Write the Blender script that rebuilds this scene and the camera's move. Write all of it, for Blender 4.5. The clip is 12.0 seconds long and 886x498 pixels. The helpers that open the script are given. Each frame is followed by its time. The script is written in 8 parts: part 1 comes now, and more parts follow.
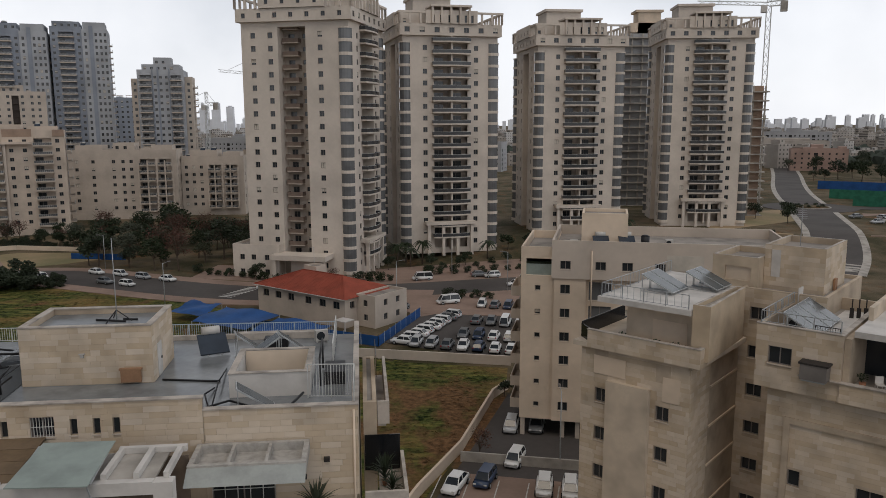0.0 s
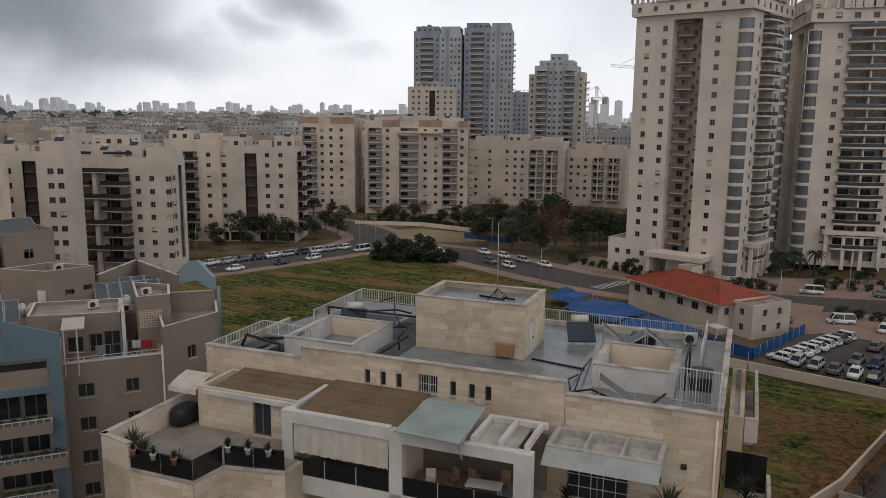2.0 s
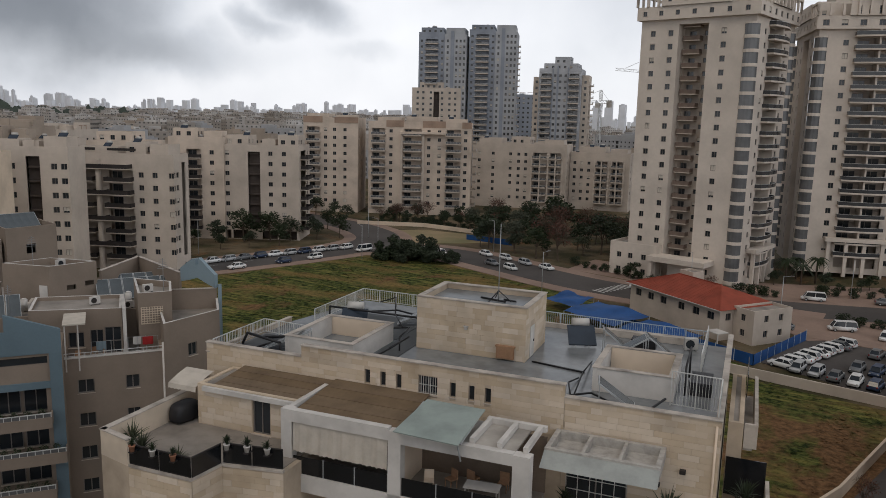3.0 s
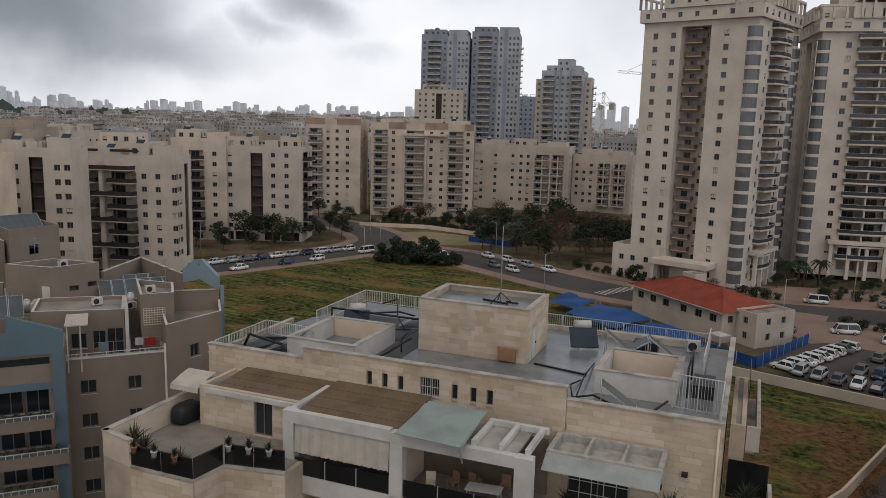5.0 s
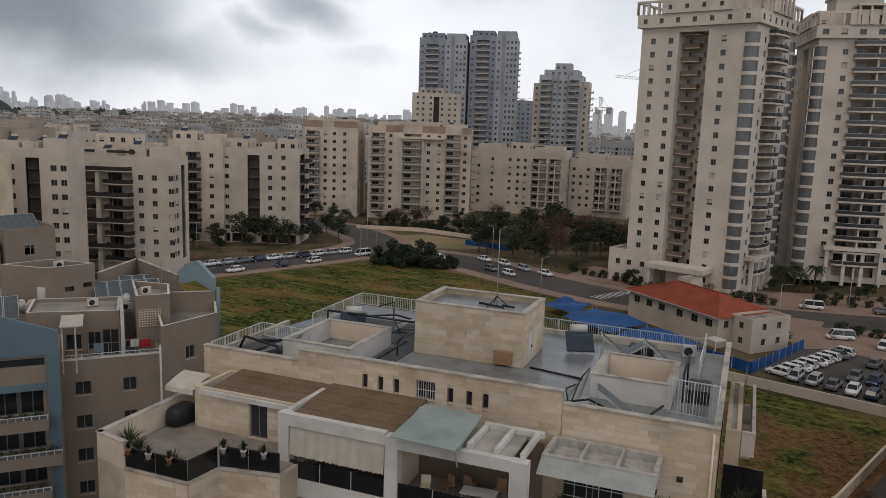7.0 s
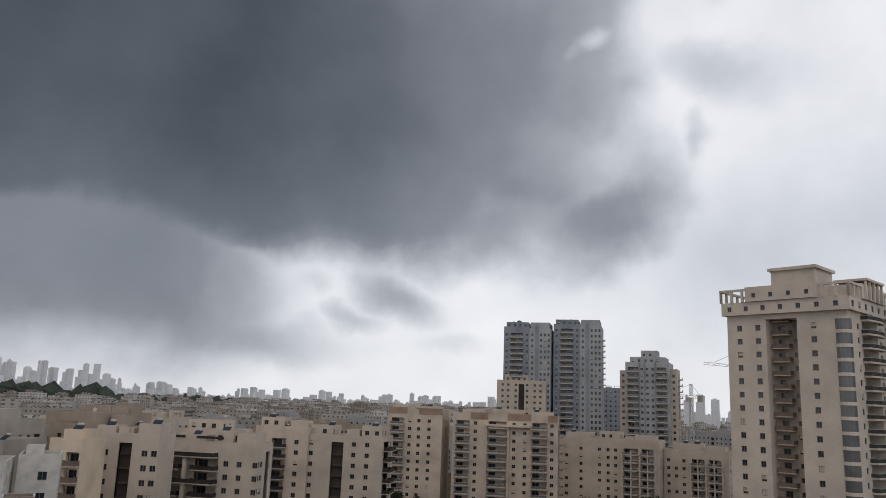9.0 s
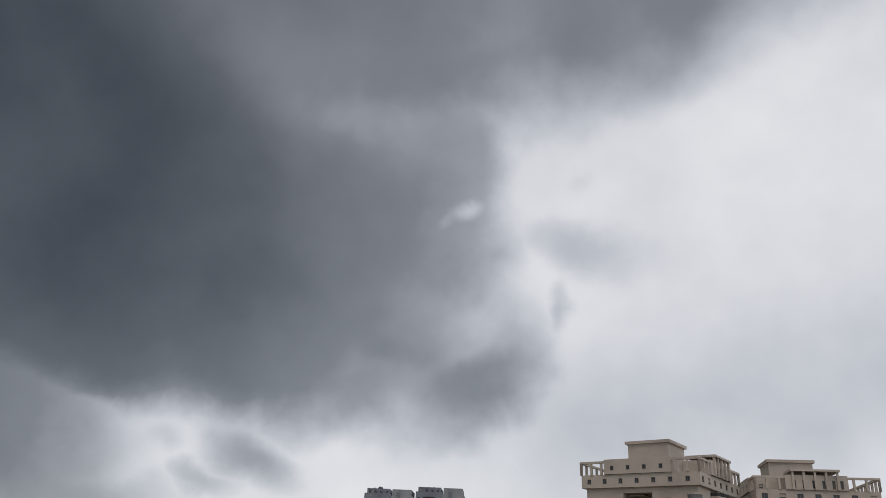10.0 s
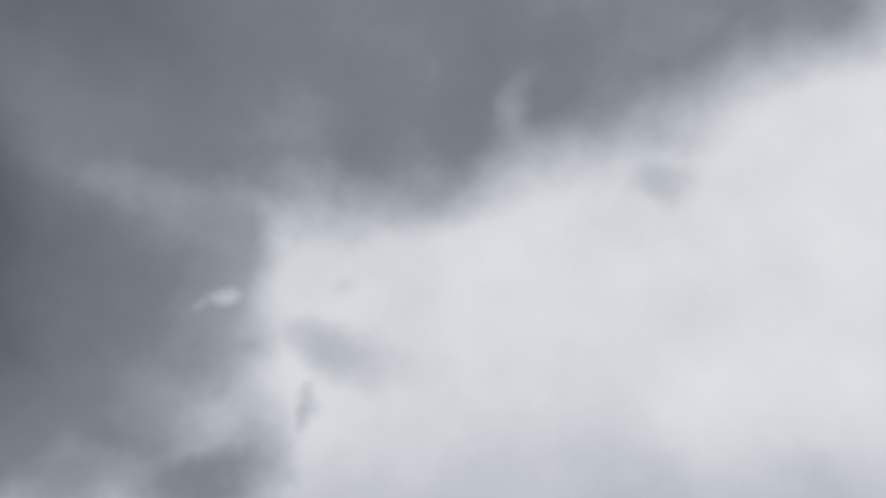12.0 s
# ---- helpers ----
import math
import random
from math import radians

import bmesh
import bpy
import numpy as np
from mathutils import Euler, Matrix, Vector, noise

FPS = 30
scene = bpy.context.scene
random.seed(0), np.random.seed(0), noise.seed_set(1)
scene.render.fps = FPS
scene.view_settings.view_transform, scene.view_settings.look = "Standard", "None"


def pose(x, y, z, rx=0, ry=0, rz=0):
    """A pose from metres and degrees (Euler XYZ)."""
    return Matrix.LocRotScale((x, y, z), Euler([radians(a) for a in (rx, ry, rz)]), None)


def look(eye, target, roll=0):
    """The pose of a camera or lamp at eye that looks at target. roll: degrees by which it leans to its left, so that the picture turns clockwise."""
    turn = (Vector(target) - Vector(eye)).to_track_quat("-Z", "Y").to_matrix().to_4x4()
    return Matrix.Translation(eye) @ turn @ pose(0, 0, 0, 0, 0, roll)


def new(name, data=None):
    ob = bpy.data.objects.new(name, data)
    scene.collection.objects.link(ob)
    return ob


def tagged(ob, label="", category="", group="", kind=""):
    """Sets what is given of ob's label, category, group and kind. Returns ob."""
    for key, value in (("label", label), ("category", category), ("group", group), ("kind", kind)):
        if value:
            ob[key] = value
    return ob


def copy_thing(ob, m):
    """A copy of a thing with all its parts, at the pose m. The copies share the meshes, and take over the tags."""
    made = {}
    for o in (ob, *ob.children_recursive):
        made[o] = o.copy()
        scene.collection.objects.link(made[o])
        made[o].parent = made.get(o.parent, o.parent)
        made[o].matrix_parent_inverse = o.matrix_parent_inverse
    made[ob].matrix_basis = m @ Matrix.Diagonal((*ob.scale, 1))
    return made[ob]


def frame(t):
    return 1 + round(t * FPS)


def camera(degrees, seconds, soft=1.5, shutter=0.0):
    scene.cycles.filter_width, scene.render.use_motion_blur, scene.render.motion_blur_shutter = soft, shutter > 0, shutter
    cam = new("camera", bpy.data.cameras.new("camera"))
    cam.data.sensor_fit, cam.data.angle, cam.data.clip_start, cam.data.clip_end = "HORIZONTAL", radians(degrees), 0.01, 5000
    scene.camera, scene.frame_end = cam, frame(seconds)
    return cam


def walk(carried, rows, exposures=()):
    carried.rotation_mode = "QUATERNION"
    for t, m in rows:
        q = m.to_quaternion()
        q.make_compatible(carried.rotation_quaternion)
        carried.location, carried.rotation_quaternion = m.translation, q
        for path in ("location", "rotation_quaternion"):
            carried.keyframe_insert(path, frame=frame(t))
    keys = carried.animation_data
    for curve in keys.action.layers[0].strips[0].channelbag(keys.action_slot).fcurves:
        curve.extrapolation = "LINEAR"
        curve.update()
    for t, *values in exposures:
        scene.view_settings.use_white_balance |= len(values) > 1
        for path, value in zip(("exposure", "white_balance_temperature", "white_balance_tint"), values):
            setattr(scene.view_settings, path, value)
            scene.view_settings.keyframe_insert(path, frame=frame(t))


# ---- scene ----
cam = camera(59.4, 12.0, soft=0.7)
EYE = 38.0
# seconds, yaw, pitch, roll of a hand-held pan from a high balcony
TURNS = [
    (0.0, -0.03, -9.41, 0.17), (0.1, 2.66, -9.44, 0.22), (0.2, 5.35, -9.47, 0.27),
    (0.3, 8.04, -9.50, 0.32), (0.4, 10.73, -9.52, 0.39), (0.5, 13.41, -9.58, 0.41),
    (0.7, 18.63, -9.82, 0.16), (1.0, 23.15, -10.12, 0.09), (1.5, 25.16, -10.14, -0.47),
    (2.0, 27.59, -9.89, -0.52), (2.5, 28.20, -9.90, -1.00), (3.0, 27.88, -9.81, -1.36),
    (5.0, 28.06, -9.68, -1.46), (5.5, 27.97, -9.71, -1.61), (6.0, 27.92, -9.66, -1.71),
    (6.5, 27.91, -9.59, -1.86), (6.7, 27.86, -9.56, -1.86), (8.3, 32.43, -1.71, -1.75),
    (8.5, 34.15, 1.43, -1.86), (9.0, 34.02, 11.30, -2.08), (9.5, 31.38, 18.40, -2.53),
    (10.0, 23.91, 23.46, -2.69), (10.5, 17.91, 27.00, -2.74), (11.0, 16.02, 30.85, -2.73),
    (11.3, 15.30, 31.25, -2.56), (11.5, 14.76, 31.22, -2.48), (11.7, 12.25, 31.36, -2.30),
    (12.0, 4.59, 31.64, -2.11),
]
EXPOSURES = [(0.0, -0.12), (6.7, -0.12), (8.3, -0.06), (9.0, -0.28), (9.5, -0.45), (10.0, -0.5), (11.0, -0.58), (11.5, -0.54), (12.0, -0.55)]
walk(cam, [(t, pose(0, 0, EYE, 90 + p, r, y)) for t, y, p, r in TURNS], EXPOSURES)

# ---- world and sun ----
world = bpy.data.worlds.new("overcast_sky")
scene.world = world
world.use_nodes = True


def sky():
    nt = world.node_tree
    nt.nodes.clear()
    N, L = nt.nodes, nt.links

    def math_(op, a, b=None, c=None, clamp=False):
        n = N.new("ShaderNodeMath")
        n.operation, n.use_clamp = op, clamp
        for i, v in enumerate((a, b, c)):
            if v is None:
                continue
            if isinstance(v, (int, float)):
                n.inputs[i].default_value = v
            else:
                L.new(v, n.inputs[i])
        return n.outputs[0]

    geo = N.new("ShaderNodeTexCoord").outputs["Generated"]
    noise_a = N.new("ShaderNodeTexNoise")
    noise_a.inputs["Scale"].default_value, noise_a.inputs["Detail"].default_value = 5.0, 7.0
    noise_a.inputs["Roughness"].default_value = 0.5
    L.new(geo, noise_a.inputs["Vector"])
    sep = N.new("ShaderNodeSeparateXYZ")
    L.new(geo, sep.inputs[0])
    x, y, zz = sep.outputs
    az = math_("ARCTAN2", math_("MULTIPLY", x, -1.0), y)
    az = math_("MULTIPLY", az, 57.29578)
    el = math_("MULTIPLY", math_("ARCSINE", zz), 57.29578)
    nsep = N.new("ShaderNodeSeparateColor")
    L.new(noise_a.outputs["Color"], nsep.inputs[0])
    waz = math_("ADD", az, math_("MULTIPLY", math_("SUBTRACT", nsep.outputs[0], 0.5), 11.0))
    wel = math_("ADD", el, math_("MULTIPLY", math_("SUBTRACT", nsep.outputs[1], 0.5), 9.5))

    def step(value, lo, hi):
        n = N.new("ShaderNodeMapRange")
        n.interpolation_type = "SMOOTHSTEP"
        L.new(value, n.inputs[0])
        n.inputs[1].default_value, n.inputs[2].default_value = lo, hi
        return n.outputs[0]

    def bank(a0, e0, ra, re, tilt, soft):
        """A soft elliptical puff of cloud: 1 at its heart, 0 outside."""
        c, s = math.cos(radians(tilt)), math.sin(radians(tilt))
        da, de = math_("SUBTRACT", waz, a0), math_("SUBTRACT", wel, e0)
        u = math_("DIVIDE", math_("ADD", math_("MULTIPLY", da, c), math_("MULTIPLY", de, s)), ra)
        v = math_("DIVIDE", math_("SUBTRACT", math_("MULTIPLY", de, c), math_("MULTIPLY", da, s)), re)
        r = math_("SQRT", math_("ADD", math_("MULTIPLY", u, u), math_("MULTIPLY", v, v)))
        return step(r, 1.0 + soft, 1.0 - soft)

    def times(*v):
        out = v[0]
        for q in v[1:]:
            out = math_("MULTIPLY", out, q)
        return out

    # the high deck, the dark mass under it, the lower band, loose puffs and the gaps between them
    slope = math_("ADD", wel, math_("MULTIPLY", waz, 0.2))
    deck = times(step(slope, 31.8, 41.6), math_("ADD", 0.545, times(step(waz, 18.0, 46.0), 0.17)))
    low = math_("ADD", wel, math_("MULTIPLY", math_("MAXIMUM", math_("SUBTRACT", 38.0, waz), 0.0), -0.05))
    high = math_("SUBTRACT", wel, math_("MULTIPLY", math_("MAXIMUM", math_("SUBTRACT", waz, 38.0), 0.0), 0.5))
    depth = times(math_("ADD", 0.87, times(step(wel, 10.0, 20.0), 0.22)), math_("ADD", 0.385, times(step(waz, 18.0, 52.0), math_("SUBTRACT", 1.0, times(step(high, 25.0, 39.0), 0.62)), 0.49)))
    mass = times(step(waz, 17.6, 24.0), step(waz, 150.0, 100.0), step(low, 7.6, 13.0), depth)
    band = times(step(waz, 41.0, 54.0), step(waz, 150.0, 100.0), step(wel, -2.5, 7.0), 0.58)
    total = math_("SMOOTH_MAX", deck, mass, 0.16)
    total = math_("SMOOTH_MAX", total, band, 0.1)
    for a0, e0, ra, re, tilt, soft, weight in BANKS:
        total = math_("SMOOTH_MAX", total, times(bank(a0, e0, ra, re, tilt, soft), weight), 0.10)
    for a0, e0, ra, re, tilt, soft, weight in GAPS:
        total = times(total, math_("SUBTRACT", 1.0, times(bank(a0, e0, ra, re, tilt, soft), weight)))
    fine = N.new("ShaderNodeTexNoise")
    fine.inputs["Scale"].default_value, fine.inputs["Detail"].default_value = 6.5, 6.0
    L.new(geo, fine.inputs["Vector"])
    total = math_("MULTIPLY_ADD", math_("SUBTRACT", fine.outputs["Fac"], 0.5), 0.26, total, clamp=True)
    ramp = N.new("ShaderNodeValToRGB")
    L.new(total, ramp.inputs[0])
    stops = ((0.0, (1.08, 1.09, 1.13)), (0.25, (0.69, 0.72, 0.78)), (0.55, (0.275, 0.295, 0.335)), (0.8, (0.145, 0.16, 0.185)), (1.0, (0.07, 0.083, 0.10)))
    while len(ramp.color_ramp.elements) < len(stops):
        ramp.color_ramp.elements.new(0.5)
    for e, (p, c) in zip(ramp.color_ramp.elements, stops):
        e.position, e.color = p, (*c, 1)
    atmosphere = N.new("ShaderNodeTexSky")
    atmosphere.sky_type, atmosphere.sun_disc = "NISHITA", False
    atmosphere.sun_elevation, atmosphere.sun_rotation = radians(42), radians(204)
    back = N.new("ShaderNodeBackground")
    L.new(atmosphere.outputs[0], back.inputs[0])
    back.inputs[1].default_value = 0.006
    cloud = N.new("ShaderNodeBackground")
    L.new(ramp.outputs[0], cloud.inputs[0])
    cloud.inputs[1].default_value = 1.0
    both = N.new("ShaderNodeAddShader")
    L.new(back.outputs[0], both.inputs[0])
    L.new(cloud.outputs[0], both.inputs[1])
    out = N.new("ShaderNodeOutputWorld")
    L.new(both.outputs[0], out.inputs[0])


# heart azimuth and height, half widths, tilt, softness and weight of each loose puff of cloud
BANKS = [
    (38.6, 8.4, 3.4, 1.7, 22, 0.95, 0.42),
    (41.4, 6.6, 2.2, 1.0, 12, 0.95, 0.34),
    (44.3, 8.6, 1.9, 0.8, 0, 0.95, 0.22),
    (34.0, 4.6, 3.0, 0.8, 0, 0.8, 0.16),
    (22.0, 14.0, 5.4, 3.2, -30, 0.9, 0.56),
    (29.0, 12.8, 7.0, 2.6, -8, 0.9, 0.5),
    (24.5, 22.2, 4.8, 4.6, 0, 0.85, 0.49),
    (26.5, 16.5, 7.4, 5.0, 0, 0.9, 0.55),
    (15.0, 18.4, 1.0, 1.9, 30, 0.9, 0.28),
    (12.5, 29.2, 1.4, 1.3, 0, 0.95, 0.13),
    (14.0, 23.0, 6.0, 2.0, 14, 0.9, 0.28),
    (6.0, 12.5, 18.0, 5.0, -8, 0.95, 0.24),
    (-14.0, 12.5, 18.0, 4.5, 6, 0.95, 0.25),
    (-13.6, 36.8, 3.0, 1.5, 0, 0.95, 0.24),
    (52.0, 5.0, 9.0, 2.2, 4, 0.9, 0.50),
]
# heart, half widths, tilt, softness and weight of each thin place in the cloud
GAPS = [
    (24.4, 26.7, 1.1, 0.6, -25, 0.95, 0.42),
    (25.5, 17.2, 3.4, 1.2, -8, 0.95, 0.06),
    (37.0, 35.2, 7.0, 4.0, 20, 0.95, 0.14),
    (-2.0, 42.3, 1.6, 2.0, 0, 0.95, 0.2),
    (42.0, 5.0, 10.0, 2.0, 0, 0.9, 0.12),
]
sky()
sun = new("sun", bpy.data.lights.new("sun", "SUN"))
sun.data.energy, sun.data.angle, sun.data.color = 0.7, radians(25), (1.0, 0.86, 0.70)
sun.matrix_world = look((0, 0, 90), (20, 45, 0))

# ---- materials ----
MATS = {}


def mat(name, color, rough=0.8, metal=0.0, var=0.12, scale=0.6, fine=8.0, bump=0.15, stain=0.15, second=None, spec=0.3, random_piece=0.0):
    """A surface with broad blotches, fine grain and a little relief, in object space metres."""
    if name in MATS:
        return MATS[name]
    m = bpy.data.materials.new(name)
    m.use_nodes = True
    N, L = m.node_tree.nodes, m.node_tree.links
    b = N["Principled BSDF"]
    b.inputs["Roughness"].default_value, b.inputs["Metallic"].default_value = rough, metal
    b.inputs["Specular IOR Level"].default_value = spec
    co = N.new("ShaderNodeTexCoord").outputs["Object"]
    n1, n2 = N.new("ShaderNodeTexNoise"), N.new("ShaderNodeTexNoise")
    for n, s, d in ((n1, scale, 4), (n2, fine, 3)):
        n.inputs["Scale"].default_value, n.inputs["Detail"].default_value = s, d
        L.new(co, n.inputs["Vector"])
    mix = N.new("ShaderNodeMix")
    mix.data_type = "RGBA"
    c2 = second or tuple(max(0.0, v * (1 - 2.2 * stain)) for v in color)
    mix.inputs[6].default_value, mix.inputs[7].default_value = (*color, 1), (*c2, 1)
    ramp = N.new("ShaderNodeMapRange")
    ramp.inputs[1].default_value, ramp.inputs[2].default_value = 0.42, 0.72
    L.new(n1.outputs["Fac"], ramp.inputs[0])
    L.new(ramp.outputs[0], mix.inputs[0])
    hsv = N.new("ShaderNodeHueSaturation")
    L.new(mix.outputs[2], hsv.inputs["Color"])
    val = N.new("ShaderNodeMath")
    val.operation = "MULTIPLY_ADD"
    L.new(n2.outputs["Fac"], val.inputs[0])
    val.inputs[1].default_value, val.inputs[2].default_value = var * 2, 1 - var
    last = val.outputs[0]
    if random_piece:
        info = N.new("ShaderNodeObjectInfo")
        add = N.new("ShaderNodeMath")
        add.operation = "MULTIPLY_ADD"
        L.new(info.outputs["Random"], add.inputs[0])
        add.inputs[1].default_value = random_piece * 2
        sub = N.new("ShaderNodeMath")
        sub.operation = "SUBTRACT"
        L.new(last, sub.inputs[0])
        sub.inputs[1].default_value = random_piece
        L.new(sub.outputs[0], add.inputs[2])
        last = add.outputs[0]
        tint = N.new("ShaderNodeMath")
        tint.operation = "MULTIPLY_ADD"
        L.new(info.outputs["Random"], tint.inputs[0])
        tint.inputs[1].default_value, tint.inputs[2].default_value = -3.2 * random_piece, 1 + 1.5 * random_piece
        L.new(tint.outputs[0], hsv.inputs["Saturation"])
    L.new(last, hsv.inputs["Value"])
    L.new(hsv.outputs[0], b.inputs["Base Color"])
    if bump:
        bp = N.new("ShaderNodeBump")
        bp.inputs["Strength"].default_value, bp.inputs["Distance"].default_value = bump, 0.03
        L.new(n2.outputs["Fac"], bp.inputs["Height"])
        L.new(bp.outputs[0], b.inputs["Normal"])
    MATS[name] = m
    return m


TOWER = mat("pale_limestone_cladding", (0.635, 0.56, 0.485), 0.85, var=0.08, scale=0.12, fine=1.4, stain=0.1)
CREAM = mat("cream_stone_cladding", (0.68, 0.555, 0.43), 0.85, var=0.08, scale=0.15, fine=1.4, stain=0.12)
WHITE_STONE = mat("off_white_stone", (0.53, 0.455, 0.385), 0.85, var=0.07, scale=0.15, fine=1.4, stain=0.1)
STONE = mat("sandy_stone_slabs", (0.575, 0.47, 0.355), 0.8, var=0.1, scale=0.5, fine=4, stain=0.14, random_piece=0.11)
JOINT = mat("stone_joint_mortar", (0.485, 0.395, 0.30), 0.95, var=0.05, scale=0.5, fine=6)
GREYWALL = mat("taupe_render", (0.245, 0.196, 0.155), 0.9, var=0.06, scale=0.25, fine=5, stain=0.1)
BLUEWALL = mat("blue_grey_render", (0.12, 0.17, 0.20), 0.9, var=0.06, scale=0.25, fine=5, stain=0.08)
BLUEPALE = mat("pale_blue_render", (0.21, 0.275, 0.31), 0.9, var=0.06, scale=0.25, fine=5, stain=0.08)
GREYTOWER = mat("blue_grey_concrete", (0.275, 0.30, 0.345), 0.8, var=0.06, scale=0.1, fine=1)
WHITE = mat("white_paint", (0.58, 0.55, 0.515), 0.7, var=0.05, scale=0.6, fine=5, stain=0.12)
ROOFING = mat("grey_roof_membrane", (0.20, 0.21, 0.215), 0.22, var=0.12, scale=0.4, fine=3, stain=0.2)
ROOFDUST = mat("dusty_roof_screed", (0.30, 0.27, 0.24), 0.9, var=0.1, scale=0.4, fine=3, stain=0.2)
GLASS = mat("dark_window_glass", (0.025, 0.03, 0.035), 0.12, var=0.1, scale=0.3, fine=1, bump=0, spec=0.6)
BAYGLASS = mat("grey_blue_bay_glazing", (0.135, 0.137, 0.14), 0.15, var=0.12, scale=0.3, fine=1, bump=0, spec=0.6)
# darker copy of the pale stone, recess shade painted into its colour
SHADE = mat("recess_render_painted_shade", (0.42, 0.36, 0.305), 0.9, var=0.08, scale=0.2, fine=2)
FRAME = mat("window_frame_aluminium", (0.22, 0.20, 0.185), 0.5, 0.3, var=0.05)
RAILDARK = mat("dark_balcony_parapet", (0.035, 0.03, 0.028), 0.6, var=0.1, scale=0.5, fine=3)
BROWNRAIL = mat("brown_balcony_parapet", (0.20, 0.15, 0.12), 0.8, var=0.1, scale=0.5, fine=3)
METAL = mat("galvanised_sheet", (0.42, 0.435, 0.44), 0.45, 0.2, var=0.08, scale=1, fine=6)
RAILWHITE = mat("white_steel_rail", (0.62, 0.62, 0.60), 0.5, 0.1, var=0.05)
RAILBLUE = mat("pale_blue_steel_rail", (0.42, 0.49, 0.55), 0.5, 0.1, var=0.05)
BLACK = mat("black_plastic", (0.02, 0.02, 0.022), 0.5, var=0.1)
ASPHALT = mat("worn_asphalt", (0.08, 0.071, 0.066), 0.92, var=0.15, scale=0.08, fine=1.5, stain=0.15)
PAVING = mat("reddish_paving", (0.27, 0.19, 0.15), 0.92, var=0.12, scale=0.15, fine=2.0, stain=0.12)
CONCRETE = mat("site_concrete", (0.40, 0.37, 0.33), 0.9, var=0.1, scale=0.4, fine=3, stain=0.2)
TILE = mat("red_clay_roof_tile", (0.28, 0.062, 0.036), 0.8, var=0.15, scale=0.4, fine=4, stain=0.12)
TARP = mat("blue_shade_cloth", (0.015, 0.075, 0.24), 0.6, var=0.15, scale=0.3, fine=2)
EARTH = mat("dry_sandy_earth", (0.30, 0.22, 0.13), 0.95, var=0.15, scale=0.05, fine=1.2, second=(0.15, 0.145, 0.07), stain=0.2)
BARK = mat("bark", (0.10, 0.075, 0.055), 0.95, var=0.2, scale=2, fine=14)
LEAF = mat("dark_green_leaves", (0.03, 0.043, 0.02), 0.7, var=0.3, scale=1.0, fine=5, random_piece=0.15)
LEAFRED = mat("bare_reddish_twigs", (0.12, 0.055, 0.042), 0.9, var=0.3, scale=1.0, fine=5)
LEAFGREY = mat("olive_green_leaves", (0.065, 0.075, 0.045), 0.8, var=0.3, scale=1.0, fine=5, random_piece=0.15)


def grassland(name, far=False):
    """Winter grass with bare, trampled earth showing through."""
    m = bpy.data.materials.new(name)
    m.use_nodes = True
    N, L = m.node_tree.nodes, m.node_tree.links
    b = N["Principled BSDF"]
    b.inputs["Roughness"].default_value, b.inputs["Specular IOR Level"].default_value = 0.95, 0.1
    co = N.new("ShaderNodeTexCoord").outputs["Object"]

    def tex(scale, detail, stretch=(1, 1, 1)):
        mp = N.new("ShaderNodeMapping")
        mp.inputs["Scale"].default_value = stretch
        L.new(co, mp.inputs[0])
        n = N.new("ShaderNodeTexNoise")
        n.inputs["Scale"].default_value, n.inputs["Detail"].default_value = scale, detail
        n.inputs["Roughness"].default_value = 0.62
        L.new(mp.outputs[0], n.inputs["Vector"])
        return n.outputs["Fac"]

    def mixed(fac, a, c, lo, hi):
        r = N.new("ShaderNodeMapRange")
        r.inputs[1].default_value, r.inputs[2].default_value = lo, hi
        L.new(fac, r.inputs[0])
        x = N.new("ShaderNodeMix")
        x.data_type = "RGBA"
        L.new(r.outputs[0], x.inputs[0])
        for i, v in ((6, a), (7, c)):
            if isinstance(v, tuple):
                x.inputs[i].default_value = (*v, 1)
            else:
                L.new(v, x.inputs[i])
        return x.outputs[2]

    green = mixed(tex(0.9, 6), (0.014, 0.024, 0.006), (0.092, 0.105, 0.028), 0.41, 0.60)
    straw = mixed(tex(1.3, 6), (0.22, 0.145, 0.055), (0.11, 0.085, 0.03), 0.35, 0.65)
    streak = tex(0.5, 7, (0.3, 1.7, 1))
    green = mixed(streak, green, (0.17, 0.155, 0.045), 0.52, 0.63)
    base = mixed(tex(0.06, 6, (0.8, 2.0, 1)), green, straw, 0.48, 0.62) if not far else mixed(tex(0.07, 6), (0.055, 0.05, 0.026), (0.15, 0.115, 0.075), 0.4, 0.62)
    earth = mixed(tex(1.1, 6), (0.075, 0.042, 0.02), (0.21, 0.118, 0.058), 0.35, 0.65)
    near = N.new("ShaderNodeVectorMath")
    near.operation = "DISTANCE"
    near.inputs[1].default_value = (2.0, 95.0, 0.0)
    L.new(co, near.inputs[0])
    worn = N.new("ShaderNodeMapRange")
    worn.inputs[1].default_value, worn.inputs[2].default_value = 22.0, 3.0
    worn.inputs[3].default_value, worn.inputs[4].default_value = 0.0, 0.22
    L.new(near.outputs["Value"], worn.inputs[0])
    bare = N.new("ShaderNodeMath")
    L.new(tex(0.09, 6, (1.6, 1, 1)), bare.inputs[0])
    L.new(worn.outputs[0], bare.inputs[1])
    L.new(mixed(bare.outputs[0], base, earth, 0.56, 0.68), b.inputs["Base Color"])
    bp = N.new("ShaderNodeBump")
    bp.inputs["Strength"].default_value, bp.inputs["Distance"].default_value = 0.9, 0.25
    L.new(tex(1.7, 6), bp.inputs["Height"])
    L.new(bp.outputs[0], b.inputs["Normal"])
    MATS[name] = m
    return m


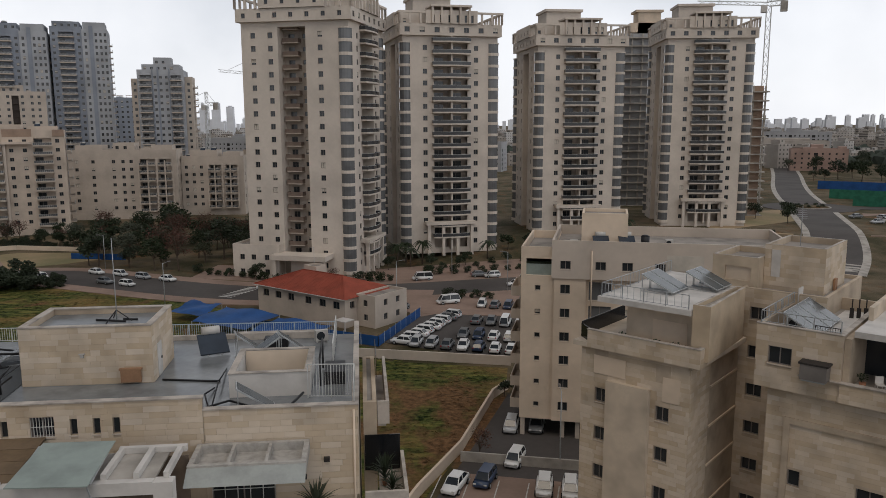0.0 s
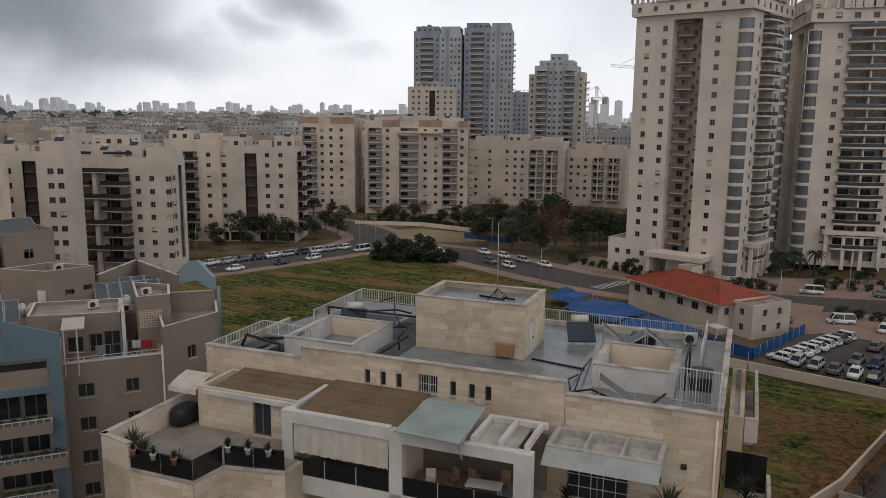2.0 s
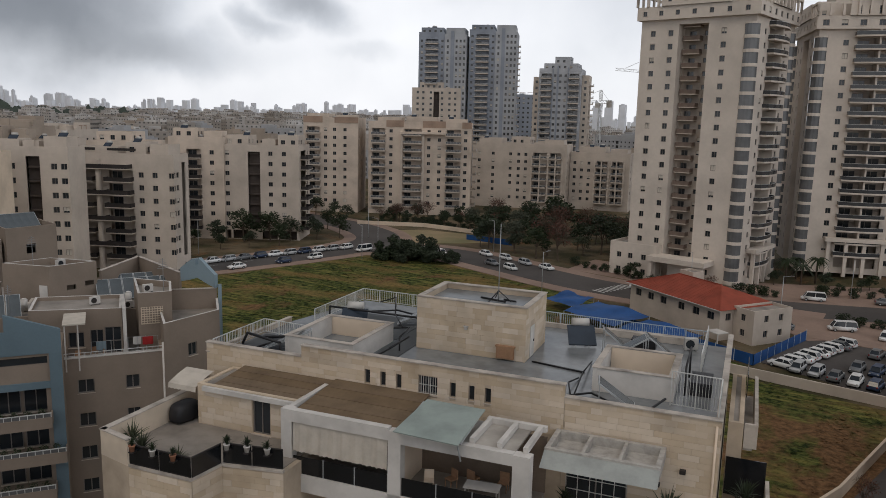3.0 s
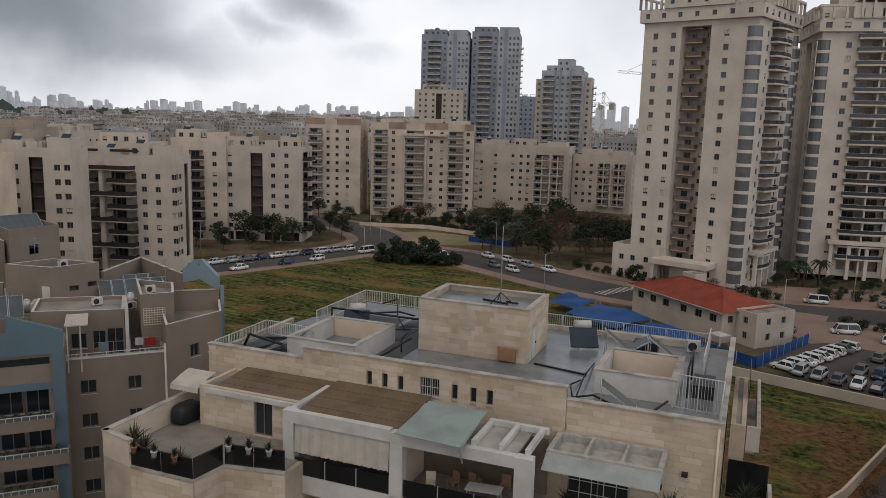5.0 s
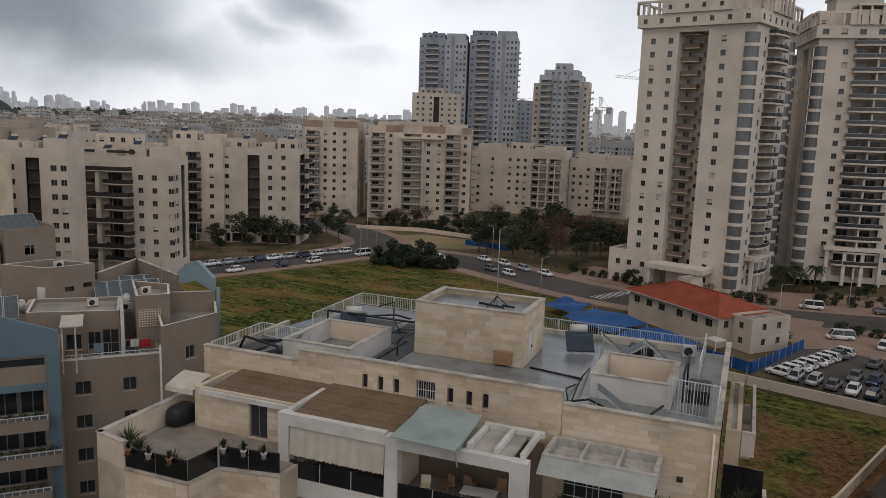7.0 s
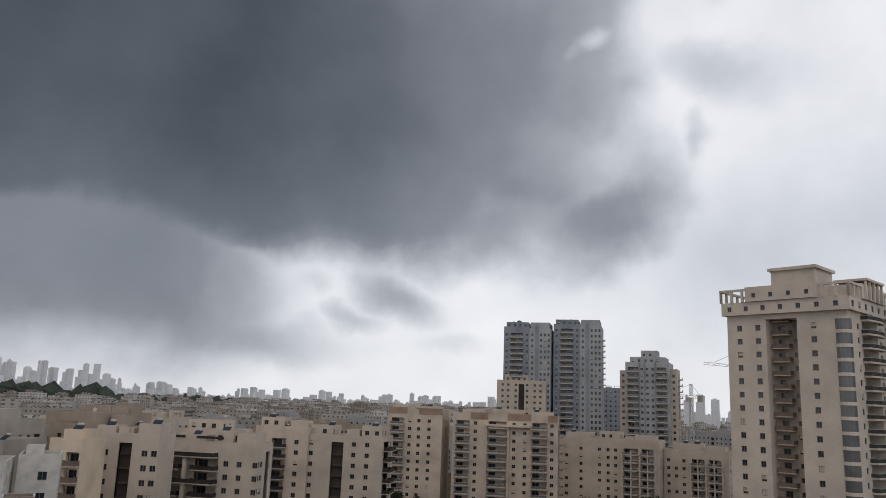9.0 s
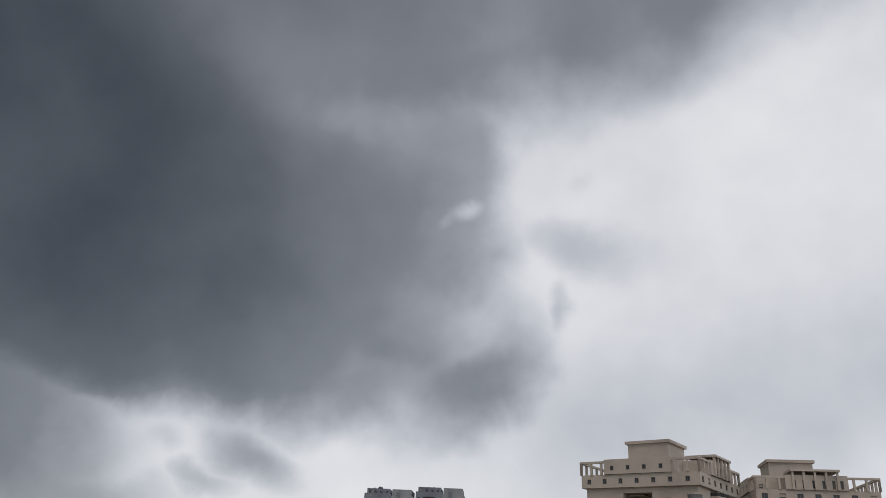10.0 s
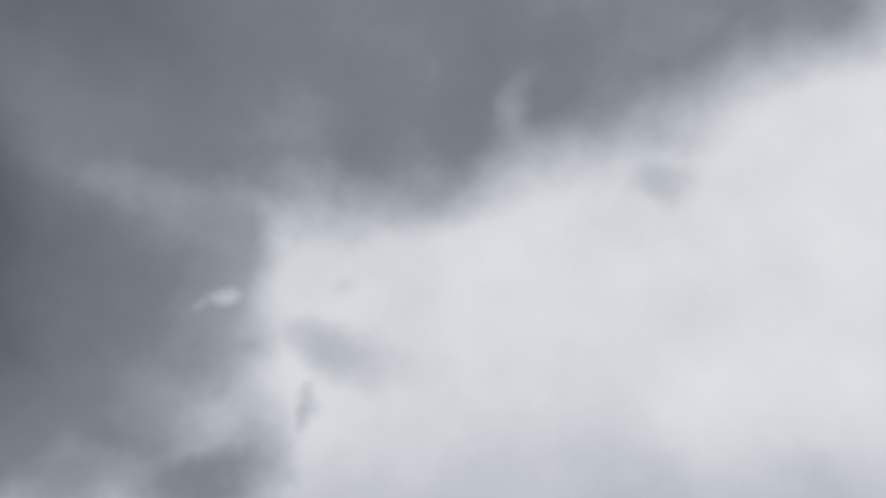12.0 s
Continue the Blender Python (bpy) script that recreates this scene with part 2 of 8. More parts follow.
MEADOW = grassland("winter_meadow")
SCRUB = grassland("scrubby_brown_ground", True)

# ---- building tools ----
MESHES = {}


def group(name, x=0, y=0, z=0, yaw=0, **tags):
    e = new(name)
    e.matrix_world = pose(x, y, z, 0, 0, yaw)
    e.empty_display_size = 0.5
    return tagged(e, **tags)


def mesh_of(bm, mats, name="mesh"):
    me = bpy.data.meshes.new(name)
    bm.to_mesh(me)
    bm.free()
    for m in mats if isinstance(mats, (list, tuple)) else [mats]:
        me.materials.append(m)
    return me


def part(name, bm, mats, parent=None, label="", m=None):
    """Link a bmesh (or a shared mesh) as one object under a thing or a part."""
    me = bm if isinstance(bm, bpy.types.Mesh) else mesh_of(bm, mats, name)
    ob = new(name, me)
    if parent is not None:
        ob.parent = parent
    if m is not None:
        ob.matrix_basis = m
    if label:
        ob["label"] = label
    return ob


def box(bm, x0, y0, z0, x1, y1, z1, mi=0):
    vs = [bm.verts.new(p) for p in ((x0, y0, z0), (x1, y0, z0), (x1, y1, z0), (x0, y1, z0), (x0, y0, z1), (x1, y0, z1), (x1, y1, z1), (x0, y1, z1))]
    for f in ((0, 3, 2, 1), (4, 5, 6, 7), (0, 1, 5, 4), (1, 2, 6, 5), (2, 3, 7, 6), (3, 0, 4, 7)):
        bm.faces.new([vs[i] for i in f]).material_index = mi
    return vs


def beam(bm, a, b, w, h=None, mi=0):
    """A square bar from a to b."""
    a, b = Vector(a), Vector(b)
    d = (b - a).normalized()
    side = d.cross(Vector((0, 0, 1)))
    side = (side if side.length > 0.01 else Vector((1, 0, 0))).normalized() * w / 2
    up = side.cross(d).normalized() * (h or w) / 2
    vs = [bm.verts.new(p + s * side + u * up) for p in (a, b) for s, u in ((-1, -1), (1, -1), (1, 1), (-1, 1))]
    for f in ((0, 1, 2, 3), (7, 6, 5, 4), (0, 4, 5, 1), (1, 5, 6, 2), (2, 6, 7, 3), (3, 7, 4, 0)):
        bm.faces.new([vs[i] for i in f]).material_index = mi


def tube(bm, a, b, r0, r1=None, n=10, mi=0, caps=True):
    a, b = Vector(a), Vector(b)
    d = (b - a).normalized()
    s = d.cross(Vector((0, 0, 1)))
    s = (s if s.length > 0.01 else Vector((1, 0, 0))).normalized()
    u = s.cross(d)
    r1 = r0 if r1 is None else r1
    rings = [[bm.verts.new(p + r * (math.cos(k * math.tau / n) * s + math.sin(k * math.tau / n) * u)) for k in range(n)] for p, r in ((a, r0), (b, r1))]
    for k in range(n):
        f = bm.faces.new((rings[0][k], rings[0][(k + 1) % n], rings[1][(k + 1) % n], rings[1][k]))
        f.material_index, f.smooth = mi, True
    if caps:
        bm.faces.new(rings[0][::-1]).material_index = mi
        bm.faces.new(rings[1]).material_index = mi


def prism(bm, pts, z0, z1, mi=0):
    lo, hi = ([bm.verts.new((*p, z)) for p in pts] for z in (z0, z1))
    bm.faces.new(lo[::-1]).material_index = mi
    bm.faces.new(hi).material_index = mi
    for k in range(len(pts)):
        bm.faces.new((lo[k], lo[(k + 1) % len(pts)], hi[(k + 1) % len(pts)], hi[k])).material_index = mi


def facade(bm, a, b, z0, z1, holes, depth=0.3, mi=0):
    """A wall from a to b (plan), its outside on the right hand of a to b, with openings (u0, u1, w0, w1) cut and their reveals built."""
    a, b = Vector((*a, 0)), Vector((*b, 0))
    length = round((b - a).length, 3)
    d = (b - a).normalized()
    holes = [tuple(round(q, 3) for q in h) for h in holes]
    z0, z1 = round(z0, 3), round(z1, 3)
    inward = Vector((-d.y, d.x, 0))
    us = sorted({0.0, length, *(h[0] for h in holes), *(h[1] for h in holes)})
    ws = sorted({z0, z1, *(h[2] for h in holes), *(h[3] for h in holes)})
    grid = {}

    def v(u, w, k=0):
        key = (round(u, 4), round(w, 4), k)
        if key not in grid:
            p = a + d * u + inward * (depth if k else 0)
            grid[key] = bm.verts.new((p.x, p.y, w))
        return grid[key]

    cells = {}
    for h in holes:
        cells.setdefault((round(h[0], 4), round(h[2], 4)), h)
    for w0, w1 in zip(ws, ws[1:]):
        for u0, u1 in zip(us, us[1:]):
            um, wm = (u0 + u1) / 2, (w0 + w1) / 2
            if any(h[0] < um < h[1] and h[2] < wm < h[3] for h in holes):
                continue
            bm.faces.new((v(u0, w0), v(u1, w0), v(u1, w1), v(u0, w1))).material_index = mi
    for u0, u1, w0, w1 in holes:
        ring = ((u0, w0), (u1, w0), (u1, w1), (u0, w1))
        for (p, q), (r, s) in zip(ring, ring[1:] + ring[:1]):
            bm.faces.new((v(p, q), v(r, s), v(r, s, 1), v(p, q, 1))[::-1]).material_index = mi


def window_mesh(w, h, glass=None, style=""):
    """A sliding window: an outer frame, one mullion, panes set back, a thin sill; some with the roller blind down."""
    glass = glass or GLASS
    key = ("window", round(w, 2), round(h, 2), glass.name, style)
    if key not in MESHES:
        bm = bmesh.new()
        t = 0.07 if w > 0.5 else 0.02
        us = [(t, w - t)] if w <= 0.9 else [(t, w / 2 - t / 2), (w / 2 + t / 2, w - t)]
        ws = [(t, h - t)] if h <= 2.2 else [(t, h * 0.45), (h * 0.45 + t, h - t)]
        facade(bm, (0, 0), (w, 0), 0, h, [(a, b, c, d) for a, b in us for c, d in ws], 0.06)
        vs = [bm.verts.new(p) for p in ((0, 0.05, 0), (w, 0.05, 0), (w, 0.05, h), (0, 0.05, h))]
        bm.faces.new(vs).material_index = 1
        box(bm, -0.06, -0.2, -0.06, w + 0.06, 0.03, -0.003, 2)
        if style == "blind":
            box(bm, t, 0.015, h * 0.35, w - t, 0.045, h - 0.02, 3)
        elif style == "shut":
            prev = None
            for k in range(int(h / 0.06) + 1):
                cur = [bm.verts.new((u, 0.012 + 0.014 * (k % 2), min(h - 0.01, k * 0.06))) for u in (t, w - t)]
                if prev:
                    bm.faces.new((prev[0], prev[1], cur[1], cur[0])).material_index = 3
                prev = cur
        elif style in ("grid", "bars"):
            n, m = (5, 3) if style == "grid" else (max(2, int(w / 0.14)), 2)
            y = -0.012 if style == "grid" else -0.1
            r = 0.02 if style == "grid" else 0.012
            facade(bm, (0, y), (w, y), 0, h, [(w * a / n + r, w * (a + 1) / n - r, h * b / m + r, h * (b + 1) / m - r) for a in range(n) for b in range(m)], 0.03, 4)
        MESHES[key] = mesh_of(bm, [FRAME, glass, WHITE_STONE, BLIND, RAILWHITE], "window")
    return MESHES[key]


BLIND = mat("roller_blind", (0.55, 0.50, 0.43), 0.7, var=0.06, scale=0.4, fine=3)


def balcony_mesh(w, d, style="solid"):
    """A slab with a front and two sides: a solid parapet, dark parapet, or rail on a low kerb."""
    key = ("balcony", round(w, 2), round(d, 2), style)
    if key not in MESHES:
        bm = bmesh.new()
        box(bm, 0, -d, -0.22, w, 0.25, 0, 0)
        top = {"solid": 1.0, "dark": 0.95, "rail": 0.3, "tower": 0.14, "grey": 0.7, "brown": 0.95}[style]
        mi = 1 if style == "dark" else 4 if style == "brown" else 0
        t = 0.12
        box(bm, 0, -d, 0.0, w, -d + t, top, mi)
        box(bm, 0, -d + t, 0.0, t, 0.0, top, mi)
        box(bm, w - t, -d + t, 0.0, w, 0.0, top, mi)
        if style in ("rail", "tower", "grey"):
            box(bm, 0.02, -d + 0.03, 1.0, w - 0.02, -d + 0.09, 1.06, 2)
            for k in range(int(w / 0.55) + 1):
                u = 0.06 + k * (w - 0.12) / max(1, int(w / 0.55))
                box(bm, u - 0.025, -d + 0.04, top, u + 0.025, -d + 0.08, 1.0, 2)
            box(bm, 0.04, -d + 0.05, top, w - 0.04, -d + 0.062, 0.98, 3)
        MESHES[key] = mesh_of(bm, [GREYWALL if style == "grey" else WHITE_STONE, RAILDARK, RAILWHITE, BAYGLASS, BROWNRAIL], "balcony")
    return MESHES[key]


def bowed_balcony(w, d):
    """A slab bowed outwards along its front, with a smoked glass balustrade between a low kerb and a thin rail."""
    key = ("bowed", round(w, 2), round(d, 2))
    if key not in MESHES:
        bm = bmesh.new()
        n = 10
        line = [(w * k / n, -d * (0.68 + 0.32 * math.sin(math.pi * k / n))) for k in range(n + 1)]
        prism(bm, [(0, 0.25)] + line + [(w, 0.25)], -0.24, 0.0, 0)
        for z0, z1, inset, t, mi in ((0.004, 0.14, 0.0, 0.12, 0), (0.144, 0.96, 0.05, 0.03, 1), (0.964, 1.03, 0.03, 0.07, 2)):
            rim = [(0.03, 0.0)] + line + [(w - 0.03, 0.0)]
            for (xa, ya), (xb, yb) in zip(rim, rim[1:]):
                a, b = Vector((xa, ya + inset)), Vector((xb, yb + inset))
                e = (b - a).normalized()
                q = Vector((-e.y, e.x)) * t
                vs = [bm.verts.new((p.x, p.y, z)) for z in (z0, z1) for p in (a, b, b + q, a + q)]
                for f in ((0, 3, 2, 1), (4, 5, 6, 7), (0, 1, 5, 4), (1, 2, 6, 5), (2, 3, 7, 6), (3, 0, 4, 7)):
                    bm.faces.new([vs[k] for k in f]).material_index = mi
        MESHES[key] = mesh_of(bm, [TOWER, SMOKED, RAILWHITE], "balcony")
    return MESHES[key]


SMOKED = mat("smoked_grey_glass", (0.055, 0.058, 0.062), 0.15, var=0.1, scale=0.5, fine=2, bump=0, spec=0.5)


SIDES = {"S": (0, lambda x0, y0, x1, y1: ((x0, y0), (x1, y0))), "E": (90, lambda x0, y0, x1, y1: ((x1, y0), (x1, y1))),
         "N": (180, lambda x0, y0, x1, y1: ((x1, y1), (x0, y1))), "W": (-90, lambda x0, y0, x1, y1: ((x0, y1), (x0, y0)))}
STYLE = random.Random(5)


def block(thing, x0, y0, x1, y1, z0, z1, material, cols=None, storey=3.05, first=0.0, parapet=1.0, top_skip=0, roof=None, name="wall", glass=None, holes=None, under=False):
    """One volume of a building: four outer walls with openings in rows and columns, a roof sunk behind a parapet.
    cols: side -> list of (middle, width, height, sill). holes: side -> extra openings (u0, u1, w0, w1)."""
    bm = bmesh.new()
    floors = int((z1 - parapet - z0 - first + 0.3) / storey) - top_skip
    spots = []
    home = thing.matrix_world
    for side, (turn, ends) in SIDES.items():
        a, b = ends(x0, y0, x1, y1)
        cut = list((holes or {}).get(side, ()))
        p, q = home @ Vector((*a, 0)), home @ Vector((*b, 0))
        if p.x * q.y - p.y * q.x > 0:
            # the blank back of the house
            facade(bm, a, b, z0, z1, cut)
            continue
        for mid, w, h, sill in (cols or {}).get(side, ()):
            for k in range(floors):
                zz = z0 + first + k * storey + sill
                cut.append((mid - w / 2, mid + w / 2, zz, zz + h))
                d = Vector((b[0] - a[0], b[1] - a[1])).normalized()
                spots.append((a[0] + d.x * (mid - w / 2), a[1] + d.y * (mid - w / 2), zz, turn, w, h))
        facade(bm, a, b, z0, z1, cut)
    t, zr = 0.25, z1 - parapet
    # parapet top, its inner faces and the roof
    o, i = ((x0, y0), (x1, y0), (x1, y1), (x0, y1)), ((x0 + t, y0 + t), (x1 - t, y0 + t), (x1 - t, y1 - t), (x0 + t, y1 - t))
    ov, iv, fv = ([bm.verts.new((*p, zz)) for p in ring] for ring, zz in ((o, z1), (i, z1), (i, zr)))
    for k in range(4):
        bm.faces.new((ov[k], ov[(k + 1) % 4], iv[(k + 1) % 4], iv[k]))
        bm.faces.new((iv[k], iv[(k + 1) % 4], fv[(k + 1) % 4], fv[k]))
    bm.faces.new(fv).material_index = 1
    if under:
        bm.faces.new([bm.verts.new((*p, z0)) for p in o[::-1]])
    bmesh.ops.remove_doubles(bm, verts=bm.verts[:], dist=0.0005)
    part(name, bm, [material, roof or ROOFDUST], thing)
    for px, py, zz, turn, w, h in spots:
        r = STYLE.random()
        style = "blind" if r < 0.09 and h < 2 else "shut" if r < 0.13 and h < 2 else ""
        part("window", window_mesh(w, h, glass, style), None, thing, m=pose(px, py, zz, 0, 0, turn) @ pose(0, 0.16, 0))
    return thing


def polyroom(thing, pts, z0, z1, material, parapet=0.4, roof=None, name="roof_room", holes=None, cope=None):
    """A volume on a many-sided plan (anticlockwise), its roof sunk behind a parapet; holes: side number -> openings (u0, u1, w0, w1)."""
    bm = bmesh.new()
    n, t = len(pts), 0.22
    inner = []
    for k in range(n):
        p, a, b = (Vector(pts[(k + q) % n]) for q in (0, -1, 1))
        d0, d1 = (p - a).normalized(), (b - p).normalized()
        n0, n1 = Vector((-d0.y, d0.x)), Vector((-d1.y, d1.x))
        inner.append(p + (n0 + n1) * t / max(0.4, 1 + n0.dot(n1)))
        facade(bm, tuple(p), tuple(b), z0, z1, (holes or {}).get(k, ()), 0.25)
    ov, iv, fv = ([bm.verts.new((p[0], p[1], zz)) for p in ring] for ring, zz in ((pts, z1), (inner, z1), (inner, z1 - parapet)))
    for k in range(n):
        q = (k + 1) % n
        bm.faces.new((ov[k], ov[q], iv[q], iv[k])).material_index = 2
        bm.faces.new((iv[k], iv[q], fv[q], fv[k]))
    bm.faces.new(fv).material_index = 1
    bmesh.ops.remove_doubles(bm, verts=bm.verts[:], dist=0.0005)
    return part(name, bm, [material, roof or ROOFDUST, cope or material], thing)


def slabwork(name, thing, material, *boxes):
    bm = bmesh.new()
    for b in boxes:
        box(bm, *b)
    return part(name, bm, material, thing)

# ---- ground and roads ----


def smooth(t):
    t = min(1.0, max(0.0, t))
    return t * t * (3 - 2 * t)


def ground_z(x, y):
    """Flat by the near houses, rising to a low terrace under the far towers."""
    return 4.6 * smooth((x + 22) / 45) * smooth((y - 192) / 45)


def spread(lo, hi, step, far):
    near = list(np.arange(lo, hi + 0.1, step))
    return [-far, -far / 2, lo - 500, lo - 120] + near + [hi + 120, hi + 500, far / 2, far]


def ground():
    xs, ys = spread(-300, 260, 8, 4600), spread(-60, 420, 8, 4600)
    verts = [(x, y, ground_z(x, y)) for y in ys for x in xs]
    n = len(xs)
    faces = [(j * n + i, j * n + i + 1, j * n + n + i + 1, j * n + n + i) for j in range(len(ys) - 1) for i in range(n - 1)]
    me = bpy.data.meshes.new("ground")
    me.from_pydata(verts, [], faces)
    me.materials.append(SCRUB)
    for p in me.polygons:
        p.use_smooth = True
    tagged(new("ground", me), "scrubby brown and green open ground", "ground", kind="structure")


def sheet(name, pts, material, z=0.04, label="", kind="structure", category="road", thick=0.3):
    """A flat paved area with a real edge, standing a little proud of the ground."""
    bm = bmesh.new()
    top = [bm.verts.new((x, y, ground_z(x, y) + z)) for x, y in pts]
    low = [bm.verts.new((x, y, ground_z(x, y) + z - thick)) for x, y in pts]
    f = bm.faces.new(top)
    f.normal_update()
    if f.normal.z < 0:
        f.normal_flip()
    for k in range(len(pts)):
        bm.faces.new((top[k], low[k], low[(k + 1) % len(pts)], top[(k + 1) % len(pts)]))
    bmesh.ops.recalc_face_normals(bm, faces=bm.faces[:])
    bmesh.ops.triangulate(bm, faces=[f])
    return tagged(part(name, bm, material), label, category, kind=kind)


def ribbon(name, line, width, material, z=0.05, label="", category="road"):
    """A strip along a line, rounded by subdivision, following the ground."""
    pts = [Vector(p) for p in line]
    for _ in range(3):
        out = [pts[0]]
        for a, b in zip(pts, pts[1:]):
            out += [a.lerp(b, 0.25), a.lerp(b, 0.75)]
        pts = out + [pts[-1]]
    bm = bmesh.new()
    rows = []
    for k, p in enumerate(pts):
        d = (pts[min(k + 1, len(pts) - 1)] - pts[max(k - 1, 0)]).normalized()
        s = Vector((-d.y, d.x)) * width / 2
        rows.append([bm.verts.new((q.x, q.y, ground_z(q.x, q.y) + zz)) for q, zz in ((p + s, z - 0.25), (p + s, z), (p - s, z), (p - s, z - 0.25))])
    for a, b in zip(rows, rows[1:]):
        for k in range(3):
            bm.faces.new((a[k], b[k], b[k + 1], a[k + 1]))
    bmesh.ops.recalc_face_normals(bm, faces=bm.faces[:])
    return tagged(part(name, bm, material), label, category, kind="structure")


ground()
sheet("ground", [(-20, 40), (-135, 84), (-128, 150), (-112, 178), (-98, 186), (-76, 173), (-56, 162), (-40, 152), (-38, 142), (-12, 127), (-17, 121), (10, 116), (9, 107), (2, 85), (-6, 62)], MEADOW, 0.03, "rough winter meadow of green and straw grass", category="meadow")
sheet("pavement", [(-62, 187), (-30, 178), (20, 188), (70, 196), (72, 214), (20, 206), (-20, 196), (-60, 204)], PAVING, 0.06, "reddish paved forecourt of the towers", category="pavement")
ROAD_WEST = [(-147, 119), (-140, 132), (-131, 155), (-122, 182), (-126, 202), (-150, 219), (-185, 228)]
ROAD_EAST = [(-122, 182), (-100, 192), (-76, 181), (-50, 170), (-30, 168), (-8, 172), (20, 180), (60, 186)]
ribbon("pavement", ROAD_WEST, 21, PAVING, 0.14, "reddish brick pavement along the road", "pavement")
ribbon("pavement", ROAD_EAST, 22, PAVING, 0.145, "reddish brick pavement along the road", "pavement")
ribbon("road", ROAD_WEST, 13.5, ASPHALT, 0.16, "worn dark asphalt road")
ribbon("road", ROAD_EAST, 13.5, ASPHALT, 0.165, "worn dark asphalt road")
ribbon("road", [(-6, 172), (-7, 158), (-1, 150)], 8, PAVING, 0.17, "reddish paved lane into the car park")
sheet("pavement", [(-4, 150), (48, 143), (49, 170), (14, 168), (-4, 164)], PAVING, 0.2, "reddish brick paving beside the car park", category="pavement")
sheet("road", [(-10, 130), (14, 118), (44, 118), (48, 160), (-3, 160)], ASPHALT, 0.1, "asphalt car park")
sheet("pavement", [(3, 72), (-2, 70), (4, 88), (9, 104), (34, 106), (40, 62), (0, 58)], ASPHALT, 0.07, "asphalt yard below the flats", category="pavement")

# ---- towers ----


def tower(x, y, z, yaw, label, storeys=20, podium=False):
    """A tall stone-clad block: a front with a deep recess of small balconies, a flank with a stack of wide balconies,
    glazed bays on the corners, and a crown of open square frames with the lift room above."""
    st = 3.05
    T = group("apartment_tower", x, y, z, yaw, label=label, category="apartment tower", group="apartment towers")
    A, B, H = 27.0, 26.0, storeys * st
    win = lambda m, w=1.2, h=1.3, s=0.9: (m, w, h, s)
    # left wing, recess back wall in the shade-painted tone, right wing
    block(T, 0, 0, 9.3, B, 0, H, TOWER, {"S": [win(3.0), win(7.4)], "W": [win(4, 1.2), win(9), win(16), win(22, 1.2)]}, st, 1.5, 0.2, name="wall")
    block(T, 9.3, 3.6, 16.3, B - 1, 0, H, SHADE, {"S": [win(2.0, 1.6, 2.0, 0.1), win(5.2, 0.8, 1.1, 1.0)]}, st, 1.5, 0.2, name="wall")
    block(T, 16.3, 0, A, B, 0, H, TOWER, {"S": [win(3.6)], "E": [win(6.0), win(20.0), win(24.0, 0.8)]}, st, 1.5, 0.2, name="wall",
          holes={"E": [(8.4, 17.6, 1.5 + k * st, 1.5 + k * st + 2.6) for k in range(storeys)]})
    slabwork("divider", T, TOWER, (A - 1.9, 12.7, 1, A + 1.7, 13.1, H - 0.1))
    slabwork("wall", T, TOWER, (9.3, 0, H - 1.2, 16.3, 3.6, H))
    # balcony back wall, its shade carried by the darker colour
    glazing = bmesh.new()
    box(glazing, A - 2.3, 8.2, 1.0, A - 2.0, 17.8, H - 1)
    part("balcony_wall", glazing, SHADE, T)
    for k in range(1, storeys):
        zz = 1.5 + k * st
        part("balcony", balcony_mesh(4.0, 1.9, "brown"), None, T, m=pose(9.7, 3.6, zz))
        if k < storeys:
            part("balcony", bowed_balcony(10.4, 2.3), None, T, m=pose(A, 7.8, zz, 0, 0, 90))
            for u, w in ((8.8, 2.6), (13.4, 3.0)):
                part("window", window_mesh(w, 2.1), None, T, m=pose(A - 2.0, u, zz + 0.05, 0, 0, 90) @ pose(0, -0.12, 0))
    # glazed bays at the corners
    for bx, by in ((A - 1.2, 0.9), (A - 0.9, B - 1.2)) + (() if podium else ((-0.1, 0.8),)):
        bm = bmesh.new()
        levels = [(1.75, 1.0, 0)]
        for k in range(storeys - 1):
            zz = 1.5 + k * st
            levels += [(1.75, zz + 0.4, 1), (1.64, zz + 0.4, 1), (1.64, zz + 2.72, 0), (1.75, zz + 2.72, 0)]
        levels.append((1.75, 1.5 + (storeys - 1) * st, 0))
        prev = None
        for r, zz, mi in levels:
            cur = [bm.verts.new((bx + r * math.cos(a * math.tau / 14), by + r * math.sin(a * math.tau / 14), zz)) for a in range(14)]
            if prev:
                for a in range(14):
                    bm.faces.new((prev[a], prev[(a + 1) % 14], cur[(a + 1) % 14], cur[a])).material_index = last
            prev, last = cur, 1 if r == 1.64 and mi == 1 else 0
        part("bay_window", bm, [TOWER, BAYGLASS], T)
    # crown: a wider band, open frames, lift room
    o = 0.9
    block(T, -o, -o, A + o, B + o, H, H + 3.0, TOWER, {"S": [win(m, 1.0, 1.1, 0.9) for m in (2, 6, 10, 14, 18, 22, 26)], "E": [win(m, 1.4, 1.3, 0.8) for m in (2, 6, 10, 14, 18, 22, 26)]}, 3.0, 0, 0.2, name="crown", under=True)
    bm = bmesh.new()
    zt = H + 3.0
    for side in range(4):
        length = (A if side % 2 == 0 else B) + 2 * o
        for k in range(int(length / 2.6) + 1):
            u = k * length / int(length / 2.6)
            px, py = ((-o + u, -o), (A + o, -o + u), (-o + u, B + o), (-o, -o + u))[side]
            if (side == 0 and 5 < px < 22) or (side == 1 and 5.5 < py < 20.5):
                continue
            box(bm, px - 0.25, py - 0.25, zt, px + 0.25, py + 0.25, zt + 2.6)
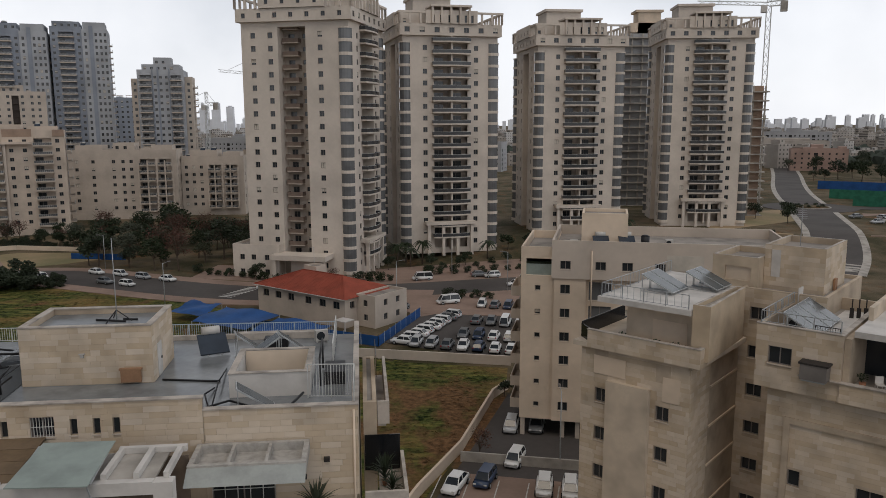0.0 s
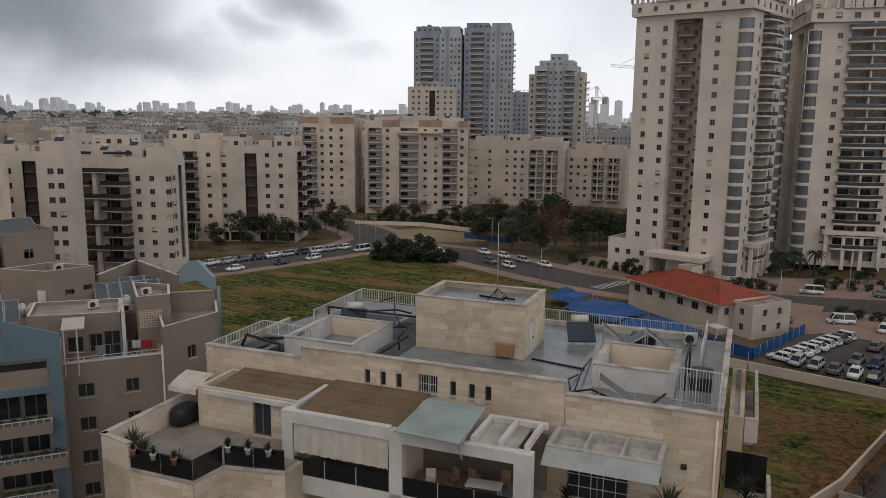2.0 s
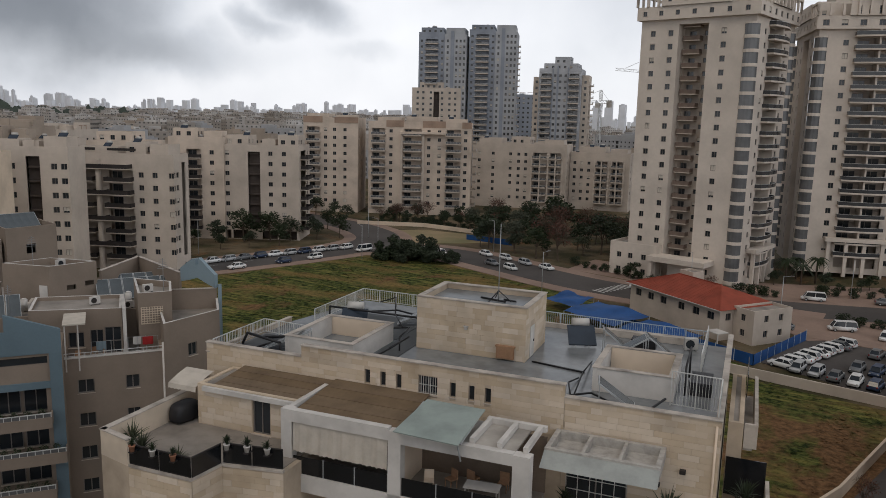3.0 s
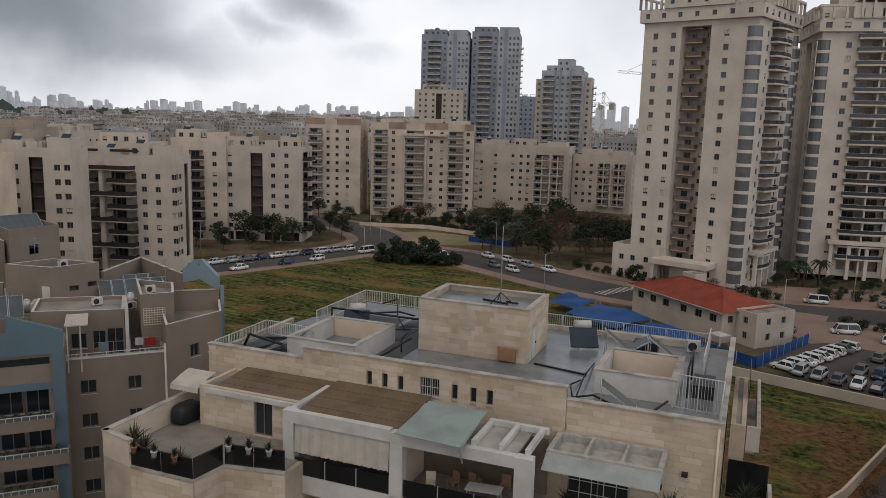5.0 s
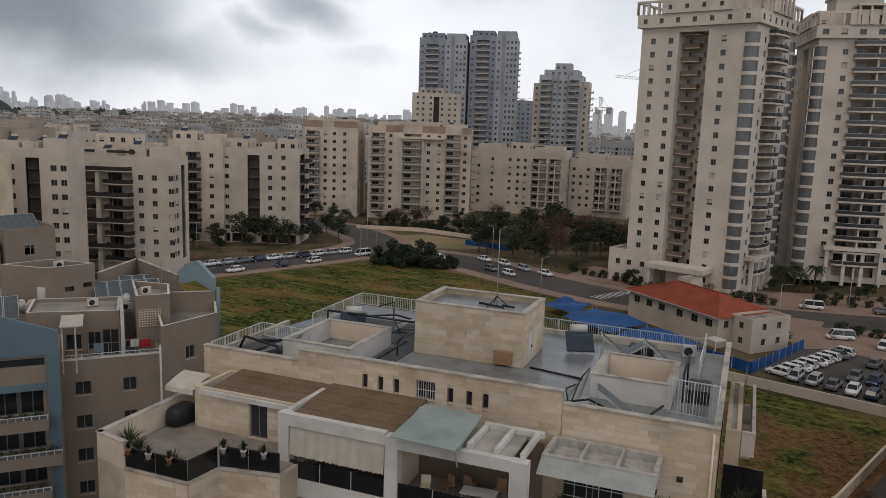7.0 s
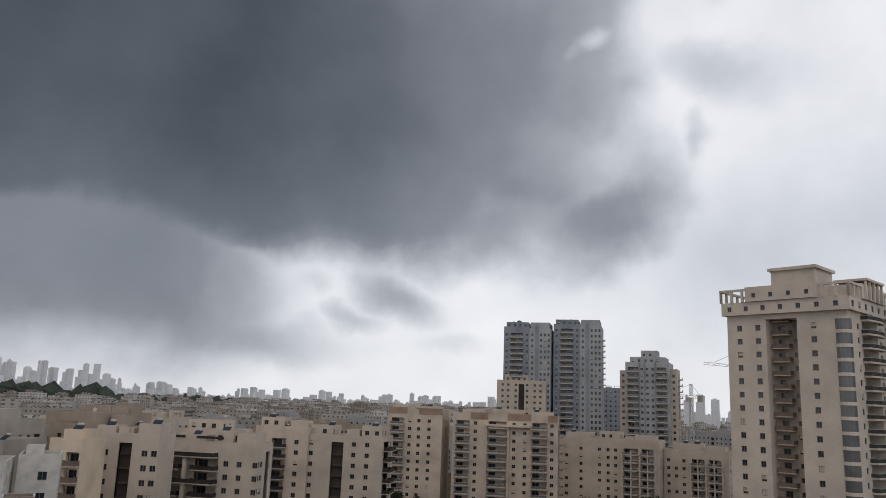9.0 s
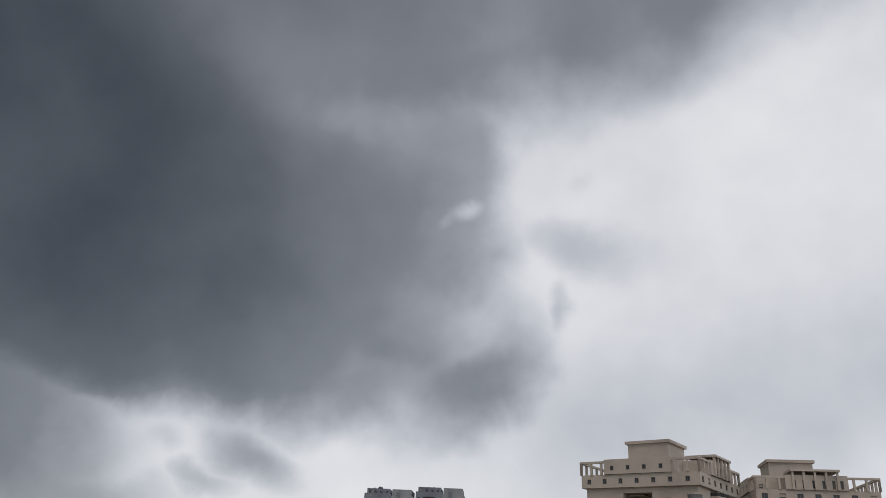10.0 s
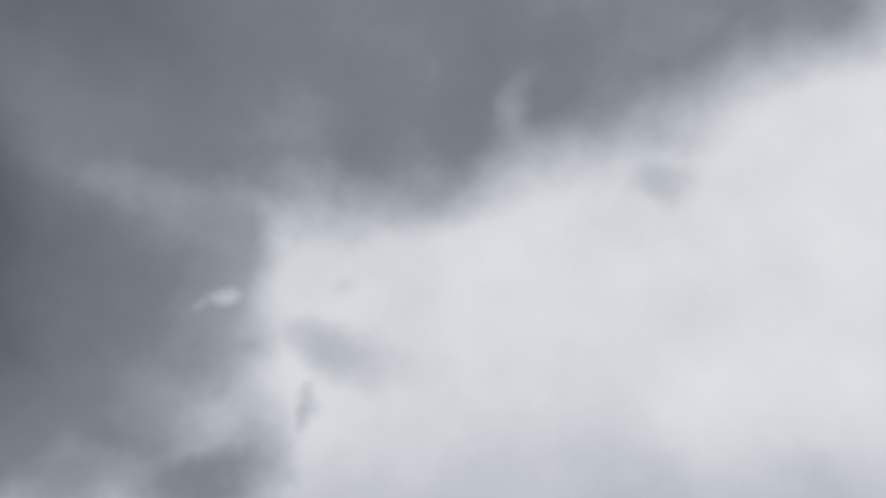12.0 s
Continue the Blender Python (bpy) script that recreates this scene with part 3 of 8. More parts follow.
    for x0, y0, x1, y1 in ((-o - .3, -o - .3, A + o + .3, -o + .3), (A + o - .3, -o + .3, A + o + .3, B + o - .3), (-o - .3, B + o - .3, A + o + .3, B + o + .3), (-o - .3, -o + .3, -o + .3, B + o - .3)):
        box(bm, x0, y0, zt + 2.6, x1, y1, zt + 3.1)
    part("roof_frame", bm, TOWER, T)
    block(T, 5.2, -o - 0.4, 21.6, 20, zt, zt + 3.4, TOWER, {"S": [win(m, 0.9, 1.0, 1.2) for m in (2, 6, 10, 14)], "E": [win(m, 0.9, 1.0, 1.2) for m in (3, 8, 13)]}, 3.2, -0.3, 0.4, name="penthouse")
    block(T, 21.62, 6, A + o + 0.4, 20, zt, zt + 3.4, TOWER, {"E": [win(m, 0.7, 1.9, 0.6) for m in (2, 4.2, 6.4, 8.6, 10.8, 12.6)]}, 3.2, -0.3, 0.4, name="penthouse")
    slabwork("crown_pillar", T, TOWER, *[(A + o + 0.42, u, zt, A + o + 0.9, u + 0.5, zt + 4.2) for u in (7.5, 10.0, 12.5, 15.0, 17.5)], (22, 7.2, zt + 4.2, A + o + 1.2, 18.3, zt + 4.7))
    slabwork("lift_room", T, TOWER, (9, 4.5, zt + 2.9, 19, 15, zt + 7.6), (8.4, 4, zt + 7.6, 19.6, 15.5, zt + 8.3))
    # ground floor columns and entrance
    bm = bmesh.new()
    for u in (6.5, 10.5, 14.5, 18.5):
        box(bm, A + 1.2, u - 0.4, -0.5, A + 2.0, u + 0.4, 8.0)
    box(bm, A, 5.6, 8.0, A + 2.4, 19.4, 8.9)
    part("portico", bm, TOWER, T)
    if podium:
        block(T, -3.2, -3.0, 9.0, 14, -0.5, 8.2, TOWER, {"S": [win(2.5), win(5.5), win(9)], "W": [win(4), win(9)]}, 3.6, 0.4, 0.6, name="podium")
        slabwork("canopy", T, TOWER, (8, -6, 5.0, 22, 0, 6.2), (8.4, -5.7, 0, 9.2, -5, 5), (20.5, -5.7, 0, 21.5, -4.7, 5), (12, -3, -0.5, 20, 0, 5))
    return T


tower(-48.0, 191.0, 0, -12.5, "pale limestone apartment tower with a recessed balcony shaft and low podium", 20, True)
for ex, ey, ez, b, n, lab in ((-10.4, 208.5, 2.0, 14, 19, "pale limestone apartment tower with stacked balconies behind palms"), (27.6, 230.0, 4.2, 8, 18, "pale limestone apartment tower with stacked rounded balconies"), (69.5, 246.0, 4.6, -4, 19, "pale limestone apartment tower beside a tall crane")):
    yaw = b - 90
    c, s = math.cos(radians(yaw)), math.sin(radians(yaw))
    tower(ex - 27 * c, ey - 27 * s, ez, yaw, lab, n)


def flats(x, y, yaw, w, d, h, material, label, cols=(), ecols=(), wcols=(), balconies=(), shaft=None, roofs=(), eshaft=None, band=None, pilotis=(), storey=3.0, first=3.0, z=0.0, style="rail", name="apartment_block"):
    """A mid-rise block: window columns, stacks of balconies, a dark stair shaft and set-back roof rooms."""
    T = group(name, x, y, z, yaw, label=label, category="apartment block", group="apartment blocks")
    n = int((h - 1.0 - first) / storey)
    holes = []
    if shaft:
        holes.append((shaft[0], shaft[1], first, h - 2.0))
    holes += [(a, c, 0.1, 2.7) for a, c in pilotis]
    bal = [b for b in balconies if b[0] == "S"]
    for side, u, bw, bd, st in bal:
        holes += [(u + 0.2, u + bw - 0.2, first + k * storey, first + k * storey + 2.45) for k in range(n)]
    eh = [(eshaft[0], eshaft[1], first, h - 2.0)] if eshaft else []
    for side, u, bw, bd, st in balconies:
        if side == "E":
            eh += [(u + 0.2, u + bw - 0.2, first + k * storey, first + k * storey + 2.45) for k in range(n)]
    win = lambda m: (m, 1.25, 1.25, 0.9)
    block(T, 0, 0, w, d, 0, h, material, {"S": [win(m) for m in cols], "E": [win(m) for m in ecols], "W": [win(m) for m in wcols]}, storey, first, 1.0, holes={"S": holes, "E": eh})
    # dark backing sheets that paint shade into stair shafts and pilotis gaps
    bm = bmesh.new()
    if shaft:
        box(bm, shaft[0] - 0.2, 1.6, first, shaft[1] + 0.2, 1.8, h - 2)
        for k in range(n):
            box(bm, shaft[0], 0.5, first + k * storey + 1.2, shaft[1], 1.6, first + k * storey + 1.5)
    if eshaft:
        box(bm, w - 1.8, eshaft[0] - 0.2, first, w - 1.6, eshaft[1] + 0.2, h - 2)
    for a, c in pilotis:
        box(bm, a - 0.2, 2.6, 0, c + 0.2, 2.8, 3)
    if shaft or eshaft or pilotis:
        part("recess", bm, RECESS_SHADE, T)
    bm = bmesh.new()
    for side, u, bw, bd, st in balconies:
        if side == "S":
            box(bm, u, 1.6, first, u + bw, 1.8, h - 1.2)
        else:
            box(bm, w - 1.8, u, first, w - 1.6, u + bw, h - 1.2)
    if balconies:
        part("balcony_wall", bm, material, T)
    if band:
        slabwork("roof_band", T, BROWNBAND, *[(u0, -0.12, h - 2.0, u1, 0.1, h + dz) for u0, u1, dz in band])
    for side, u, bw, bd, st in balconies:
        for k in range(n):
            zz = first + k * storey
            m = pose(u, 0, zz) if side == "S" else pose(w, u, zz, 0, 0, 90)
            part("balcony", balcony_mesh(bw, bd, st), None, T, m=m)
            part("window", window_mesh(min(bw - 0.8, 2.4), 2.1), None, T, m=m @ pose(0.4, 1.46, 0.02))
    for x0, y0, x1, y1, zh in roofs:
        block(T, x0, y0, x1, y1, h - 1.0, h + zh, material, {"S": [win(m) for m in np.arange(1.5, x1 - x0 - 1, 3.0)], "E": [win(m) for m in np.arange(1.5, y1 - y0 - 1, 3.5)]} if zh > 1.5 else None, 3.0, 0.3, 0.4, name="roof_room")
    rooftop(T, w, d, h - 1.0, material, int(abs(x * 3 + y * 5)), 6, roofs)
    return T


# brown of the shafts, with recess and pilotis shade painted in
RECESS_SHADE = mat("dark_brown_recess_shade", (0.085, 0.066, 0.055), 0.7, var=0.12, scale=0.4, fine=2)
CREAMPALE = mat("pale_cream_stone", (0.60, 0.50, 0.41), 0.85, var=0.08, scale=0.15, fine=1.4, stain=0.14)
BROWNBAND = mat("faded_brown_render", (0.36, 0.255, 0.19), 0.9, var=0.08, scale=0.2, fine=2, stain=0.15)
BOILER = mat("white_boiler_enamel", (0.50, 0.48, 0.45), 0.5, var=0.08, scale=1.0, fine=5)
PANEL = mat("solar_panel_glass", (0.03, 0.04, 0.055), 0.15, var=0.1, scale=0.8, fine=3, bump=0, spec=0.6)


def roof_mesh(kind):
    """Small things that stand on flat roofs."""
    if kind not in MESHES:
        bm = bmesh.new()
        if kind == "solar_boiler":
            tube(bm, (-0.6, 0, 1.3), (0.6, 0, 1.3), 0.3, n=10)
            for u in (-0.45, 0.45):
                beam(bm, (u, 0, 0), (u, 0, 1.1), 0.06)
                beam(bm, (u, -1.5, 0), (u, 0, 1.1), 0.05)
            vs = [bm.verts.new(p) for p in ((-0.95, -1.6, 0.15), (0.95, -1.6, 0.15), (0.95, -0.2, 1.15), (-0.95, -0.2, 1.15), (-0.95, -1.56, 0.07), (0.95, -1.56, 0.07), (0.95, -0.16, 1.07), (-0.95, -0.16, 1.07))]
            for f in ((0, 1, 2, 3), (7, 6, 5, 4), (0, 4, 5, 1), (1, 5, 6, 2), (2, 6, 7, 3), (3, 7, 4, 0)):
                bm.faces.new([vs[k] for k in f]).material_index = 1
            mats = [BOILER, PANEL]
        elif kind == "pergola":
            for u in (0, 3.4):
                for v in (0, 2.6):
                    beam(bm, (u, v, 0), (u, v, 2.4), 0.14)
            for v in (0, 2.6):
                beam(bm, (-0.2, v, 2.4), (3.6, v, 2.4), 0.16)
            for k in range(10):
                beam(bm, (k * 3.4 / 9, -0.2, 2.52), (k * 3.4 / 9, 2.8, 2.52), 0.08)
            mats = [BROWNBAND]
        elif kind == "water_tank":
            tube(bm, (0, 0, 0.25), (0, 0, 1.9), 0.6, n=12)
            tube(bm, (0, 0, 1.9), (0, 0, 2.05), 0.6, 0.2, n=12)
            for u, v in ((-0.4, -0.4), (0.4, -0.4), (0.4, 0.4), (-0.4, 0.4)):
                beam(bm, (u, v, 0), (u, v, 0.27), 0.1)
            mats = [BOILER]
        elif kind == "cooling_unit":
            box(bm, -0.45, -0.2, 0.1, 0.45, 0.2, 0.85)
            box(bm, -0.4, -0.15, 0, -0.3, 0.15, 0.1)
            box(bm, 0.3, -0.15, 0, 0.4, 0.15, 0.1)
            tube(bm, (-0.1, -0.2, 0.47), (-0.1, -0.22, 0.47), 0.3, n=12, mi=1)
            mats = [BOILER, GLASS]
        else:
            beam(bm, (0, 0, 0), (0, 0, 3.2), 0.05)
            for k in range(6):
                beam(bm, (-0.5 + 0.05 * k, 0, 2.2 + 0.17 * k), (0.5 - 0.05 * k, 0, 2.2 + 0.17 * k), 0.03)
            mats = [METALROOF]
        MESHES[kind] = mesh_of(bm, mats, kind)
    return MESHES[kind]


METALROOF = mat("galvanised_steel", (0.30, 0.30, 0.30), 0.5, 0.6, var=0.1, scale=0.6, fine=4)


def rooftop(T, w, d, z, material, seed, n, rooms=()):
    """Low walls, door housings and small equipment spread over a flat roof."""
    rnd = random.Random(seed)
    free = lambda x, y, m: all(not (a - m < x < c + m and b - m < y < e + m) for a, b, c, e, q in rooms)
    for k in range(n):
        u, v = rnd.uniform(1.6, w - 1.6), rnd.uniform(1.8, d - 1.4)
        kind = rnd.choice(("solar_boiler", "solar_boiler", "solar_boiler", "water_tank", "cooling_unit", "pergola", "aerial"))
        if kind == "pergola" and (u > w - 4.2 or v > d - 3.4):
            kind = "solar_boiler"
        if free(u, v, 0.9 if kind != "pergola" else 3.8):
            part(kind, roof_mesh(kind), None, T, m=pose(u, v, z, 0, 0, rnd.choice((0, 0, 15, -20)) if kind != "pergola" else 0))
        else:
            top = max(q for a, b, c, e, q in rooms if a - 3.8 < u < c + 3.8 and b - 3.8 < v < e + 3.8)
            inside = [(a, b, c, e, q) for a, b, c, e, q in rooms if a + 1.2 < u < c - 1.2 and b + 1.8 < v < e - 1.2]
            if len(inside) == 1 and inside[0][4] == top:
                part("solar_boiler", roof_mesh("solar_boiler"), None, T, m=pose(u, v, z + 1.0 + top - 0.4, 0, 0, 0))
    for k in range(n // 3):
        u, v = rnd.uniform(0.6, w - 4), rnd.uniform(1.5, d - 3)
        ln, hh = rnd.uniform(1.5, 4.0), rnd.uniform(0.9, 2.3)
        if free(u, v, 0.3) and free(u + ln, v, 0.3):
            slabwork("roof_wall", T, material, (u, v, z - 0.02, min(w - 0.4, u + ln), v + 0.2, z + hh), (u, v + 0.2, z - 0.02, u + 0.2, min(d - 0.4, v + 2.4), z + hh))


# street of flats to the west
T = flats(-168.2, 118.6, 21, 31, 9, 27.4, WHITE_STONE, "beige apartment block with dark-railed balconies and a blank white end wall", (1.5, 4.5, 23.6, 27.0, 31), (1.6, 3.2), (), [("S", 6.2, 6.4, 2.0, "dark"), ("S", 15.4, 6.4, 2.0, "dark")], None, [(0.5, 2, 5.5, 8, 3.0), (19, 2, 24, 8, 2.6), (8, 2, 17, 8, 1.4), (25.5, 1.0, 30, 7, 2.2)], (5.4, 7.4))
for k in range(0, 8, 2):
    part("balcony", balcony_mesh(15.0, 2.5, "dark"), None, T, m=pose(6.5, 0, 6.0 + 3.0 * k))
slabwork("pillar", T, WHITE_STONE, (13.6, -2.1, 0, 14.5, -1.2, 26))
slabwork("terrace_wall", T, RAILDARK, (5.5, -0.05, 28.0, 12.5, 0.12, 28.6), (15.5, -0.05, 28.0, 22.5, 0.12, 28.6))
flats(-166.6, 172.0, 25, 25, 14, 28, WHITE_STONE, "pale apartment block with a dark stair shaft and rounded end balconies", (3.6, 16.5, 20.5), (11,), (), [("E", 2, 7, 2.2, "dark")], (9.8, 13.4), [(2, 3, 9, 12, 2.6), (13, 4, 17, 10, 1.6), (18, 3, 24, 12, 2.9)], None, None, [(0.6, 4.4), (5.0, 9.4), (13.8, 18.4), (19, 24.2)])
flats(-177.5, 164.5, 30, 16, 12, 30, CREAMPALE, "yellowish apartment block with deep balconies", (2, 12.5), (3, 6), (), [("S", 5.0, 4.5, 1.6, "dark")], None, [(1, 2, 8, 10, 2.4), (10, 2, 15, 9, 1.6)])
flats(-184, 142, 24, 16, 14, 29, CREAMPALE, "yellowish apartment block with deep balconies", (2, 9.5, 13.5), (3, 6), (), [("S", 4, 4.5, 1.6, "dark"), ("E", 5, 6, 1.8, "dark")], None, [(2, 2, 12, 10, 2.4)])
flats(-156.8, 98.2, 32, 15.6, 9, 29.6, WHITE_STONE, "pale apartment block with a dark stair shaft", (2.1, 4.2, 12.6, 14.6), (), (), [], (7.0, 9.8), [(1, 2, 5, 8, 1.4), (10, 2, 14.6, 8, 2.0), (5.6, 3, 8.6, 8, 1.0)])
flats(-147.6, 84.8, 32, 6.4, 10, 29, CREAM, "beige apartment block of open concrete balcony frames", (), (), (), [("S", 0.2, 2.9, 1.6, "brown"), ("S", 3.3, 2.9, 1.6, "brown")], None, [(1, 3, 5, 9, 1.6)])
# higher cream blocks with stacked balconies and brown roof bands
flats(-187.0, 240.0, 24, 21, 18, 36, CREAMPALE, "tall cream apartment block with stacked balconies", (8.5, 12, 16), (3, 9), (), [("S", 1.2, 5.4, 1.8, "rail")], None, [(0.5, 4, 9, 16, 1.4), (12, 3, 19, 14, 1.0)], None, [(0, 7.4, 0.4), (12, 21.1, 0.25)])
T = flats(-164.0, 250.0, 24, 39, 18, 35, CREAMPALE, "long cream apartment block with stacked balconies", (8.6, 23, 27, 36.9), (3, 6), (), [("S", 1.2, 5.4, 1.8, "rail"), ("S", 13.4, 7.0, 1.8, "rail"), ("S", 29.5, 5.8, 1.8, "rail"), ("E", 8, 7, 1.8, "rail")], None, [(3, 4, 12, 16, 1.6), (14, 3, 26, 15, 2.0), (28, 5, 37, 16, 1.4)], None, [(6.8, 13.4, 0.5), (20.6, 29.3, 0.5), (35.5, 39.1, 0.3)])
slabwork("pillar", T, WHITE_STONE, (12.4, -1.3, 0, 13.2, -0.02, 31), (20.6, -1.3, 0, 21.4, -0.02, 31))
slabwork("cornice", T, CREAMPALE, (12.2, -2.0, 30.6, 29, -0.02, 31.4))
T = flats(-144.0, 300.0, 10, 40, 16, 27, WHITE_STONE, "pale stepped apartment block with framed balconies", (3, 9, 16.5, 20, 23), (3, 8), (), [("S", 26, 6, 1.6, "rail"), ("S", 33, 5, 1.6, "rail")], None, [(2, 3, 12, 12, 1.8), (16, 3, 24, 12, 2.6), (30, 4, 38, 12, 1.6)])
for u in (25.6, 29.0, 32.4, 35.5, 38.4):
    slabwork("balcony_frame", T, WHITE_STONE, (u, -1.9, 3, u + 0.5, -1.62, 23))
T = flats(-106.0, 316.0, 4, 25, 16, 24, WHITE_STONE, "pale apartment block with framed balconies", (2, 5, 8), (3, 8), (), [("S", 11, 5, 1.6, "rail"), ("S", 17.5, 5, 1.6, "rail")], None, [(3, 3, 14, 12, 2.2), (16, 4, 23, 12, 1.4)])
for u in (10.6, 13.4, 16.4, 19.6, 22.6):
    slabwork("balcony_frame", T, WHITE_STONE, (u, -1.9, 3, u + 0.5, -1.62, 21))
PALE_TOWER = mat("pale_grey_concrete", (0.42, 0.43, 0.45), 0.8, var=0.06, scale=0.1, fine=1)
# far towers
flats(-212, 365, 26, 26, 20, 52, WHITE_STONE, "white stepped tower block", (3, 6, 10, 16, 20, 23), (4, 8), (), [], (11.5, 14.5), [(4, 3, 22, 16, 3)])
for px, py, hh in ((-211.5, 370.5, 81), (-187.5, 382.5, 83)):
    T = flats(px, py, 20, 14, 24, hh, GREYTOWER, "tall blue-grey residential tower with balcony stack", (1.6, 12.6), (3, 7), (), [("S", 3.6, 7.0, 1.8, "rail")], None, [(1, 2, 13, 20, 2.6)])
    slabwork("fin", T, GREYTOWER, (17.2, -0.9, 4, 19.0, -0.62, hh + 0.6))
    slabwork("crown", T, PALE_TOWER, (14.5, 1, hh - 1, 24.5, 18, hh + 2.4))
    block(T, 14, -0.6, 25.5, 22, 0, hh - 1, PALE_TOWER, {"S": [(m, 1.1, 1.5, 0.8) for m in (1.6, 6.3, 8.4, 10.4)], "E": [(m, 1.3, 1.5, 0.8) for m in (2, 6, 10, 14, 18)]}, 3.0, 3.0, 1.0)
    for k in range(24):
        part("balcony", balcony_mesh(4.0, 1.5, "rail"), None, T, m=pose(25.5, 7.5, 6 + 3.0 * k, 0, 0, 90))
T = flats(-143.9, 374, 12, 21, 20, 62, PALE_TOWER, "grey-beige residential tower with stepped crown and curved balconies", (8.0, 10.6, 13.2), (4, 8), (), [("S", 1.0, 5.5, 2.4, "rail"), ("S", 15.0, 5.0, 2.4, "rail")], None, [(2, 2, 19, 18, 2.6), (7, 5, 15, 14, 6.0)])
block(T, -3.4, 4, 0, 18, 0, 58, WHITE_STONE, {"S": [(1.7, 1.2, 1.3, 0.9)]}, 3.0, 3.0, 0.8)
block(T, 21, 4, 24.4, 18, 0, 59, WHITE_STONE, {"S": [(1.7, 1.2, 1.3, 0.9)], "E": [(4, 1.2, 1.3, 0.9), (8, 1.2, 1.3, 0.9)]}, 3.0, 3.0, 0.8)
slabwork("fin", T, GREYTOWER, (6.7, -0.4, 3, 7.1, -0.02, 62.5), (14.3, -0.4, 3, 14.7, -0.02, 62.5), (9.0, -0.3, 3, 9.8, -0.02, 63))
for k in range(17):
    part("balcony", balcony_mesh(5.0, 1.8, "rail"), None, T, m=pose(24.4, 8.5, 6 + 3.0 * k, 0, 0, 90))
flats(-196, 470, 20, 14, 14, 52, GREYTOWER, "slim blue-grey tower seen between taller ones", (2, 5, 8, 11), (3, 7), (), [], None, [])

# house with the red roof
HR = group("house", -14.9, 137.0, 0, 0, label="white two-storey house with a red hipped tile roof", category="house")
HR.matrix_world = pose(-14.9, 137.0, 0, 0, 0, -36.5)
block(HR, -28, 0, -4, 13, 0, 5.7, WHITE_STONE, {"S": [(m, 1.7, 1.4, 0.9) for m in (2.4, 6.0, 9.6, 14.4, 18.2, 21.8)], "E": [(2, 1.2, 1.3, 1)]}, 3.0, 2.5, 0.2)
bm = bmesh.new()
e = [bm.verts.new(p) for p in ((-28.7, -0.7, 5.6), (-3.3, -0.7, 5.6), (-3.3, 13.7, 5.6), (-28.7, 13.7, 5.6), (-21.5, 6.5, 8.2), (-10.5, 6.5, 8.2))]
for f in ((0, 1, 5, 4), (1, 2, 5), (2, 3, 4, 5), (3, 0, 4), (3, 2, 1, 0)):
    bm.faces.new([e[i] for i in f])
part("roof", bm, TILE, HR)
block(HR, -4, 3.2, 0.6, 12.4, 0, 6.1, WHITE_STONE, {"S": [(2.2, 1.0, 1.2, 1.0)], "E": [(3, 1.0, 1.2, 1.0), (6.5, 1.0, 1.2, 1.0)]}, 2.7, 0.2, 0.5, name="annex")
slabwork("gutter", HR, WHITE, (-28.75, -0.82, 5.5, -3.25, -0.7, 5.62))

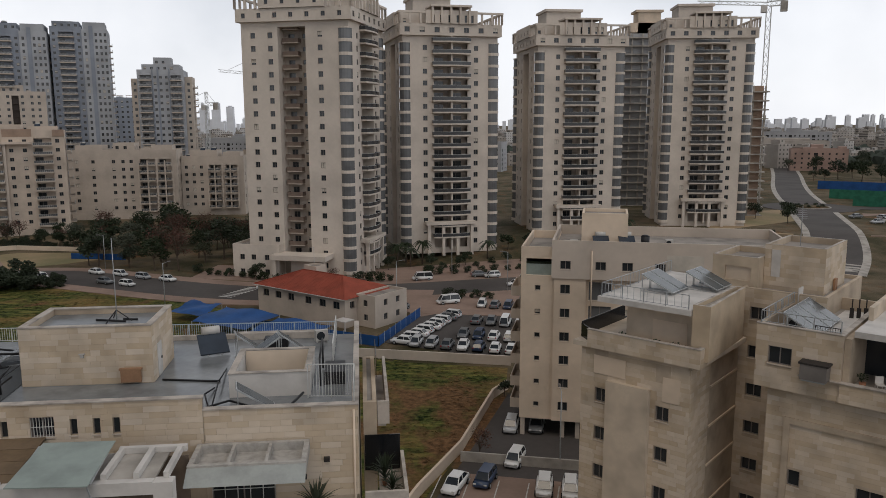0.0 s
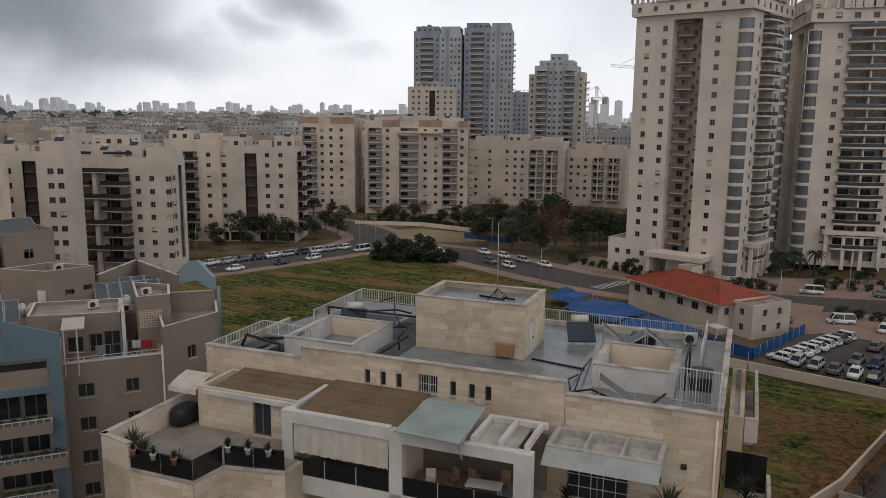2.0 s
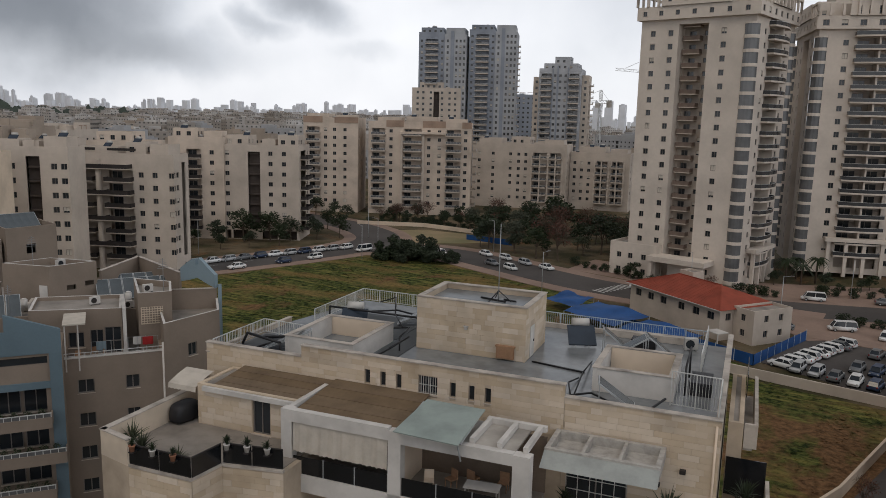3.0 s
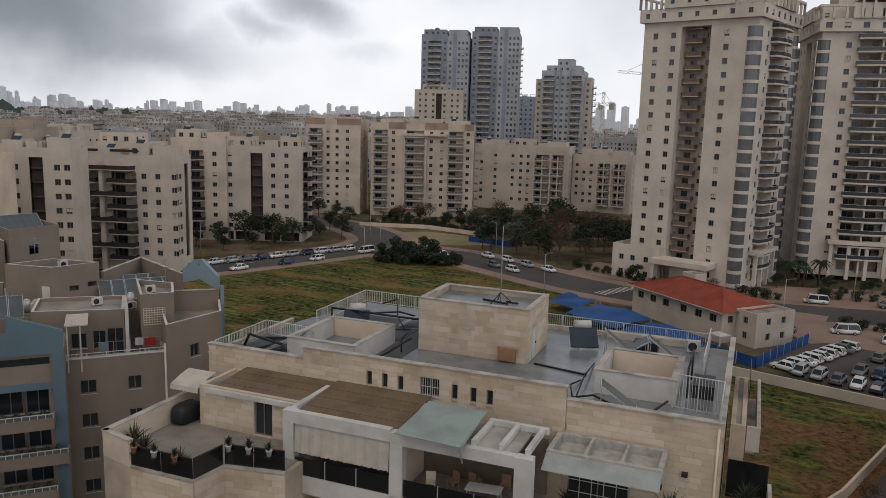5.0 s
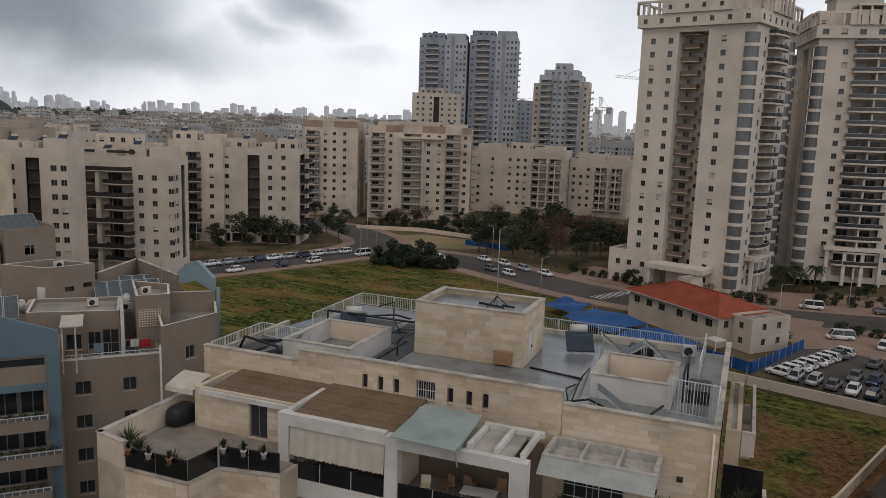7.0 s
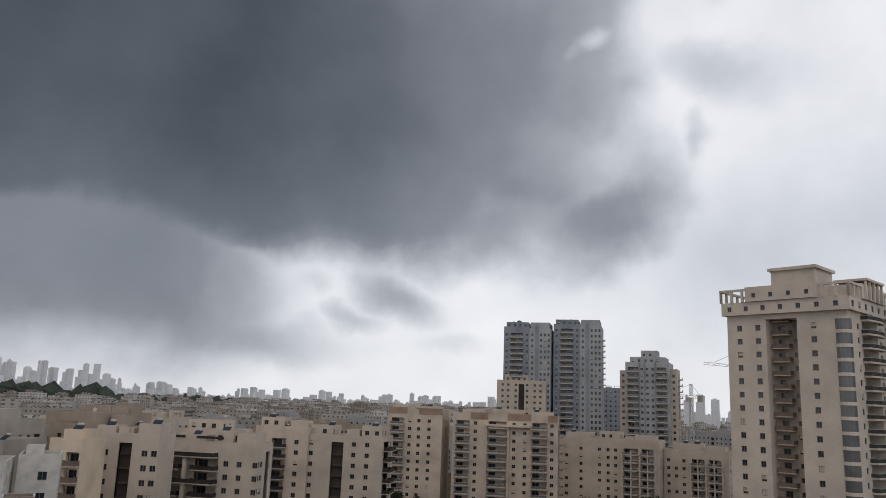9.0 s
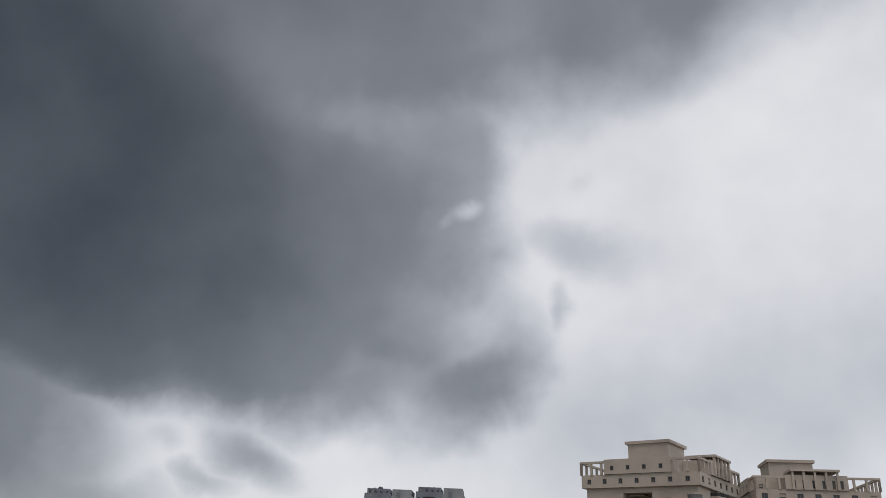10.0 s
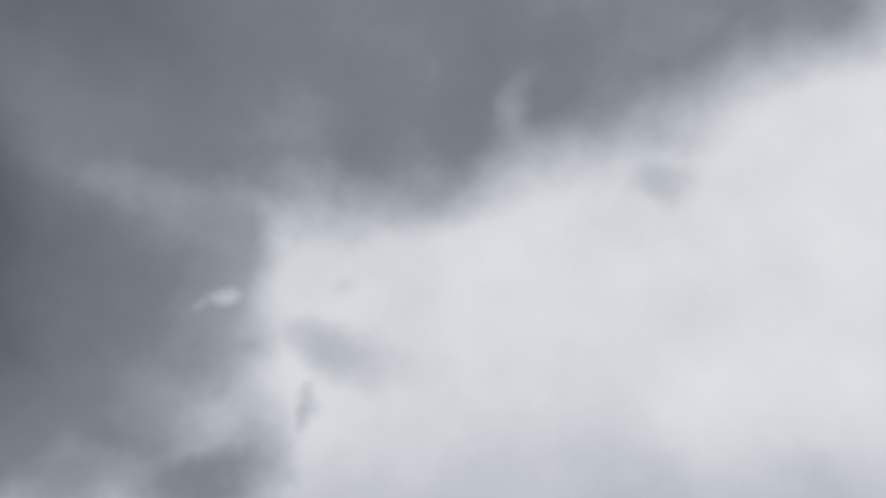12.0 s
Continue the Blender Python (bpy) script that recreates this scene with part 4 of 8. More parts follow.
# ---- stone cladding ----

def clad(parent, a, b, z0, z1, course=0.32, length=0.85, limit=300, skip=(), seed=1):
    """Stone slabs in courses on a wall from a to b, proud of it, with open joints; the first ones are parts of their own, the rest one joined part."""
    rnd = random.Random(seed)
    a, b = Vector(a), Vector(b)
    d = (b - a).normalized()
    n = Vector((d.y, -d.x))
    total = (b - a).length
    turn = math.degrees(math.atan2(d.y, d.x))
    rest = bmesh.new()
    rows = int(round((z1 - z0) / course))
    ch = (z1 - z0) / rows
    made = 0
    for r in range(rows):
        u = -rnd.random() * length
        while u < total - 0.03:
            w = rnd.choice((0.6, 0.9, 1.1, 1.35)) * length
            u0, u1 = max(0.0, u), min(total, u + w)
            u += w
            zz = z0 + r * ch
            spans = [(u0, u1)]
            for s in skip:
                if zz + ch > s[2] + 0.02 and zz < s[3] - 0.02:
                    spans = [q for p0, p1 in spans for q in ((p0, min(p1, s[0])), (max(p0, s[1]), p1)) if q[1] - q[0] > 0.08] if any(p1 > s[0] and p0 < s[1] for p0, p1 in spans) else spans
            if u1 - u0 < 0.08 or not spans:
                continue
            proud = 0.010 + 0.006 * rnd.random()
            for u0, u1 in spans:
              if made < limit:
                  wq = max(0.1, round((u1 - u0) * 10) / 10)
                  key = ("slab", wq, round(ch, 3))
                  if key not in MESHES:
                      bm = bmesh.new()
                      box(bm, 0.004, -1, 0.004, wq - 0.004, 0.009, ch - 0.004)
                      for v in bm.verts:
                          if v.co.y < 0:
                              v.co.y = 0
                              v.co.x += 0.003 if v.co.x < wq / 2 else -0.003
                              v.co.z += 0.003 if v.co.z < ch / 2 else -0.003
                      MESHES[key] = mesh_of(bm, STONE, "stone_slab")
                  p = a + d * u0 + n * proud
                  ob = part("stone_slab", MESHES[key], None, parent, m=pose(p.x, p.y, zz, 0, 0, turn))
                  ob.scale = ((u1 - u0) / wq, 1, 1)
                  made += 1
              else:
                  p, q = a + d * (u0 + 0.004), a + d * (u1 - 0.004)
                  c = [p, q, q + n * proud, p + n * proud]
                  vs = [rest.verts.new((k.x, k.y, z)) for z in (zz + 0.004, zz + ch - 0.004) for k in c]
                  for f in ((3, 2, 6, 7), (0, 3, 7, 4), (2, 1, 5, 6), (4, 7, 6, 5), (0, 1, 2, 3)):
                      rest.faces.new([vs[i] for i in f])
    if len(rest.verts):
        tagged(part("stone_facing", rest, STONE_REST, parent), kind="stuff")
    else:
        rest.free()
    return made


def island_stone():
    m = STONE.copy()
    m.name = "sandy_stone_slabs_joined"
    N, L = m.node_tree.nodes, m.node_tree.links
    info = [n for n in N if n.bl_idname == "ShaderNodeObjectInfo"][0]
    geo = N.new("ShaderNodeNewGeometry")
    for link in list(L):
        if link.from_node == info:
            L.new(geo.outputs["Random Per Island"], link.to_socket)
    N.remove(info)
    return m


STONE_REST = island_stone()
PALEGLASS = mat("pale_green_glass_awning", (0.27, 0.315, 0.285), 0.3, var=0.08, scale=0.7, fine=4, stain=0.12, spec=0.5)
DARKGLASS = mat("smoked_balustrade_glass", (0.012, 0.013, 0.015), 0.15, var=0.05, bump=0, spec=0.5)
DECK = mat("brown_slatted_decking", (0.17, 0.12, 0.075), 0.8, var=0.15, scale=0.7, fine=6, stain=0.15, random_piece=0.08)
CLOTH = mat("pale_canvas", (0.50, 0.45, 0.385), 0.9, var=0.06, scale=1.5, fine=10, stain=0.08)
TERRACOTTA = mat("terracotta", (0.36, 0.17, 0.10), 0.85, var=0.1)
PORCELAIN = mat("pale_floor_tiles", (0.265, 0.235, 0.205), 0.5, var=0.06, scale=0.8, fine=4)
COLLECTOR = mat("solar_collector_glass", (0.085, 0.098, 0.104), 0.25, var=0.1, bump=0, spec=0.6)
BROWNPANEL = mat("rusty_brown_panel", (0.33, 0.19, 0.11), 0.8, var=0.15)
REDCLOTH = mat("red_laundry", (0.40, 0.03, 0.03), 0.9)
COPING = mat("weathered_coping", (0.46, 0.41, 0.36), 0.85, var=0.12, scale=0.9, fine=6, stain=0.22)


def railing(parent, pts, z, height=1.05, material=None, gap=0.13, name="railing", label=""):
    """A steel balustrade along plan points: posts, two rails, upright bars."""
    bm = bmesh.new()
    for a, b in zip(pts, pts[1:]):
        a, b = Vector(a), Vector(b)
        n = max(1, round((b - a).length / 1.5))
        for w, zz in ((0.05, height), (0.035, 0.1)):
            beam(bm, (a.x, a.y, z + zz), (b.x, b.y, z + zz), w)
        for k in range(n + 1):
            p = a.lerp(b, k / n)
            box(bm, p.x - 0.03, p.y - 0.03, z, p.x + 0.03, p.y + 0.03, z + height)
        m = int((b - a).length / gap)
        for k in range(1, m):
            p = a.lerp(b, k / m)
            box(bm, p.x - 0.012, p.y - 0.012, z + 0.1, p.x + 0.012, p.y + 0.012, z + height)
    return part(name, bm, material or RAILWHITE, parent, label)


def wall_run(parent, pts, z0, z1, t, material, name="parapet", cope=0.0):
    """Upright wall panels along plan points, each butted to the next, with an optional coping stone."""
    def runs(reach):
        """Each straight piece, cut back where it meets the one before at a corner."""
        out = []
        closed = (Vector(pts[0]) - Vector(pts[-1])).length < 0.01
        for k, (a, b) in enumerate(zip(pts, pts[1:])):
            a, b = Vector(a), Vector(b)
            d = (b - a).normalized()
            before = pts[k - 1] if k else pts[-2] if closed else None
            if before is not None:
                e = (a - Vector(before)).normalized()
                if e.x * d.y - e.y * d.x > 0.7:
                    a = a + d * (reach + 0.002)
            out.append((a, b, d))
        return out

    bm = bmesh.new()
    for a, b, d in runs(t):
        n = Vector((-d.y, d.x)) * t
        vs = [bm.verts.new((p.x, p.y, z)) for z in (z0, z1) for p in (a, b, b + n, a + n)]
        for f in ((0, 3, 2, 1), (4, 5, 6, 7), (0, 1, 5, 4), (1, 2, 6, 5), (2, 3, 7, 6), (3, 0, 4, 7)):
            bm.faces.new([vs[i] for i in f])
    ob = part(name, bm, material, parent)
    if cope:
        bm = bmesh.new()
        for a, b, d in runs(t + 0.05):
            n = Vector((-d.y, d.x))
            p, q = a - n * 0.05, b - n * 0.05 + d * 0.05
            vs = [bm.verts.new((k.x, k.y, z)) for z in (z1 + 0.003, z1 + cope) for k in (p, q, q + n * (t + 0.1), p + n * (t + 0.1))]
            for f in ((0, 3, 2, 1), (4, 5, 6, 7), (0, 1, 5, 4), (1, 2, 6, 5), (2, 3, 7, 6), (3, 0, 4, 7)):
                bm.faces.new([vs[i] for i in f])
        part("coping", bm, COPING, parent)
    return ob


# ---- near block with the penthouse ----
NB = group("penthouse_block", 0, 0, 0, 6, label="sandy stone apartment block with penthouse terraces and flat roofs", category="apartment block", group="apartment blocks")
bm = bmesh.new()
prism(bm, [(-31.0, 38.7), (-0.6, 38.7), (-0.6, 55.6), (-29.3, 56.4), (-31.0, 48)], 0, 22.55)
part("body", bm, [JOINT], NB)
bm = bmesh.new()
prism(bm, [(-30.9, 38.8), (-0.7, 38.8), (-0.7, 55.4), (-29.2, 56.2), (-30.9, 48)], 22.554, 22.62)
part("roof", bm, ROOFING, NB)
BITUMEN = mat("dark_bitumen_patch", (0.075, 0.08, 0.083), 0.6, var=0.15, scale=0.5, fine=3)
for u, v, w, d in ((-30.6, 39.2, 3.4, 5), (-21.8, 39.2, 1.6, 12.5), (-28.8, 47.0, 6.9, 5.4)):
    slabwork("roof_patch", NB, BITUMEN, (u, v, 22.623, u + w, v + d, 22.66))
slits = [(-19.95, -19.6, 22.55, 23.4), (-18.95, -18.6, 22.55, 23.4), (-17.95, -17.6, 22.55, 23.4), (-16.55, -15.4, 22.5, 23.55), (-14.65, -14.3, 22.55, 23.4), (-13.55, -13.2, 22.55, 23.4), (-12.6, -12.25, 22.55, 23.4)]
for u0, u1, zt, sl in ((-31.2, -24.2, 23.5, ()), (-24.2, -8.2, 24.22, slits), (-8.2, -0.4, 23.55, ())):
    bm = bmesh.new()
    off = 0.0 if zt < 24 else -0.06
    facade(bm, (u0, 38.5 + off), (u1, 38.5 + off), 18.0, zt, [(a - u0, b - u0, c, e) for a, b, c, e in sl], 0.25)
    box(bm, u0, 38.76 + off, 22.6, u1, 38.78 + off, 22.62)
    part("wall", bm, JOINT, NB)
    clad(NB, (u0, 38.5 + off), (u1, 38.5 + off), 21.4 if u0 < -9 else 18.6, zt, 0.33, 0.95, 110, [(a - u0, b - u0, c, e) for a, b, c, e in sl], int(-u0))
    wall_run(NB, [(u0, 38.755 + off), (u1, 38.755 + off)], 22.62, zt, 0.02, COPING, "parapet_back")
    slabwork("coping", NB, COPING, (u0 - 0.02, 38.42 + off, zt + 0.003, u1 + 0.02, 38.85 + off, zt + 0.07))
    for a, b, c, e in sl:
        part("window", window_mesh(b - a, e - c, None, "bars" if b - a > 1 else ""), None, NB, m=pose(a, 38.6, c))
wall_run(NB, [(-0.4, 38.5), (-0.4, 55.5)], 0, 23.5, 0.25, JOINT, "wall", 0.06)
wall_run(NB, [(-31.2, 48), (-31.2, 38.5)], 0, 22.9, 0.2, JOINT, "wall", 0.06)
# lift and stair room
slabwork("lift_room", NB, JOINT, (-20, 46, 22.62, -12.5, 51, 25.75))
wall_run(NB, [(-20, 46), (-12.5, 46), (-12.5, 51), (-20, 51), (-20, 46)], 25.753, 26.12, 0.3, JOINT, "parapet", 0.07)
clad(NB, (-20, 46), (-12.5, 46), 22.65, 26.1, 0.34, 0.95, 0, (), 8)
clad(NB, (-12.5, 46), (-12.5, 51), 22.65, 26.1, 0.34, 0.95, 0, [(1.0, 1.95, 22.6, 24.75)], 9)
slabwork("lift_room_roof", NB, ROOFING, (-19.6, 46.4, 25.755, -12.9, 50.6, 25.8))
door = slabwork("door", NB, WHITE, (-12.5, 47.02, 22.66, -12.45, 47.93, 24.7))
slabwork("door_handle", door, BLACK, (-12.45, 47.7, 23.6, -12.40, 47.82, 23.75))
slabwork("electric_panel", NB, BROWNPANEL, (-14.35, 45.75, 22.75, -13.2, 45.97, 23.55), (-14.42, 45.73, 23.5, -13.13, 45.98, 23.6))
slabwork("wall_lamp", NB, WHITE, (-16.6, 45.85, 24.3, -16.4, 45.97, 24.5), (-16.66, 45.82, 24.5, -16.34, 45.98, 24.55))
mast = group("antenna_mast", -15.2, 48.6, 25.81, 0, label="thin steel antenna mast on the lift room roof", category="antenna")
mast.matrix_world = NB.matrix_world @ pose(-15.2, 48.6, 25.8)
bm = bmesh.new()
tube(bm, (0, 0, 0), (0, 0, 5.2), 0.035, 0.02, 8)
part("pole", bm, METAL, mast)
bm = bmesh.new()
for k in range(3):
    a = k * math.tau / 3
    beam(bm, (0, 0, 0.7), (0.9 * math.cos(a), 0.9 * math.sin(a), 0.0), 0.05)
part("tripod", bm, BLACK, mast)
bm = bmesh.new()
tube(bm, (-1.3, 0.2, 0.05), (0.6, -0.3, 0.05), 0.07, n=8)
tube(bm, (0.3, 0.3, 0.05), (1.2, 0.1, 0.05), 0.06, n=8)
part("ballast", bm, BLACK, mast)
# open light wells
for u0, u1, v0, v1, zt, nm in ((-26.9, -22.0, 40.8, 46.6, 23.9, WHITE), (-7.6, -3.1, 42.8, 47.6, 24.0, WHITE)):
    wall_run(NB, [(u0, v0), (u1, v0), (u1, v1), (u0, v1), (u0, v0)], 22.62, zt, 0.28, nm, "light_well", 0.05)
    slabwork("light_well_lining", NB, CREAM, (u0 + 0.3, v1 - 0.32, 22.63, u1 - 0.3, v1 - 0.3, zt - 0.02))
railing(NB, [(-31.0, 38.9), (-31.0, 44.5), (-27.2, 44.2)], 22.62, 1.0, RAILWHITE, 0.16, label="pale steel railing")
railing(NB, [(-29.3, 48.4), (-29.3, 56.2), (-20.2, 55.9)], 22.62, 1.0, RAILWHITE, 0.16)
railing(NB, [(-20.0, 55.9), (-2.0, 55.3)], 22.62, 1.0, RAILBLUE, 0.16, label="pale blue steel railing")
railing(NB, [(-3.2, 42.3), (-0.6, 42.1), (-0.6, 38.9)], 22.62, 1.95, RAILWHITE, 0.16)
railing(NB, [(-2.0, 55.0), (-2.0, 47.9)], 22.62, 1.5, RAILWHITE, 0.16)
slabwork("ledge", NB, COPING, (-19.9, 55.0, 22.63, -9, 55.3, 22.95), (-9, 54.6, 22.63, -3, 55.2, 23.1))


def collector(u, v, z, yaw, w=1.3, length=2.6, tilt=40, label="tilted solar water collector on a steel frame"):
    """A solar panel on a steel frame."""
    T = group("solar_collector", label=label, category="solar panel", group="solar collectors")
    T.matrix_world = NB.matrix_world @ pose(u, v, z, 0, 0, yaw)
    bm = bmesh.new()
    box(bm, -w / 2, 0, 0, w / 2, length, 0.09, 0)
    p = part("panel", bm, [METAL], T, m=pose(0, 0, 0.15, tilt, 0, 0))
    bm = bmesh.new()
    box(bm, -w / 2 + 0.05, 0.05, 0.092, w / 2 - 0.05, length - 0.05, 0.1)
    part("glazing", bm, COLLECTOR, p)
    h = length * math.sin(radians(tilt)) + 0.1
    y1 = length * math.cos(radians(tilt))
    for x in (-w / 2 + 0.05, w / 2 - 0.05):
        bm = bmesh.new()
        beam(bm, (x, y1 - 0.1, 0), (x, y1 - 0.1, h - 0.05), 0.05)
        beam(bm, (x, 0.05, 0), (x, y1, 0.03), 0.05)
        part("leg", bm, METAL, T)
    return T


for u, v, yw, w, ln, ti in ((-7.9, 48.6, -75, 1.2, 3.0, 32), (-6.4, 50.6, 105, 1.2, 2.6, 38), (-3.6, 50.4, 105, 1.2, 2.6, 38), (-4.9, 40.6, 100, 1.3, 2.4, 35), (-28.6, 41.2, -70, 1.0, 3.2, 22), (-23.4, 50.4, -70, 1.0, 3.6, 25)):
    collector(u, v, 22.63, yw, w, ln, ti)


def pipework(pts, r=0.05, label="black rubber hose lying on the roof", name="hose"):
    bm = bmesh.new()
    for a, b in zip(pts, pts[1:]):
        tube(bm, a, b, r, n=6)
    T = part(name, bm, BLACK)
    T.matrix_world = NB.matrix_world
    tagged(T, label, "pipe")


pipework([(-29.5, 40.6, 22.66), (-27.2, 43.0, 23.4), (-26.8, 43.2, 22.7)], 0.07, "black pipe frame on the roof", "pipe")
pipework([(-26.2, 47.6, 22.7), (-21.0, 47.0, 23.6), (-20.6, 44.6, 23.6), (-20.6, 44.6, 22.7)], 0.06, "black pipe frame on the roof", "pipe")
pipework([(-25.3, 51.2, 24.0), (-23.8, 50.8, 24.6), (-22.9, 48.8, 23.9), (-21.4, 46.8, 23.6)], 0.05, "loose black cable hanging over the roof", "cable")
pipework([(-12.1, 46.3, 22.68), (-8.6, 45.6, 22.68)], 0.06)
pipework([(-8.9, 41.0, 22.68), (-7.4, 41.6, 22.9), (-5.4, 40.4, 22.7)], 0.06)
pipework([(-8.7, 44.4, 22.7), (-8.9, 42.5, 23.0), (-8.5, 41.3, 22.7)], 0.045)
pipework([(-30.6, 41.4, 22.7), (-30.2, 41.4, 23.5), (-27.0, 40.4, 23.5), (-27.0, 40.4, 22.7)], 0.09, "black pipe frame on the roof", "pipe")
pipework([(-30.4, 43.2, 22.7), (-27.1, 43.6, 23.1)], 0.1, "black pipe frame on the roof", "pipe")
pipework([(-28.6, 49.4, 22.7), (-28.6, 49.4, 23.7), (-20.4, 48.6, 23.9), (-20.4, 48.6, 22.7)], 0.08, "black pipe frame on the roof", "pipe")
pipework([(-28.4, 51.8, 22.7), (-24.4, 52.4, 23.2), (-20.4, 51.4, 23.0)], 0.07, "black pipe frame on the roof", "pipe")
pipework([(-21.6, 40.2, 22.7), (-20.4, 42.6, 23.4), (-20.4, 45.6, 23.4)], 0.07, "black pipe frame on the roof", "pipe")
pipework([(-8.6, 47.9, 22.7), (-8.4, 44.0, 23.2), (-8.2, 40.0, 22.7)], 0.045)
pipework([(-8.2, 39.6, 22.75), (-4.4, 39.8, 22.75), (-3.4, 41.6, 23.2)], 0.07)
pipework([(-2.6, 47.4, 22.7), (-2.6, 47.4, 24.6), (-2.6, 44.0, 24.4), (-2.6, 44.0, 22.7)], 0.06, "black pipe frame on the roof", "pipe")
slabwork("tank_stand", NB, BLACK, (-2.4, 44.4, 22.63, -1.2, 46.6, 23.4))
slabwork("tank_stand", NB, BLACK, (-6.8, 52.2, 22.63, -5.2, 53.2, 23.3))
for kind, u, v in (("solar_boiler", -26.5, 49.6), ("solar_boiler", -10.4, 52.6), ("cooling_unit", -3.0, 53.6)):
    part(kind, roof_mesh(kind), None, NB, m=pose(u, v, 22.63, 0, 0, 20))
# decks over the penthouse front
for u0, u1, v0, v1 in ((-28.2, -21.9, 35.0, 38.4), (-21.8, -15.8, 33.7, 38.4)):
    n = 4
    for k in range(n):
        a, b = v0 + (v1 - v0) * k / n, v0 + (v1 - v0) * (k + 1) / n - 0.05
        bm = bmesh.new()
        vs = [bm.verts.new(p) for p in ((u0, a, 22.18 + 0.08 * (a - v0)), (u1, a, 22.18 + 0.08 * (a - v0)), (u1, b, 22.18 + 0.08 * (b - v0)), (u0, b, 22.18 + 0.08 * (b - v0)))]
        f = bm.faces.new(vs)
        ext = bmesh.ops.extrude_face_region(bm, geom=[f])
        for q in ext["geom"]:
            if isinstance(q, bmesh.types.BMVert):
                q.co.z -= 0.06
        bmesh.ops.recalc_face_normals(bm, faces=bm.faces[:])
        part("roof_panel", bm, DECK, NB)
# penthouse front rooms and terrace
bm = bmesh.new()
prism(bm, [(-31.0, 29.5), (-28.6, 28.95), (-24.6, 28.95), (-24.35, 31.0), (-21.0, 31.6), (-21.0, 38.4), (-31.0, 38.4)], 0, 19.75)
part("terrace_body", bm, JOINT, NB)
bm = bmesh.new()
prism(bm, [(-30.8, 29.8), (-28.6, 29.2), (-24.85, 29.2), (-24.6, 31.2), (-21.3, 31.8), (-21.3, 38.3), (-30.8, 38.3)], 19.754, 19.8)
part("terrace_floor", bm, PORCELAIN, NB)
wall_run(NB, [(-31.0, 38.4), (-31.0, 29.5)], 19.75, 21.15, 0.3, STONE, "parapet", 0.06)
wall_run(NB, [(-31.0, 29.5), (-28.7, 28.97)], 19.75, 21.15, 0.25, STONE, "parapet", 0.06)
clad(NB, (-28.6, 28.93), (-24.6, 28.93), 16.0, 19.7, 0.33, 0.95, 0, (), 12)
clad(NB, (-24.58, 28.95), (-24.33, 31.0), 16.0, 19.7, 0.33, 0.95, 0, (), 14)
clad(NB, (-24.35, 30.97), (-21.0, 31.57), 16.0, 19.7, 0.33, 0.95, 0, (), 13)
wall_run(NB, [(-28.6, 28.9), (-24.6, 28.9), (-24.35, 30.95), (-21.0, 31.55)], 19.756, 19.9, 0.2, COPING, "ledge")
for a, b in (((-28.6, 29.0), (-26.7, 29.0)), ((-26.65, 29.0), (-24.7, 29.0)), ((-24.65, 29.05), (-24.4, 31.0)), ((-24.35, 31.1), (-22.8, 31.38)), ((-22.75, 31.4), (-21.1, 31.7))):
    wall_run(NB, [a, b], 19.9, 20.95, 0.03, DARKGLASS, "glass_panel")
    bm = bmesh.new()
    beam(bm, (*a, 20.98), (*b, 20.98), 0.06)
    part("handrail", bm, RAILDARK, NB)
block(NB, -29.1, 35.0, -22.2, 38.4, 19.76, 22.25, STONE, {}, 3, 0, 0.08, name="room", holes={"S": [(3.8, 5.0, 19.85, 21.95)]})
part("door", window_mesh(1.2, 2.1), None, NB, "dark glazed terrace door", pose(-25.3, 35.12, 19.85))
clad(NB, (-29.1, 35.0), (-22.2, 35.0), 19.85, 21.9, 0.34, 0.95, 40, [(3.75, 5.05, 19.8, 22.0)], 15)
slabwork("fascia", NB, WHITE, (-28.6, 34.75, 21.92, -22.2, 34.95, 22.2))
# white frame with its two bays
WF = slabwork("pergola_frame", NB, WHITE, (-22.2, 33.2, 18.6, -21.55, 33.75, 22.5), (-15.9, 33.2, 18.6, -15.2, 33.75, 22.35), (-9.4, 33.2, 18.6, -8.55, 33.8, 22.3), (-21.55, 33.2, 21.85, -15.9, 33.6, 22.5), (-15.2, 33.2, 21.75, -9.4, 33.6, 22.35), (-22.2, 33.76, 21.9, -21.9, 38.3, 22.4))
bm = bmesh.new()
box(bm, -21.5, 33.2, 18.0, -8.6, 33.5, 18.98)
part("loggia", bm, WHITE, NB)
# back wall colour darkened: the loggia's inner shade is painted in
slabwork("loggia_wall", NB, mat("brown_render_painted_shade", (0.16, 0.12, 0.09), 0.9), (-21.5, 36.6, 18.98, -8.6, 36.7, 22.0))
slabwork("loggia_floor", NB, PORCELAIN, (-21.5, 33.5, 18.7, -8.6, 36.6, 18.98))
# slab added only to block skylight and darken the bay below
slabwork("loggia_ceiling", NB, CONCRETE, (-15.45, 33.62, 22.2, -9.4, 36.6, 22.3))
bm = bmesh.new()
prev = None
for k in range(61):
    u = -21.5 + k * 5.55 / 60
    y = 33.3 + 0.035 * math.sin(k * 0.9) + 0.02 * math.sin(k * 2.3)
    drop = 20.22 + 0.06 * abs(math.sin(k * math.pi / 3))
    cur = [bm.verts.new((u, y, 21.85)), bm.verts.new((u, y - 0.05, 21.0)), bm.verts.new((u, y - 0.09, drop))]
    if prev:
        for q in range(2):
            bm.faces.new((prev[q], prev[q + 1], cur[q + 1], cur[q])).smooth = True
    prev = cur
tagged(part("blind", bm, CLOTH, NB, "pale canvas blind with a scalloped hem"))
